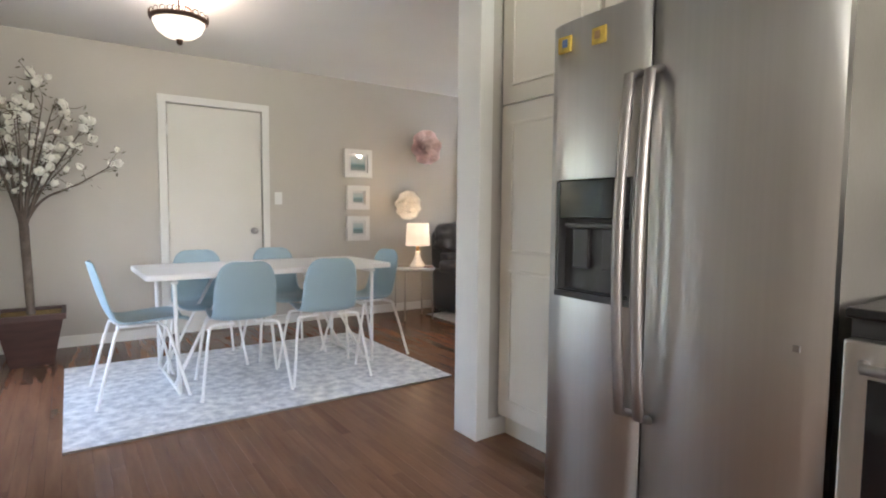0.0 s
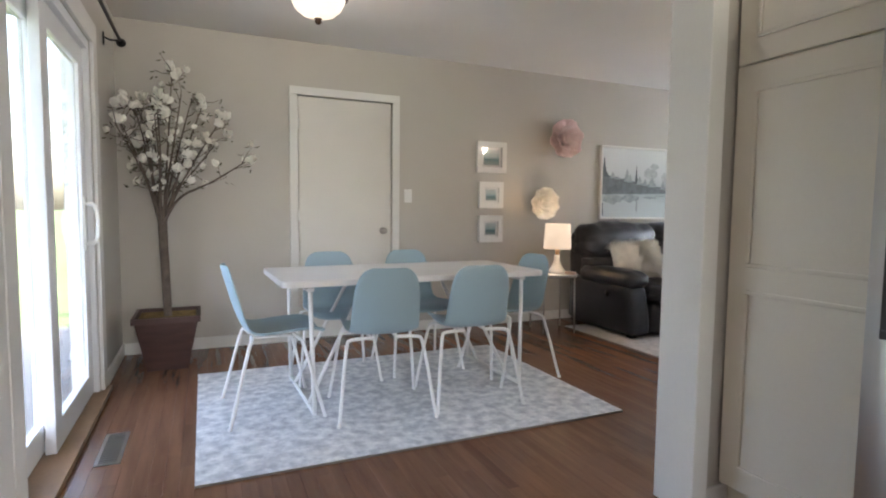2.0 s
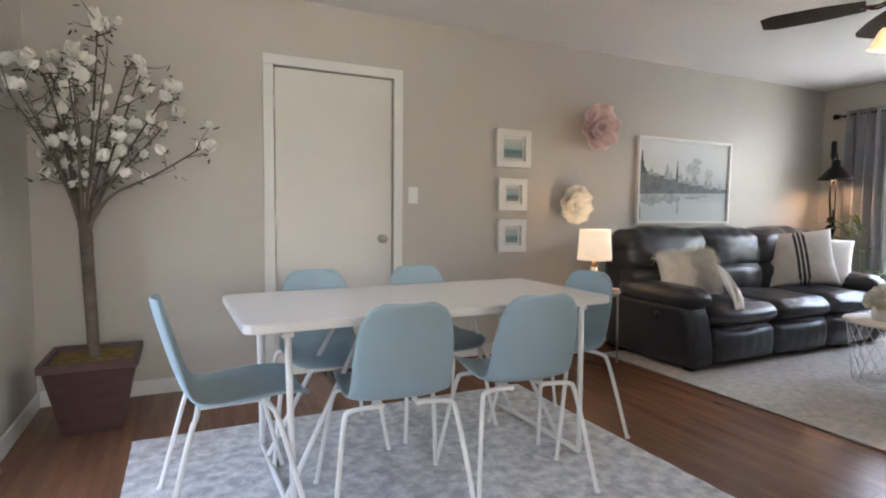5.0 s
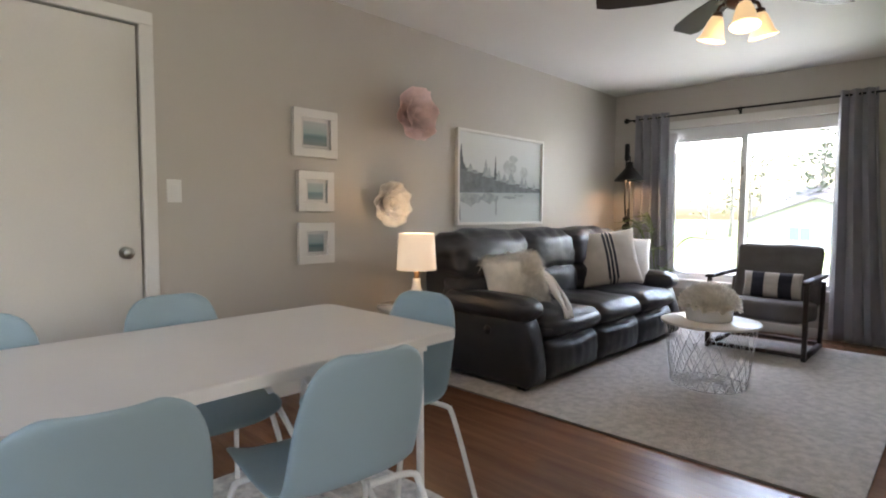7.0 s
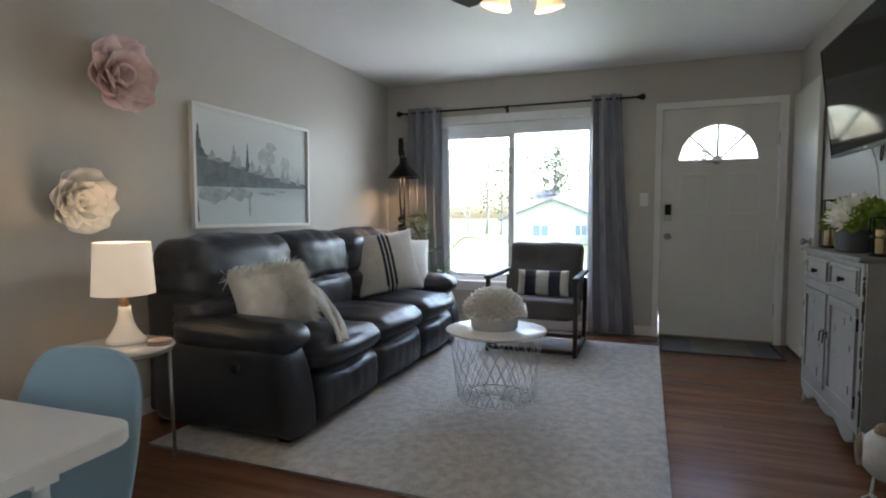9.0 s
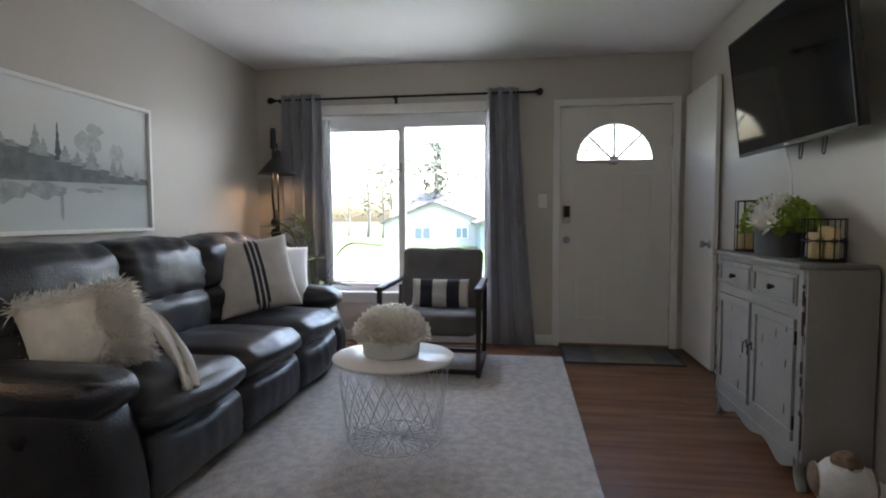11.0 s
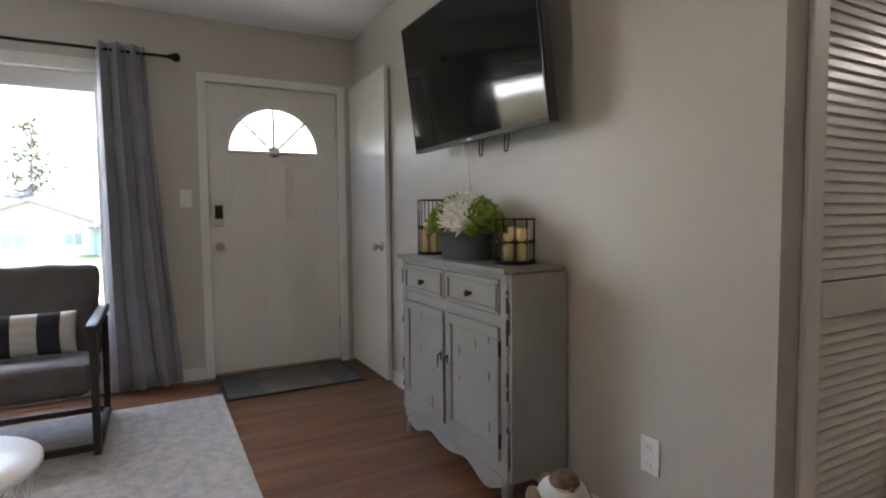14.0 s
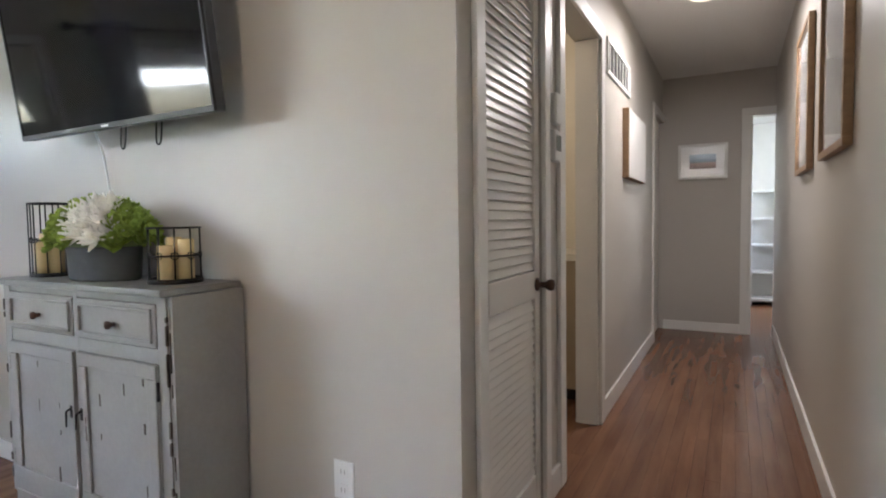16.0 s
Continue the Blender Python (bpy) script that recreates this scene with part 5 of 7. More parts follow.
def ceiling_fan(at, turn):
    f = thing("ceiling_fan", Matrix.Translation(at) @ pose(0, 0, 0, 0, 0, turn), "bronze five-blade ceiling fan with three lit glass shades", "ceiling fan")
    bm = bmesh.new()
    lathe(bm, [(0.07, DROP), (0.075, DROP - 0.015), (0.05, DROP - 0.04), (0.016, DROP - 0.05), (0.016, -0.09), (0.06, -0.10), (0.105, -0.125), (0.115, -0.165), (0.09, -0.20), (0.05, -0.215), (0.055, -0.24), (0.07, -0.26), (0.06, -0.285), (0.03, -0.30), (0, -0.302)], sides=28)
    part("motor", bm, BRONZE, f, smooth=True)
    for k in range(5):
        a = Matrix.Rotation(k * 6.2832 / 5, 4, "Z")
        bm = bmesh.new()
        tube(bm, smooth_pts([(0.09, -0.02, -0.195), (0.14, -0.03, -0.215), (0.19, 0, -0.205)], 2), 0.007, 6)
        tube(bm, smooth_pts([(0.09, 0.02, -0.195), (0.14, 0.03, -0.215), (0.19, 0, -0.205)], 2), 0.007, 6)
        box(bm, 0.15, 0.21, -0.025, 0.025, -0.208, -0.202, 0.002)
        bm.transform(a)
        part("blade_iron", bm, BRONZE, f)
        bm = bmesh.new()
        rows = []
        for i in range(9):
            t = i / 8
            half = (0.05 + 0.022 * min(1, t * 2.2)) * (0.72 if i == 8 else 1.0)
            rows.append([bm.verts.new((0.185 + 0.475 * t, s * half, 0.0)) for s in (-1, 1)])
        for p, q in zip(rows, rows[1:]):
            bm.faces.new((p[0], p[1], q[1], q[0]))
        bm.transform(a @ Matrix.Translation((0, 0, -0.198)) @ Matrix.Rotation(radians(12), 4, "X"))
        part("blade", bm, DARKWOOD, f, "dark brown wooden blade", solid=0.006)
    for k in range(3):
        a = Matrix.Rotation(k * 2.0944 - 0.1, 4, "Z")
        bm = bmesh.new()
        tube(bm, smooth_pts([(0.04, 0, -0.27), (0.09, 0, -0.262), (0.105, 0, -0.285), (0.105, 0, -0.30)], 2), 0.009, 7)
        lathe(bm, [(0.022, 0), (0.026, -0.012), (0.024, -0.03)], (0.105, 0, -0.295), 14)
        bm.transform(a)
        arm = part("light_arm", bm, BRONZE, f)
        bm = bmesh.new()
        lathe(bm, [(0.024, 0), (0.034, -0.02), (0.044, -0.055), (0.05, -0.085), (0.062, -0.108), (0.066, -0.112)], (0, 0, 0), 20)
        bm.faces.ensure_lookup_table()
        bmesh.ops.delete(bm, geom=[fc for fc in bm.faces if len(fc.verts) > 4], context="FACES_ONLY")
        bm.transform(a @ Matrix.Translation((0.105, 0, -0.315)) @ Matrix.Rotation(radians(-14), 4, "Y"))
        part("shade", bm, GLOW, f, "amber frosted glass bell shade", smooth=True, solid=0.003)
    for x, l in ((0.03, 0.12),):
        bm = bmesh.new()
        tube(bm, [(x, 0.02, -0.29), (x, 0.02, -0.29 - l)], 0.0015, 4)
        part("pull_chain", bm, NICKEL, f)


FAN = Vector((4.06, 1.64, H - DROP))
ceiling_fan(FAN, -29)
for k in range(3):
    a = k * 2.0944 - 0.1 + radians(-29)
    lamp_light("fan_lamp_light", "POINT", (FAN.x + 0.12 * math.cos(a), FAN.y + 0.12 * math.sin(a), FAN.z - 0.47), 0.21, (1.0, 0.84, 0.64), 0.04)


# ---- side table and lamp ----
def side_table():
    s = thing("side_table", pose(3.52, 3.33, 0.0), "round glass-topped side table with chrome legs", "side table")
    bm = bmesh.new()
    lathe(bm, [(0.0, 0.525), (0.225, 0.525), (0.228, 0.53), (0.225, 0.537), (0.0, 0.537)], sides=32)
    part("tabletop", bm, MIRROR, s, "pale glass top")
    for k in range(4):
        a = 0.6 + k * 1.5708
        bm = bmesh.new()
        tube(bm, [(0.205 * math.cos(a), 0.205 * math.sin(a), 0.525), (0.215 * math.cos(a), 0.215 * math.sin(a), 0.004)], 0.008, 8)
        part("leg", bm, NICKEL, s)
    for z in (0.515,):
        bm = bmesh.new()
        tube(bm, [(0.21 * math.cos(6.283 * k / 28), 0.21 * math.sin(6.283 * k / 28), z) for k in range(28)], 0.007, 6, closed=True)
        part("ring", bm, NICKEL, s)
    t = thing("coaster_stack", pose(3.62, 3.20, 0.537), "small pale stone coasters on the side table", "coaster")
    bm = bmesh.new()
    for k in range(2):
        lathe(bm, [(0.0, 0.011 * k), (0.05, 0.011 * k), (0.052, 0.011 * k + 0.005), (0.05, 0.011 * k + 0.01), (0.0, 0.011 * k + 0.01)], sides=20)
    part("coaster", bm, material("rose_stone", (0.5, 0.36, 0.30), 0.5, var=0.3, scale=30), t)


def table_lamp():
    l = thing("table_lamp", pose(3.59, 3.37, 0.537), "white ceramic table lamp with lit linen drum shade", "lamp")
    bm = bmesh.new()
    lathe(bm, [(0.0, 0), (0.082, 0), (0.085, 0.006), (0.078, 0.02), (0.05, 0.06), (0.032, 0.1), (0.026, 0.14), (0.026, 0.165), (0.0, 0.165)], sides=28)
    part("base", bm, CERAMIC, l, smooth=True)
    bm = bmesh.new()
    lathe(bm, [(0.018, 0.165), (0.019, 0.20), (0.016, 0.215), (0, 0.215)], sides=16)
    part("neck", bm, OAKFRAME, l, "light wooden neck", smooth=True)
    bm = bmesh.new()
    lathe(bm, [(0.128, 0.222), (0.114, 0.455)], sides=36)
    bm.faces.ensure_lookup_table()
    bmesh.ops.delete(bm, geom=[fc for fc in bm.faces if len(fc.verts) > 4], context="FACES_ONLY")
    part("shade", bm, SHADE, l, "cream linen drum shade", smooth=True, solid=0.002)
    bm = bmesh.new()
    lathe(bm, [(0.012, 0.215), (0.014, 0.25), (0.03, 0.29), (0.03, 0.315), (0.015, 0.335), (0, 0.34)], sides=14)
    part("bulb", bm, BULB, l, smooth=True)


side_table()
table_lamp()
lamp_light("table_lamp_light", "POINT", (3.59, 3.37, 0.537 + 0.42), 0.2, (1.0, 0.74, 0.47), 0.03)


# ---- sofa and cushions ----
def puff(bm, x0, x1, y0, y1, z0, z1, r, sag=0.0, seed=0.0, n=12, crease=0.0, droop=0.0, folds=0.0):
    """A stuffed, wrinkled block: a rounded box whose faces swell."""
    c = Vector(((x0 + x1) / 2, (y0 + y1) / 2, (z0 + z1) / 2))
    h = Vector(((x1 - x0) / 2, (y1 - y0) / 2, (z1 - z0) / 2))
    tmp = bmesh.new()
    bmesh.ops.create_cube(tmp, size=2.0)
    bmesh.ops.subdivide_edges(tmp, edges=tmp.edges[:], cuts=n, use_grid_fill=True)
    for v in tmp.verts:
        p = v.co
        q = Vector((p.x * h.x, p.y * h.y, p.z * h.z))
        core = Vector([max(-hh + r, min(hh - r, qq)) for qq, hh in zip(q, h)])
        d = q - core
        s = core + (d.normalized() * r if d.length > r else d)
        swell = sag * (1 - p.x * p.x) * (1 - p.z * p.z) * (1 if p.y < 0 else 0)
        s.y -= swell
        s.z += sag * 0.6 * (1 - p.x * p.x) * (1 - p.y * p.y) * (1 if p.z > 0 else -0.2)
        w = noise.noise(Vector((s.x * 5 + seed, s.y * 5, s.z * 5))) * 0.012 + noise.noise(Vector((s.x * 16 + seed, s.y * 13, s.z * 16))) * 0.0035
        s.z -= droop * abs(p.x) ** 3 * (1 if p.z > 0 else 0.0) * (0.5 + 0.5 * p.z)
        s.y += droop * 0.9 * abs(p.x) ** 3 * (1 if p.y < 0 else 0)
        if folds:
            rim = max(abs(p.x), abs(p.z)) ** 2
            w += folds * rim * noise.noise(Vector((s.x * 11 + seed * 3, s.y * 5, s.z * 22 if abs(p.x) > abs(p.z) else s.z * 5)))
        if crease:
            w += crease * math.sin(s.x * 60 + 3 * noise.noise(Vector((s.x * 6, s.z * 4, seed)))) * (1 - p.z * p.z)
        s += (s.normalized() if s.length else s) * w
        v.co = s + c
    me = bpy.data.meshes.new("tmp")
    for f in tmp.faces:
        f.smooth = True
    tmp.to_mesh(me)
    tmp.free()
    bm.from_mesh(me)
    bpy.data.meshes.remove(me)


def sofa():
    s = thing("sofa", pose(3.90, 2.69, 0.013), "black leather three-seat reclining sofa on the rug", "sofa")
    W, D = 2.42, 0.98
    bm = bmesh.new()
    puff(bm, 0.05, W - 0.05, 0.12, D, 0.03, 0.36, 0.04, n=8)
    part("base", bm, LEATHER, s)
    for x0, x1, sd in ((0.0, 0.20, 1), (W - 0.20, W, 2)):
        bm = bmesh.new()
        puff(bm, x0, x1, 0.0, D - 0.08, 0.02, 0.47, 0.05, 0.01, sd, 16)
        for v in bm.verts:
            v.co.y += 0.085 * (max(v.co.z - 0.1, 0) / 0.37) ** 2 * max(0.0, 1 - v.co.y / 0.5)
        part("arm_panel", bm, LEATHER, s)
        bm = bmesh.new()
        puff(bm, x0 - 0.02, x1 + 0.025, 0.035, D - 0.22, 0.425, 0.58, 0.075, 0.02, sd + 3, 18, folds=0.012)
        part("arm_pad", bm, LEATHER, s, "padded rolled leather arm")
    bm = bmesh.new()
    puff(bm, 0.04, W - 0.04, D - 0.26, D, 0.3, 0.90, 0.06, n=8)
    part("back_frame", bm, LEATHER, s)
    sw = (W - 0.40) / 3
    for k in range(3):
        x0 = 0.20 + sw * k
        bm = bmesh.new()
        puff(bm, x0 + 0.004, x0 + sw - 0.004, -0.03, D - 0.32, 0.30, 0.462, 0.075, 0.038, k + 10, 20, droop=0.022, folds=0.014)
        part("seat_cushion", bm, LEATHER, s)
        bm = bmesh.new()
        puff(bm, x0 + 0.006, x0 + sw - 0.006, 0.0, 0.12, 0.035, 0.295, 0.055, 0.035, k + 20, 20, 0.004, folds=0.012)
        part("footrest", bm, LEATHER, s, "gathered leather footrest panel")
        x0b, x1b = (0.03 if k == 0 else x0), (W - 0.03 if k == 2 else x0 + sw)
        bm = bmesh.new()
        puff(bm, x0b + 0.005, x1b - 0.005, D - 0.43, D - 0.16, 0.42, 0.68, 0.07, 0.03, k + 30, 20, droop=0.01, folds=0.018)
        part("lower_back_cushion", bm, LEATHER, s)
        bm = bmesh.new()
        puff(bm, x0b + 0.002, x1b - 0.002, D - 0.41, D - 0.04, 0.635, 0.975, 0.085, 0.028, k + 40, 22, droop=0.012, folds=0.022)
        for v in bm.verts:
            v.co.y += 0.16 * (v.co.z - 0.66) if v.co.y < D - 0.15 else 0.0
            v.co.z += 0.018 * noise.noise(Vector((v.co.x * 7 + k, 0, 3))) if v.co.z > 0.9 else 0.0
        part("headrest_cushion", bm, LEATHER, s)
    bm = bmesh.new()
    lathe(bm, [(0.0, 0), (0.028, 0), (0.03, 0.006), (0, 0.008)], sides=16)
    bm.transform(Matrix.Translation((-0.008, 0.33, 0.36)) @ Matrix.Rotation(-math.pi / 2, 4, "Y"))
    part("recliner_button", bm, BLACKM, s)
    for x in (0.08, W - 0.08):
        for y in (0.1, D - 0.1):
            boxes("foot", [(x - 0.03, x + 0.03, y - 0.03, y + 0.03, 0.0, 0.04)], BLACKM, s)


sofa()


def striped(bm_fn, bands, root, w, base, stripe, axis=0):
    """Cushion cover cut into bands so that each stripe is its own strip of cloth."""
    bm = bm_fn()
    ob = part("cover", bm, base, root)
    ob.data.materials.append(stripe)
    for f in ob.data.polygons:
        u = ob.data.vertices[f.vertices[0]].co
        mid = sum((ob.data.vertices[i].co[axis] for i in f.vertices)) / len(f.vertices)
        f.material_index = 1 if any(a <= mid / w <= b for a, b in bands) else 0
    return ob


def cushions():
    c = thing("throw_pillow", pose(5.70, 3.05, 0.490, -22, -6, -46), "cream square pillow with dark centre stripes", "pillow", "pillows on the sofa")
    striped(lambda: pillow_mesh(0.54, 0.52, 0.17, 44), ((-0.078, -0.052), (-0.014, 0.014), (0.052, 0.078)), c, 0.54, LINEN, NAVY)
    c = thing("throw_pillow", pose(5.99, 3.09, 0.485, -20, 6, -46), "off-white square pillow tucked behind", "pillow", "pillows on the sofa")
    part("cover", pillow_mesh(0.50, 0.46, 0.14), material("off_white_cotton", (0.68, 0.66, 0.62), 0.9, var=0.1, fine=250, bump=0.3), c)
    f = thing("fur_pillow", pose(4.27, 3.04, 0.49, -26, -4, -24), "shaggy cream faux fur pillow on the sofa", "pillow", "pillows on the sofa")
    base = pillow_mesh(0.44, 0.36, 0.25)
    rnd = random.Random(2)
    hair = bmesh.new()
    base.faces.ensure_lookup_table()
    base.normal_update()
    for fc in base.faces:
        mid = fc.calc_center_median()
        shaggy = mid.x > 0.02 + 0.05 * noise.noise(mid * 9) or mid.z > 0.30
        for _ in range(30 if shaggy else 4):
            o = fc.calc_center_median() + Vector((rnd.gauss(0, 0.012), 0, rnd.gauss(0, 0.012)))
            n = fc.normal if fc.normal.dot(fc.calc_center_median() - Vector((0, 0, 0.18))) > 0 else -fc.normal
            d = (n + Vector((rnd.gauss(0, 0.6), rnd.gauss(0, 0.6), rnd.gauss(0.1, 0.6)))).normalized()
            s = d.orthogonal().normalized() * 0.0019
            l = rnd.uniform(0.03, 0.065) if shaggy else rnd.uniform(0.006, 0.014)
            v = [hair.verts.new(q) for q in (o - s, o + s, o + d * l * 0.6 + Vector((0, 0, -0.004)), o + d * l + Vector((0, 0, -0.014)))]
            hair.faces.new((v[0], v[1], v[2]))
            hair.faces.new((v[1], v[3], v[2]))
    part("cover", base, FUR, f)
    part("fur", hair, FUR, f, "long cream fur strands")
    t = thing("throw_blanket", Matrix.Identity(4), "grey and white woven throw over the sofa seat", "blanket")
    bm = bmesh.new()
    path = [(4.50, 3.16, 0.74), (4.53, 3.07, 0.73), (4.53, 2.97, 0.67), (4.50, 2.88, 0.58), (4.44, 2.79, 0.53), (4.36, 2.71, 0.505), (4.32, 2.66, 0.45)]
    path = smooth_pts(path, 2)
    rows = []
    for i, p in enumerate(path):
        rows.append([bm.verts.new(p + Vector((-0.05 + 0.1 * k / 8 - 0.10 * (i / len(path)) * 0.3, 0.012 * math.sin(k * 1.7 + i * 0.2), 0.012 * math.sin(k * 1.3 + i * 0.3)))) for k in range(9)])
    for a, b in zip(rows, rows[1:]):
        for k in range(8):
            bm.faces.new((a[k], a[k + 1], b[k + 1], b[k])).smooth = True
    part("cloth", bm, LINEN, t, solid=0.01)


cushions()


# ---- coffee table, armchair, corner lamp, palm ----
def coffee_table():
    c = thing("coffee_table", pose(4.94, 1.998, 0.013), "round white table on a white wire basket base", "coffee table")
    bm = bmesh.new()
    lathe(bm, [(0.0, 0.403), (0.296, 0.403), (0.30, 0.408), (0.30, 0.417), (0.297, 0.42), (0.0, 0.42)], sides=48)
    part("tabletop", bm, TABLETOP, c)
    r0, r1, h = 0.228, 0.278, 0.400
    n = 24
    for k in range(n):
        for s in (1, -1):
            bm = bmesh.new()
            pts = []
            for i in range(11):
                t = i / 10
                r = r0 + (r1 - r0) * t
                a = k * 6.2832 / n + s * 0.75 * t
                pts.append((r * math.cos(a), r * math.sin(a), 0.004 + h * t))
            tube(bm, pts, 0.0015, 4)
            part("wire", bm, WHITEM, c)
    for r, z in ((r0, 0.004), (r1, 0.401)):
        bm = bmesh.new()
        tube(bm, [(r * math.cos(6.2832 * k / 40), r * math.sin(6.2832 * k / 40), z) for k in range(40)], 0.003, 5, closed=True)
        part("hoop", bm, WHITEM, c)
    for k in range(24):
        a = k * 6.2832 / 24
        bm = bmesh.new()
        tube(bm, [(0.035 * math.cos(a), 0.035 * math.sin(a), 0.004), (r0 * math.cos(a), r0 * math.sin(a), 0.004)], 0.0022, 4)
        part("spoke", bm, WHITEM, c)
    bm = bmesh.new()
    tube(bm, [(0.035 * math.cos(6.2832 * k / 16), 0.035 * math.sin(6.2832 * k / 16), 0.004) for k in range(16)], 0.003, 5, closed=True)
    part("hub_ring", bm, WHITEM, c)


def flower_bowl(at, bowl_mat, label, w, d, h, bloom, radius, count, seed, mats):
    rnd = random.Random(seed)
    f = thing("flower_arrangement", at, label, "flowers")
    bm = bmesh.new()
    lathe(bm, [(0.0, 0), (0.90, 0), (0.94, 0.008), (0.98, h * 0.78), (1.0, h * 0.8), (1.0, h * 0.84), (0.98, h * 0.86), (1.0, h - 0.004), (0.99, h), (0.95, h), (0.92, h - 0.02), (0.0, h - 0.03)], sides=36, squash=(w, d))
    part("bowl", bm, bowl_mat, f, smooth=True)
    for k in range(count):
        t = (k + 0.5) / count
        a = k * 2.39996
        el = math.acos(1 - t * 0.95)
        c = Vector((radius[0] * math.sin(el) * math.cos(a), radius[1] * math.sin(el) * math.sin(a), h - 0.02 + radius[2] * math.cos(el)))
        outward = Vector((c.x / radius[0], c.y / radius[1], 0.5 + (c.z - h) / radius[2])).normalized()
        base = outward.to_track_quat("Z", "Y").to_matrix().to_4x4()
        out = [bmesh.new() for _ in mats]
        which = 0 if len(mats) == 1 else (1 if abs(0.68 * c.x + 0.73 * c.y) < 0.055 and 0.68 * c.y - 0.73 * c.x > 0.01 else 0)
        for j in range(bloom):
            ring = j / bloom
            q = Matrix.Translation(c) @ base @ Matrix.Rotation(j * 2.4, 4, "Z") @ Matrix.Rotation(radians(5 + 42 * (1 - ring)), 4, "X")
            grow = 1.3 if which else 1.0
            leaf_card(out[which], q, grow * rnd.uniform(0.032, 0.05), rnd.uniform(0.034, 0.048) * (0.5 if which else 1), rnd.uniform(0.1, 0.4), 2)
        for n, flower in enumerate(out):
            if n == which:
                part("bloom", flower, mats[n][0], f)
            else:
                flower.free()
    bm = bmesh.new()
    dome = bmesh.ops.create_uvsphere(bm, u_segments=20, v_segments=12, radius=1.0)["verts"]
    bmesh.ops.transform(bm, matrix=Matrix.Translation((0, 0, h - 0.02)) @ Matrix.Diagonal((radius[0] * 0.93, radius[1] * 0.93, radius[2] * 0.95, 1)), verts=dome)
    bmesh.ops.delete(bm, geom=[v for v in bm.verts if v.co.z < h - 0.025], context="VERTS")
    part("foliage_base", bm, PAPER if len(mats) == 1 else LEAF, f, smooth=True)


def armchair():
    a = thing("armchair", pose(6.365, 2.005, 0.013, 0, 0, 90), "grey upholstered lounge chair with dark wood sled frame", "armchair")
    # local: faces +y, x across
    for s in (-1, 1):
        x = s * 0.345
        bm = bmesh.new()
        box(bm, x - 0.016, x + 0.016, 0.33, 0.375, 0.0, 0.585, 0.005)
        part("front_leg", bm, DARKWOOD, a)
        bm = bmesh.new()
        tube(bm, [(x, -0.30, 0.0225), (x, 0.33, 0.0225)], 0.0225, 4)
        part("runner", bm, DARKWOOD, a)
        bm = bmesh.new()
        tube(bm, [(x, -0.26, 0.03), (x, -0.34, 0.55)], 0.022, 4)
        part("back_leg", bm, DARKWOOD, a)
        bm = bmesh.new()
        puff(bm, x - 0.03, x + 0.03, -0.36, 0.40, 0.583, 0.62, 0.016, 0, s, 6)
        part("armrest", bm, DARKWOOD, a, "dark curved wooden armrest")
    boxes("stretcher", [(-0.33, 0.33, 0.335, 0.365, 0.02, 0.05)], DARKWOOD, a, bevel=0.003)
    boxes("stretcher", [(-0.33, 0.33, -0.28, -0.25, 0.02, 0.05)], DARKWOOD, a, bevel=0.003)
    bm = bmesh.new()
    puff(bm, -0.322, 0.322, -0.28, 0.34, 0.24, 0.40, 0.04, 0.012, 4)
    bm.transform(Matrix.Rotation(radians(5), 4, "X"))
    part("seat", bm, TWEED, a)
    bm = bmesh.new()
    puff(bm, -0.325, 0.325, -0.06, 0.06, 0.0, 0.52, 0.04, 0.01, 6)
    # rows of tufts pressed in the back
    for v in bm.verts:
        if v.co.y > 0.03:
            for bx in (-0.2, -0.067, 0.067, 0.2):
                for bz in (0.26, 0.42):
                    d = math.hypot(v.co.x - bx, v.co.z - bz)
                    v.co.y -= 0.02 * math.exp(-(d / 0.035) ** 2)
    bm.transform(Matrix.Translation((0, -0.26, 0.34)) @ Matrix.Rotation(radians(17), 4, "X"))
    part("backrest", bm, TWEED, a, "buttoned grey backrest")
    p = thing("lumbar_pillow", pose(6.41, 1.985, 0.425, -14, 0, -90), "oblong cream pillow with wide navy stripes", "pillow")
    striped(lambda: pillow_mesh(0.44, 0.22, 0.12, 40, 0.06), ((-0.34, -0.13), (0.13, 0.34)), p, 0.44, LINEN, NAVY)


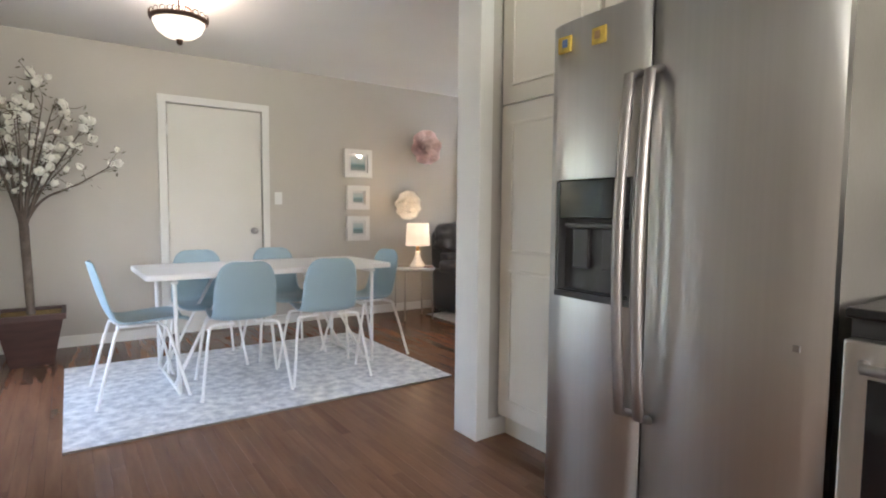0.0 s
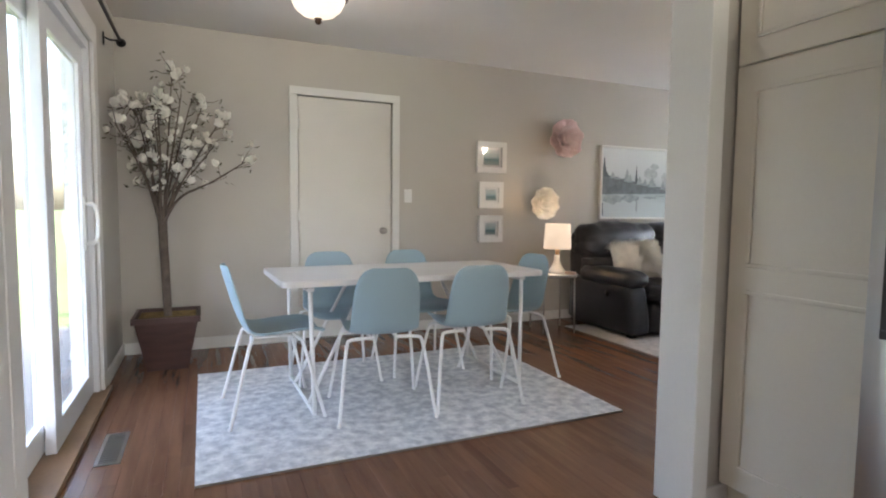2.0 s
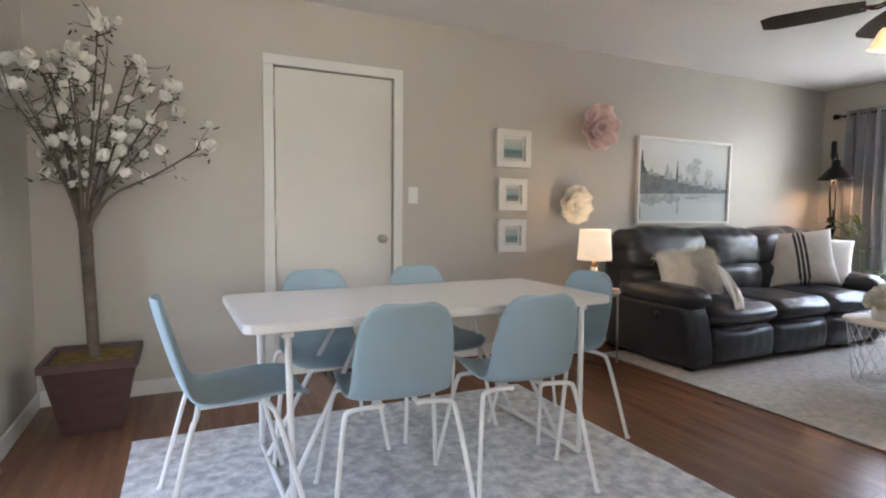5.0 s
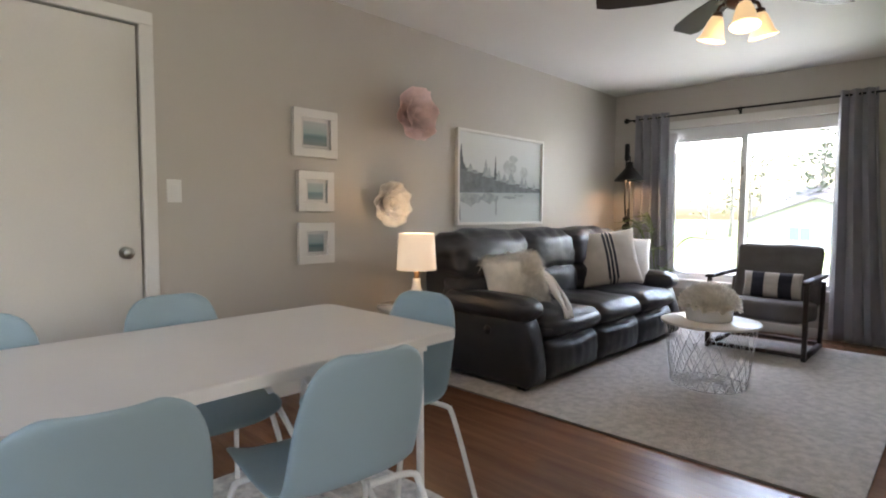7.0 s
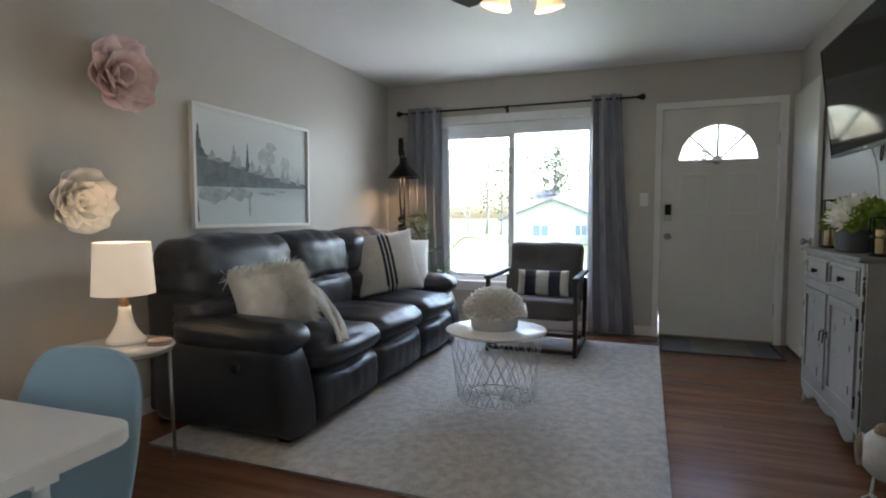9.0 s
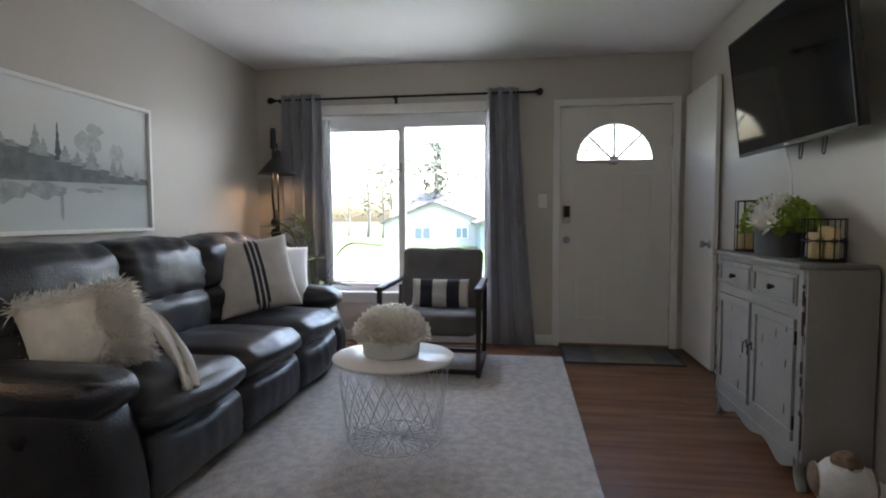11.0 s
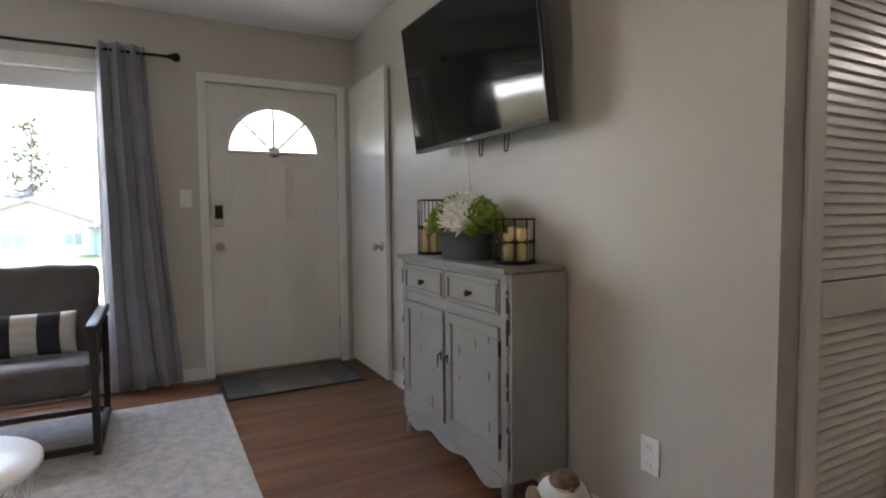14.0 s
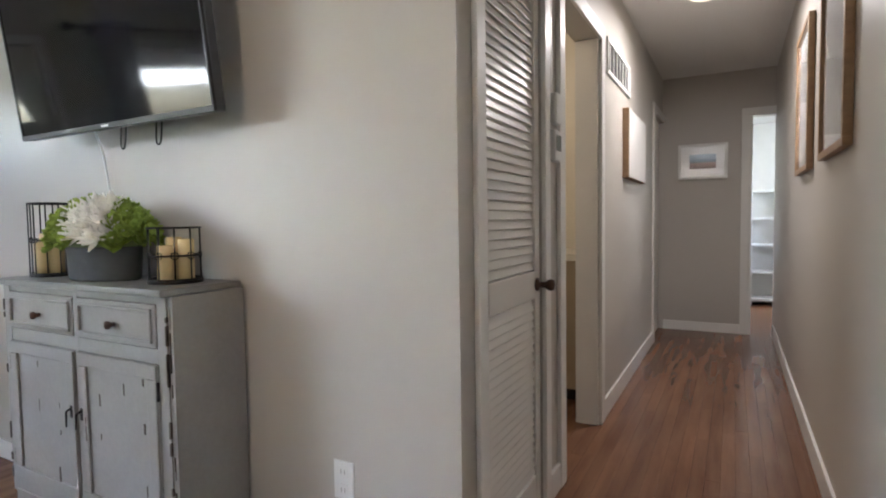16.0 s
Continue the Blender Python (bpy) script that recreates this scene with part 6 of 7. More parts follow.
def floor_lamp():
    l = thing("floor_lamp", pose(6.82, 3.46, 0.0), "black pulley floor lamp with lit cone shade", "lamp")
    bm = bmesh.new()
    lathe(bm, [(0.0, 0), (0.13, 0), (0.13, 0.015), (0.02, 0.025), (0.012, 0.03)], sides=28)
    part("base", bm, BLACKM, l, smooth=True)
    bm = bmesh.new()
    tube(bm, [(0, 0, 0.025), (0, 0.01, 1.18)], 0.011, 8)
    part("pole", bm, BLACKM, l)
    bm = bmesh.new()
    tube(bm, [(0, 0.03, 1.05), (-0.02, 0.04, 1.3), (-0.03, 0.02, 1.86)], 0.010, 8)
    tube(bm, [(0.0, -0.005, 0.92), (0.0, 0.0, 1.75)], 0.007, 6)
    part("arm", bm, BLACKM, l)
    for z, r in ((0.98, 0.045), (1.07, 0.04), (0.72, 0.03)):
        bm = bmesh.new()
        lathe(bm, [(0.0, -0.02), (r * 0.6, -0.02), (r, -0.012), (r * 0.8, 0), (r, 0.012), (r * 0.6, 0.02), (0, 0.02)], sides=16)
        bm.transform(Matrix.Translation((0.0, 0.025, z)) @ Matrix.Rotation(math.pi / 2, 4, "Y"))
        part("pulley", bm, BLACKM, l, smooth=True)
    bm = bmesh.new()
    puff(bm, -0.05, -0.005, 0.0, 0.045, 1.70, 1.88, 0.015, 0, 3, 4)
    part("counterweight", bm, BLACKM, l)
    bm = bmesh.new()
    lathe(bm, [(0.162, 1.48), (0.156, 1.49), (0.10, 1.555), (0.052, 1.61), (0.036, 1.625), (0.03, 1.68), (0.0, 1.685)], (-0.045, -0.02, 0), 28)
    bm.faces.ensure_lookup_table()
    bmesh.ops.delete(bm, geom=[fc for fc in bm.faces if len(fc.verts) > 4], context="FACES_ONLY")
    part("shade", bm, BLACKM, l, "black metal cone shade", smooth=True, solid=0.003)
    bm = bmesh.new()
    lathe(bm, [(0.0, 1.625), (0.02, 1.605), (0.03, 1.565), (0.03, 1.535), (0.015, 1.515), (0, 1.512)], (-0.045, -0.02, 0), 14)
    part("bulb", bm, BULB, l, smooth=True)


def palm():
    rnd = random.Random(11)
    p = thing("potted_palm", pose(6.76, 3.12, 0), "green potted palm behind the sofa", "plant")
    bm = bmesh.new()
    lathe(bm, [(0.0, 0), (0.10, 0), (0.13, 0.26), (0.14, 0.28), (0.12, 0.28), (0.11, 0.24), (0, 0.24)], sides=24)
    part("pot", bm, CERAMIC, p, smooth=True)
    for k, (a, reach, top) in enumerate(((2.0, 0.10, 1.10), (1.3, 0.20, 1.12), (2.7, 0.16, 1.06), (1.7, 0.28, 1.0), (-1.45, 0.42, 0.90), (0.9, 0.16, 0.96), (-2.4, 0.2, 0.60), (3.6, 0.2, 0.80), (2.3, 0.3, 0.9), (-1.0, 0.2, 0.55), (1.5, 0.34, 1.06))):
        bm = bmesh.new()
        pts = smooth_pts([(0, 0, 0.24), (0.15 * reach * math.cos(a), 0.15 * reach * math.sin(a), 0.6 * top), (0.6 * reach * math.cos(a), 0.6 * reach * math.sin(a), top), (1.15 * reach * math.cos(a), 1.15 * reach * math.sin(a), top - 0.02)], 3)
        tube(bm, pts, 0.004, 5, r_end=0.001)
        n = len(pts)
        for i in range(int(n * 0.55), n):
            d = (pts[min(i + 1, n - 1)] - pts[i - 1]).normalized()
            for s in (1, -1):
                side = d.cross(Vector((0, 0, 1))).normalized() * s
                q = (side * 0.7 + d * 0.8 + Vector((0, 0, 0.15))).normalized()
                mm = Matrix.Translation(pts[i]) @ q.to_track_quat("Y", "Z").to_matrix().to_4x4()
                leaf_card(bm, mm, rnd.uniform(0.07, 0.12), 0.015, -0.15, 2)
        part("frond", bm, LEAF, p)


coffee_table()
flower_bowl(pose(4.965, 2.015, 0.433), CERAMIC, "white ceramic bowl of full white hydrangeas", 0.148, 0.148, 0.10, 12, (0.155, 0.155, 0.13), 150, 3, ((PETALW, "bloom_cluster"),))
armchair()
floor_lamp()
palm()
lamp_light("floor_lamp_light", "SPOT", (6.775, 3.44, 1.50), 0.55, (1.0, 0.60, 0.30), 0.02, (6.775, 3.44, 0.5), spot=150)


# ---- entry: cabinet, television, mat, bird ----
def sideboard():
    c = thing("sideboard", pose(5.12, 0.016, 0), "distressed grey wooden sideboard with two drawers and doors", "cabinet")
    w, d, h = 0.467, 0.255, 0.924
    bm = bmesh.new()
    box(bm, -w - 0.015, w + 0.015, 0, d + 0.03, h - 0.022, h, 0.006)
    part("top", bm, CABTOP, c, "worn dark grey top")
    for s in (-1, 1):
        bm = bmesh.new()
        box(bm, s * w - 0.022, s * w + 0.002, 0.0, d, 0.13, h - 0.022)
        for y0, y1, z0, z1 in ((0.0, 0.04, 0.13, h - 0.022), (d - 0.045, d, 0.13, h - 0.022), (0.04, d - 0.045, 0.13, 0.19), (0.04, d - 0.045, h - 0.08, h - 0.022)):
            xa, xb = sorted((s * (w + 0.002), s * (w + 0.010)))
            box(bm, xa, xb, y0, y1, z0, z1, 0.003)
        part("side_panel", bm, CABGREY, c)
        # shaped legs
        for y in (0.03, d - 0.02):
            bm = bmesh.new()
            tube(bm, smooth_pts([(s * (w - 0.02), y, 0.2), (s * (w - 0.025), y, 0.13), (s * (w - 0.045), y, 0.06), (s * (w - 0.01), y, 0.0)], 2), 0.028, 6, r_end=0.018)
            part("leg", bm, CABGREY, c)
    boxes("back", [(-w + 0.022, w - 0.022, 0.0, 0.012, 0.13, h - 0.022)], CABGREY, c)
    boxes("bottom", [(-w + 0.022, w - 0.022, 0.012, d - 0.02, 0.13, 0.15)], CABGREY, c)
    boxes("face_frame", [(-w + 0.0, -w + 0.045, d - 0.018, d + 0.004, 0.13, h - 0.022), (w - 0.045, w, d - 0.018, d + 0.004, 0.13, h - 0.022), (-0.012, 0.012, d - 0.018, d + 0.004, 0.19, h - 0.022),
                         (-w + 0.045, w - 0.045, d - 0.018, d + 0.003, 0.70, 0.745), (-w + 0.045, w - 0.045, d - 0.018, d + 0.003, h - 0.045, h - 0.022), (-w + 0.045, w - 0.045, d - 0.018, d + 0.003, 0.13, 0.19)], CABGREY, c, bevel=0.002)
    # scalloped apron
    bm = bmesh.new()
    n = 48
    for k in range(n):
        x0, x1 = -w + 0.03 + (2 * w - 0.06) * k / n, -w + 0.03 + (2 * w - 0.06) * (k + 1) / n
        def edge(x):
            u = abs(x) / w
            return 0.075 - 0.03 * math.cos(u * 9.4) * (0.4 + 0.6 * u) + 0.02 * (1 - u)
        vs = [bm.verts.new(p) for p in ((x0, d, edge(x0)), (x1, d, edge(x1)), (x1, d, 0.14), (x0, d, 0.14))]
        bm.faces.new(vs)
    bmesh.ops.remove_doubles(bm, verts=bm.verts, dist=0.0004)
    part("apron", bm, CABGREY, c, "scalloped lower apron", solid=0.016)
    for s in (-1, 1):
        xa, xb = sorted((s * 0.014, s * (w - 0.047)))
        bm = bmesh.new()
        box(bm, xa, xb, d - 0.012, d + 0.008, 0.748, h - 0.048, 0.003)
        for q in ((xa + 0.012, xb - 0.012, 0.76, 0.772), (xa + 0.012, xb - 0.012, h - 0.072, h - 0.06), (xa + 0.012, xa + 0.024, 0.772, h - 0.072), (xb - 0.024, xb - 0.012, 0.772, h - 0.072)):
            box(bm, q[0], q[1], d + 0.008, d + 0.017, q[2], q[3], 0.004)
        dr = part("drawer", bm, CABGREY, c)
        bm = bmesh.new()
        lathe(bm, [(0.008, 0), (0.008, 0.01), (0.014, 0.018), (0.012, 0.026), (0, 0.029)], sides=12)
        bm.transform(Matrix.Translation(((xa + xb) / 2, d + 0.008, 0.805)) @ Matrix.Rotation(-math.pi / 2, 4, "X"))
        part("knob", bm, BRONZE, dr)
        bm = bmesh.new()
        box(bm, xa, xb, d - 0.012, d + 0.006, 0.192, 0.698, 0.003)
        do = part("door", bm, CABGREY, c, "framed grey cabinet door")
        bm = bmesh.new()
        for q in ((xa, xb, 0.192, 0.235), (xa, xb, 0.655, 0.698), (xa, xa + 0.045, 0.235, 0.655), (xb - 0.045, xb, 0.235, 0.655)):
            box(bm, q[0], q[1], d + 0.006, d + 0.015, q[2], q[3], 0.004)
        part("door_frame", bm, CABGREY, do)
        bm = bmesh.new()
        box(bm, s * 0.03 - 0.006, s * 0.03 + 0.006, d + 0.014, d + 0.018, 0.475, 0.515, 0.0015)
        tube(bm, [(s * 0.03, d + 0.018, 0.505), (s * 0.03, d + 0.032, 0.50), (s * 0.028, d + 0.034, 0.45)], 0.0045, 6, r_end=0.003)
        part("pull", bm, BLACKM, do)
        for z in (0.27, 0.62):
            boxes("hinge", [(s * (w - 0.047) - 0.004, s * (w - 0.047) + 0.004, d + 0.004, d + 0.013, z - 0.028, z + 0.028)], BLACKM, c)
    # chipped paint along the edges
    rnd = random.Random(9)
    bm = bmesh.new()
    def chip(x, y, z, sx, sy, sz):
        box(bm, x - sx, x + sx, y - sy, y + sy, z - sz, z + sz, min(sx, sy, sz) * 0.5, seg=1)
    for _ in range(20):
        s = rnd.choice((-1, 1))
        chip(s * (w - 0.002), d + 0.003, rnd.uniform(0.16, 0.86), 0.0045, 0.0045, rnd.uniform(0.008, 0.038))
    for _ in range(16):
        s = rnd.choice((-1, 1))
        chip(s * rnd.choice((0.05, 0.12, 0.25, 0.36, 0.40)), d + rnd.choice((0.006, 0.0145)), rnd.uniform(0.25, 0.66), rnd.uniform(0.0015, 0.004), 0.0012, rnd.uniform(0.008, 0.03))
    for _ in range(60):
        y = rnd.choice((rnd.uniform(0.006, 0.04), rnd.uniform(d - 0.045, d - 0.004), rnd.uniform(d - 0.012, d)))
        chip(-(w + 0.0105), y, rnd.uniform(0.16, 0.87), 0.0012, rnd.uniform(0.002, 0.009), rnd.uniform(0.008, 0.042))
    for _ in range(14):
        chip(-(w + 0.0030), rnd.uniform(0.06, d - 0.06), rnd.uniform(0.25, 0.80), 0.0012, rnd.uniform(0.004, 0.010), rnd.uniform(0.014, 0.036))
    tagged(part("worn_paint", bm, WORN, c, "bare wood showing through chipped paint"), kind="stuff")


def lantern(m, r, h, candles, label):
    l = thing("candle_lantern", m, label, "lantern", "candle lanterns on the sideboard")
    bm = bmesh.new()
    lathe(bm, [(0.0, 0), (r + 0.004, 0), (r + 0.004, 0.008), (0.0, 0.008)], sides=24)
    part("base", bm, BLACKM, l)
    for z in (0.012, h * 0.5, h):
        bm = bmesh.new()
        tube(bm, [(r * math.cos(6.2832 * k / 28), r * math.sin(6.2832 * k / 28), z) for k in range(28)], 0.0035, 5, closed=True)
        part("ring", bm, BLACKM, l)
    for k in range(10):
        a = 6.2832 * k / 10
        bm = bmesh.new()
        tube(bm, [(r * math.cos(a), r * math.sin(a), 0.006), (r * math.cos(a), r * math.sin(a), h)], 0.0025, 5)
        part("bar", bm, BLACKM, l)
        bm = bmesh.new()
        tube(bm, [(r * math.cos(a + 0.31 * math.cos(6.283 * i / 8) * 0.5), r * math.sin(a + 0.31 * math.cos(6.283 * i / 8) * 0.5), h * 0.5 + 0.011 * math.sin(6.283 * i / 8)) for i in range(8)], 0.002, 4, closed=True)
        part("loop", bm, BLACKM, l)
    for x, y, hh in candles:
        bm = bmesh.new()
        lathe(bm, [(0.0, 0.008), (0.024, 0.008), (0.0245, hh - 0.004), (0.02, hh), (0.012, hh - 0.004), (0, hh - 0.005)], (x, y, 0), 16)
        part("candle", bm, WAX, l, "ivory pillar candle", smooth=True)


def television():
    t = thing("television", pose(5.126, 0.145, 1.443, -7, 0, 0), "large black flat television tilted on wall mount", "television")
    bm = bmesh.new()
    box(bm, -0.549, 0.549, -0.045, -0.008, 0, 0.635, 0.006)
    box(bm, -0.40, 0.40, -0.075, -0.045, 0.06, 0.45, 0.01)
    part("body", bm, DARKPL, t)
    boxes("bezel", [(-0.549, 0.549, -0.008, 0.002, 0.0, 0.018), (-0.549, 0.549, -0.008, 0.002, 0.627, 0.635), (-0.549, -0.541, -0.008, 0.002, 0.018, 0.627), (0.541, 0.549, -0.008, 0.002, 0.018, 0.627)], BLACKM, t)
    boxes("screen", [(-0.541, 0.541, -0.008, -0.001, 0.018, 0.627)], TVGLASS, t, "dark glossy screen")
    boxes("logo", [(-0.02, 0.02, 0.002, 0.003, 0.005, 0.012)], STEELH, t)
    mt = thing("wall_mount", pose(5.126, 0.0, 1.443), "black television wall mount with hanging straps", "wall mount")
    boxes("plate", [(-0.3, 0.3, 0.001, 0.02, 0.2, 0.4)], BLACKM, mt)
    for x in (-0.18, 0.02):
        boxes("rail", [(x - 0.015, x + 0.015, 0.021, 0.065, 0.06, 0.5)], BLACKM, mt)
        bm = bmesh.new()
        tube(bm, smooth_pts([(x - 0.014, 0.07, 0.02), (x - 0.014, 0.075, -0.05), (x, 0.075, -0.065), (x + 0.014, 0.075, -0.05), (x + 0.014, 0.07, 0.02)], 1), 0.003, 5)
        part("strap", bm, BLACKM, mt)
    cab = thing("power_cable", Matrix.Identity(4), "thin white cable hanging below the television", "cable")
    bm = bmesh.new()
    tube(bm, smooth_pts([(5.36, 0.05, 1.47), (5.36, 0.02, 1.38), (5.34, 0.012, 1.2), (5.30, 0.010, 1.05), (5.29, 0.009, 0.95)], 3), 0.004, 6)
    part("cord", bm, PLASTW, cab)


def door_mat():
    d = thing("door_mat", Matrix.Identity(4), "striped grey and charcoal door mat at the entry", "door mat")
    boxes("border", [(6.52, 7.085, 0.155, 0.175, 0.001, 0.012), (6.52, 7.085, 1.025, 1.045, 0.001, 0.012), (6.52, 6.54, 0.175, 1.025, 0.001, 0.012), (7.065, 7.085, 0.175, 1.025, 0.001, 0.012)], MATD, d)
    blue_grey = material("mat_blue_grey", (0.12, 0.125, 0.14), 0.95, var=0.2, fine=250, bump=0.5)
    for y0, y1 in ((0.175, 0.36), (0.80, 1.025)):
        boxes("stripe", [(6.54, 7.065, y0, y1, 0.001, 0.0105)], blue_grey, d)
    boxes("centre", [(6.54, 7.065, 0.36, 0.80, 0.001, 0.010)], MATG, d)


def bird():
    bm = bmesh.new()
    def blob(c, r, seg=16):
        out = bmesh.ops.create_uvsphere(bm, u_segments=seg, v_segments=seg // 2 + 2, radius=1.0)["verts"]
        bmesh.ops.transform(bm, matrix=Matrix.Translation(c) @ Matrix.Diagonal((*r, 1)), verts=out)
    blob((0, 0, 0.17), (0.092, 0.10, 0.105), 22)
    blob((0.0, 0.02, 0.262), (0.048, 0.048, 0.042))
    blob((0.0, 0.065, 0.262), (0.009, 0.02, 0.009), 8)
    blob((0.0, -0.10, 0.19), (0.03, 0.06, 0.045), 12)
    for s in (-1, 1):
        blob((s * 0.082, -0.02, 0.18), (0.02, 0.07, 0.055), 12)
        tube(bm, [(s * 0.04, 0.01, 0.08), (s * 0.045, 0.02, 0.008)], 0.005, 6)
        for a in (-0.6, 0, 0.6):
            tube(bm, [(s * 0.045, 0.02, 0.008), (s * 0.045 + 0.055 * math.sin(a), 0.02 + 0.055 * math.cos(a), 0.004)], 0.004, 5)
    for v in bm.verts:
        v.co += v.co.normalized() * 0.004 * noise.noise(v.co * 40)
    m = material("painted_white_bird", (0.62, 0.6, 0.56), 0.7, var=0.15, scale=14, fine=90, bump=0.4)
    brown = material("carved_brown_bird", (0.22, 0.14, 0.08), 0.8, var=0.4, scale=40, bump=0.5)
    ob = part("bird_figurine", bm, m, smooth=True)
    ob.data.materials.append(brown)
    for f in ob.data.polygons:
        c = f.center
        if c.z > 0.262 or abs(c.x) > 0.083 or c.y < -0.085:
            f.material_index = 1
    ob.matrix_world = pose(4.37, 0.26, 0.0, 0, 0, 75)
    tagged(ob, "white and brown carved bird figurine on the floor", "figurine")


sideboard()
lantern(pose(5.475, 0.165, 0.924), 0.065, 0.27, ((-0.022, -0.01, 0.11), (0.024, 0.0, 0.16), (0.0, 0.03, 0.13)), "tall black wire lantern with ivory candles")
lantern(pose(4.80, 0.135, 0.924), 0.078, 0.175, ((-0.035, -0.015, 0.14), (0.032, -0.02, 0.145), (0.0, 0.035, 0.12)), "wide black wire lantern with ivory candles")
flower_bowl(pose(5.15, 0.155, 0.924), GALV, "galvanised tub of lime hydrangeas and white dahlias", 0.165, 0.095, 0.135, 20, (0.195, 0.12, 0.135), 80, 8, ((HYDR, "green_bloom_cluster"), (PETALW, "white_bloom_cluster")))
television()
door_mat()
bird()


# ---- hallway ----
def hallway():
    PHOTO = print_material("small_photo", [(0.0, (0.12, 0.1, 0.08)), (0.45, (0.3, 0.22, 0.2)), (0.55, (0.12, 0.16, 0.18)), (1.0, (0.3, 0.38, 0.45))])
    picture(pose(3.49, HALL_END, 1.64, 0, 0, 180), 0.43, 0.335, 0.03, WHITE, "wide white frame with small colour photograph", PHOTO, 0.025, 0.07)
    for y, w in ((-1.17, 0.58), (-2.14, 0.56)):
        picture(pose(HALL_W, y, 1.70, 0, 0, 90), w, 0.74, 0.028, OAKFRAME, "light oak frame on the hallway wall", PAPER, 0.03, 0.0)
    c = thing("canvas_picture", pose(HALL_E, -2.70, 1.585, 0, 0, -90), "pale canvas with tan edges on hallway wall", "canvas")
    boxes("canvas", [(-0.36, 0.36, -0.04, -0.001, -0.22, 0.22)], OAKFRAME, c, bevel=0.004)
    boxes("print", [(-0.355, 0.355, -0.043, -0.04, -0.215, 0.215)], PAPER, c)
    g = thing("return_air_grille", pose(HALL_E, -2.22, 2.01, 0, 0, -90), "white return air grille high on hallway wall", "vent")
    boxes("frame", [(-0.37, 0.37, -0.012, -0.001, 0.075, 0.1), (-0.37, 0.37, -0.012, -0.001, -0.1, -0.075), (-0.37, -0.345, -0.012, -0.001, -0.075, 0.075), (0.345, 0.37, -0.012, -0.001, -0.075, 0.075)], WHITE, g, bevel=0.002)
    # black sheet stands in for the dark of the duct behind
    boxes("backing", [(-0.345, 0.345, -0.003, -0.001, -0.075, 0.075)], BLACKM, g)
    for k in range(7):
        x = -0.3 + 0.1 * k
        boxes("slat", [(x - 0.007, x + 0.007, -0.010, -0.003, -0.075, 0.075)], WHITE, g)
    t = thing("thermostat", pose(HALL_E, -0.815, 1.40, 0, 0, -90), "white wall thermostat beside the closet door", "thermostat")
    boxes("body", [(-0.045, 0.045, -0.03, -0.001, -0.07, 0.05)], PLASTW, t, bevel=0.006)
    boxes("display", [(-0.03, 0.03, -0.032, -0.03, -0.03, 0.03)], material("grey_display", (0.25, 0.27, 0.26), 0.2, var=0), t)
    c2 = thing("door_chime", pose(HALL_E, -0.815, 1.53, 0, 0, -90), "small white chime box on the wall", "chime")
    boxes("body", [(-0.04, 0.04, -0.035, -0.001, -0.055, 0.06)], PLASTW, c2, bevel=0.006)
    # open door seen past the jamb, and bathroom fittings
    v = thing("vanity", pose(4.45, -2.2, 0), "tan wooden bathroom vanity", "cabinet")
    boxes("body", [(-0.4, 0.4, -0.38, 0.25, 0.08, 0.86)], material("tan_laminate", (0.42, 0.33, 0.22), 0.5, var=0.1), v)
    boxes("countertop", [(-0.42, 0.42, -0.39, 0.27, 0.86, 0.90)], CREAMCAB, v)
    boxes("toe_kick", [(-0.4, 0.4, -0.38, 0.20, 0.0, 0.08)], BLACKM, v)
    # globe out of view, added for the warm light in the bathroom doorway
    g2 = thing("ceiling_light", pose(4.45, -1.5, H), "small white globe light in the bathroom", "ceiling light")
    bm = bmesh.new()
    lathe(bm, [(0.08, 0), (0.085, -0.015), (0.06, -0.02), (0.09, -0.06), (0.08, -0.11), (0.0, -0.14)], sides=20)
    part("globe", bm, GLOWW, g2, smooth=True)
    d7 = thing("door_7", Matrix.Identity(4), "closed white door at the end of the hallway", "door", kind="structure")
    boxes("slab", [(HALL_E + 0.03, HALL_E + 0.065, -4.49, -3.855, 0.01, 2.03)], DOORW, d7)
    s = thing("shelf_unit", pose(2.90, -6.6, 0, 0, 0, 0), "tall white open shelf unit in the bedroom", "shelf")
    for x in (-0.32, 0.13):
        boxes("upright", [(x - 0.012, x + 0.012, -0.15, 0.15, 0.0, 1.45)], WHITEM, s)
    for k in range(5):
        z = 0.08 + 0.335 * k
        boxes("shelf", [(-0.308, 0.118, -0.15, 0.15, z - 0.012, z + 0.012)], WHITEM, s)
    boxes("back_panel", [(-0.308, 0.118, -0.155, -0.15, 0.0, 1.45)], PAPER, s)


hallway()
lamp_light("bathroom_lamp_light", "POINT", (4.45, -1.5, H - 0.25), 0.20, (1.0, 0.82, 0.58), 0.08)

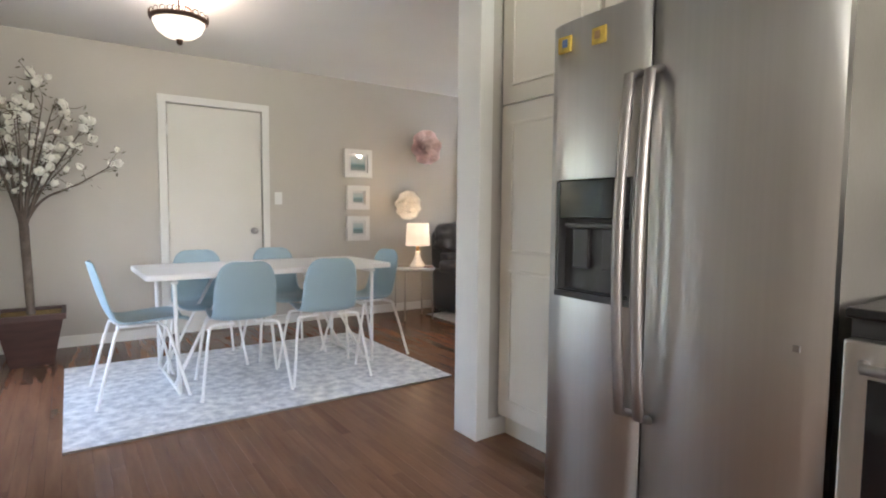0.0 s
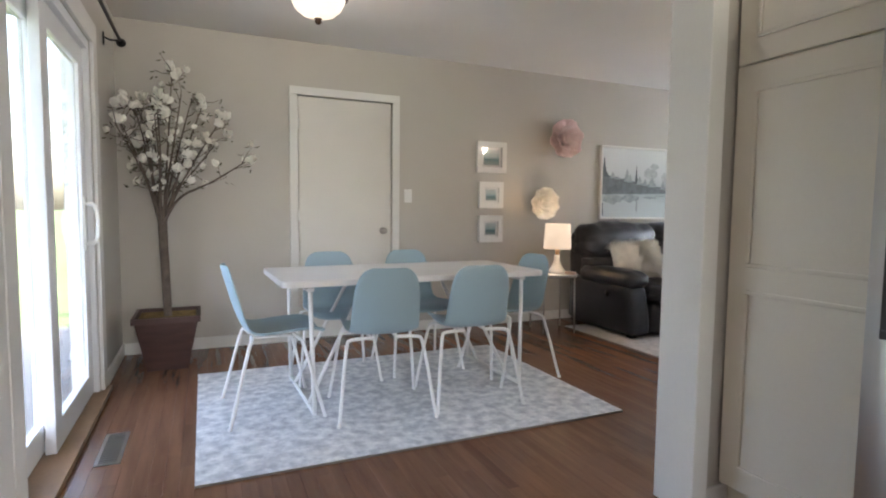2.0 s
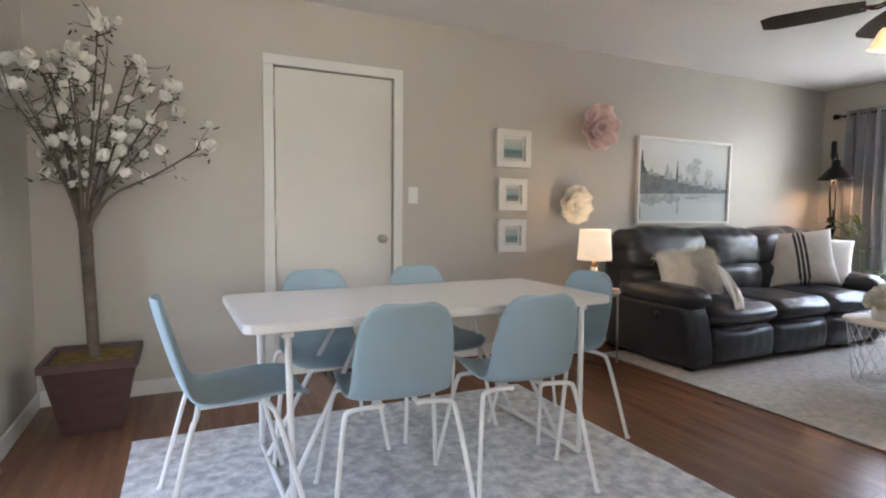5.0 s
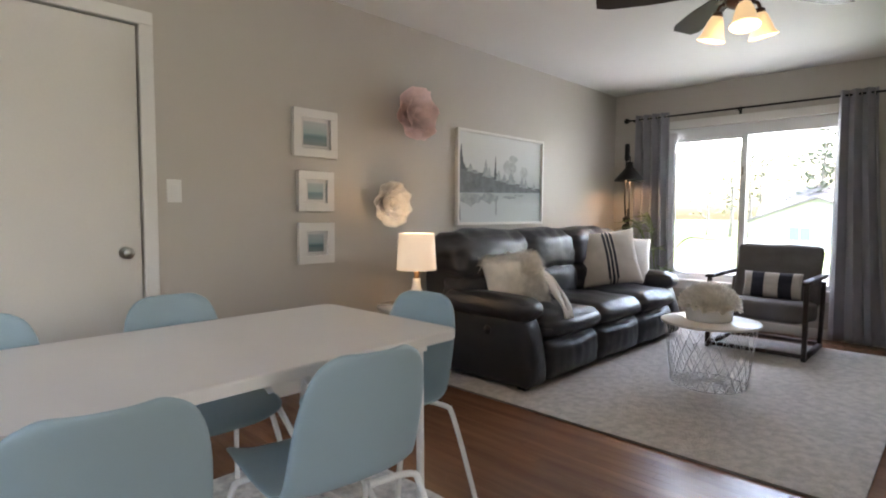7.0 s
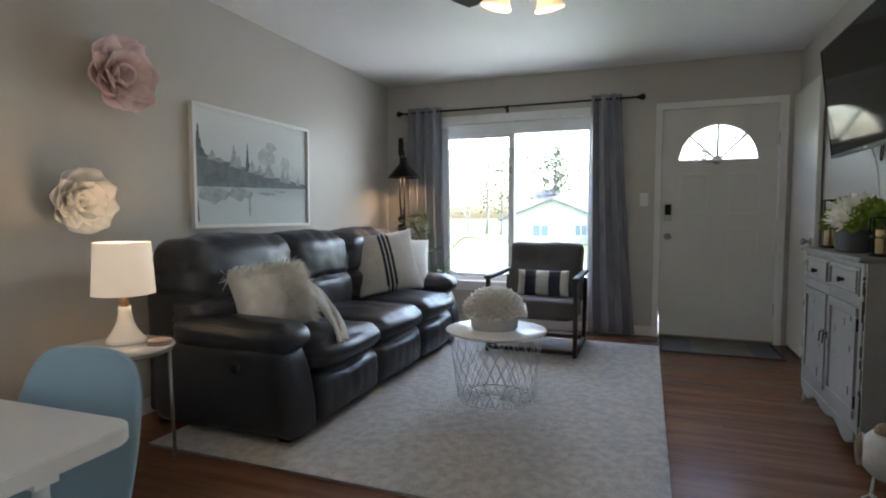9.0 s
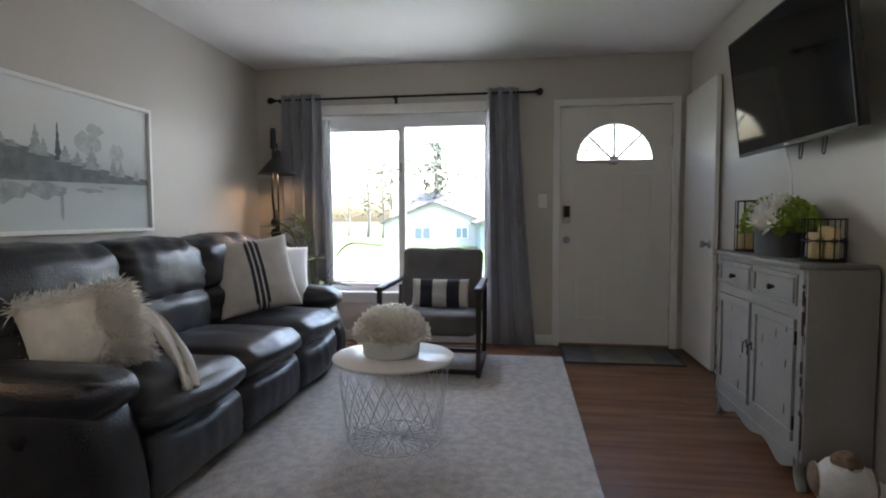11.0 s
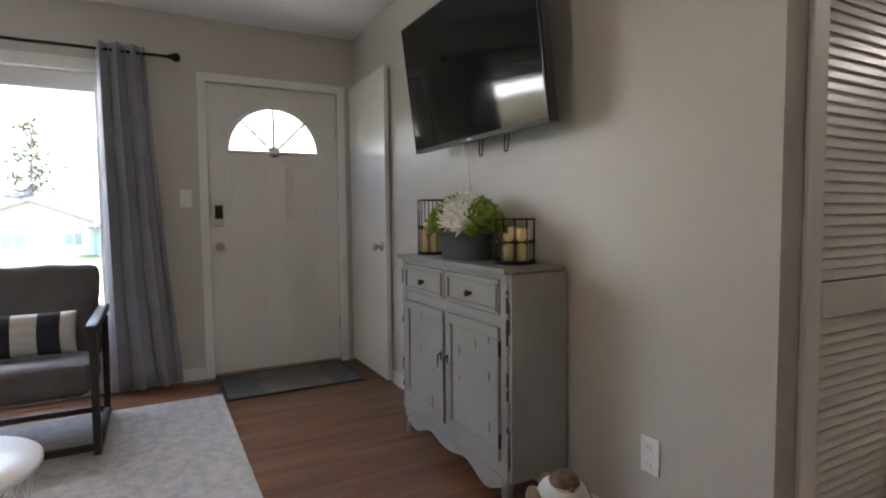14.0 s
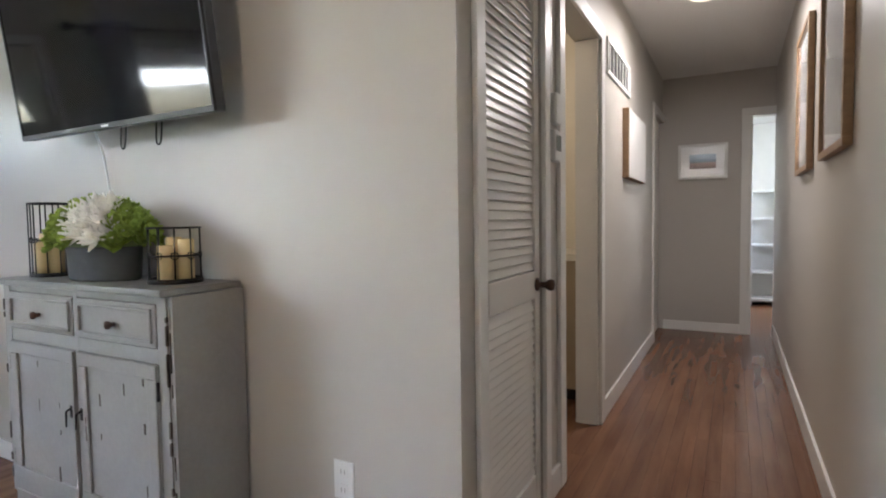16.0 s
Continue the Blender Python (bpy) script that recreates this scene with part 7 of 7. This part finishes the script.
# ---- oak strip floor ----
def floor_planks():
    rnd = random.Random(21)
    floor_ob = bpy.data.objects["floor"]
    zones = [(0.0, 2.002, KITCH_S, NORTH, 1), (2.002, 5.4054, -8.0, NORTH, 1), (5.4054, EAST, KITCH_S, NORTH, 1)]
    shapes = {}
    verts, faces = [], []
    w = 0.0572
    singles = 0

    def block(x0, x1, y0, y1):
        g, t, c = 0.0003, 0.0, 0.0005
        return [(x0 + g, y0 + g, -0.012), (x1 - g, y0 + g, -0.012), (x1 - g, y1 - g, -0.012), (x0 + g, y1 - g, -0.012),
                (x0 + g, y0 + g, t - c), (x1 - g, y0 + g, t - c), (x1 - g, y1 - g, t - c), (x0 + g, y1 - g, t - c),
                (x0 + g + c, y0 + g + c, t), (x1 - g - c, y0 + g + c, t), (x1 - g - c, y1 - g - c, t), (x0 + g + c, y1 - g - c, t)]
    quads = [(0, 1, 5, 4), (1, 2, 6, 5), (2, 3, 7, 6), (3, 0, 4, 7), (4, 5, 9, 8), (5, 6, 10, 9), (6, 7, 11, 10), (7, 4, 8, 11), (8, 9, 10, 11)]
    lengths = (0.5, 0.7, 0.9, 1.1)
    for xa, xb, ya, yb, _ in zones:
        x = xa
        while x < xb - 0.002:
            x1 = min(x + w, xb)
            y = ya - rnd.uniform(0, 0.8)
            while y < yb:
                L = rnd.choice(lengths)
                y0, y1 = max(y, ya), min(y + L, yb)
                whole = y >= ya and y + L <= yb and x1 - x > w - 1e-4
                near = 0.15 < x < 2.3 and -1.3 < y and y + L < 1.5
                if near and whole and singles < 300:
                    if L not in shapes:
                        me = bpy.data.meshes.new("plank")
                        me.from_pydata(block(0, w, 0, L), [], quads)
                        me.materials.append(OAK)
                        shapes[L] = me
                    o = new("plank", shapes[L])
                    o.parent, o.location = floor_ob, (x, y, 0)
                    singles += 1
                elif y1 - y0 > 0.01 and x1 - x > 0.003:
                    n = len(verts)
                    verts.extend(block(x, x1, y0, y1))
                    faces.extend(tuple(n + i for i in q) for q in quads)
                y += L
            x = x1
    me = bpy.data.meshes.new("floor_planks")
    me.from_pydata(verts, [], faces)
    me.materials.append(OAK)
    ob = new("floor_planks", me)
    ob.parent = floor_ob
    tagged(ob, "warm brown oak strips", kind="stuff")


floor_planks()
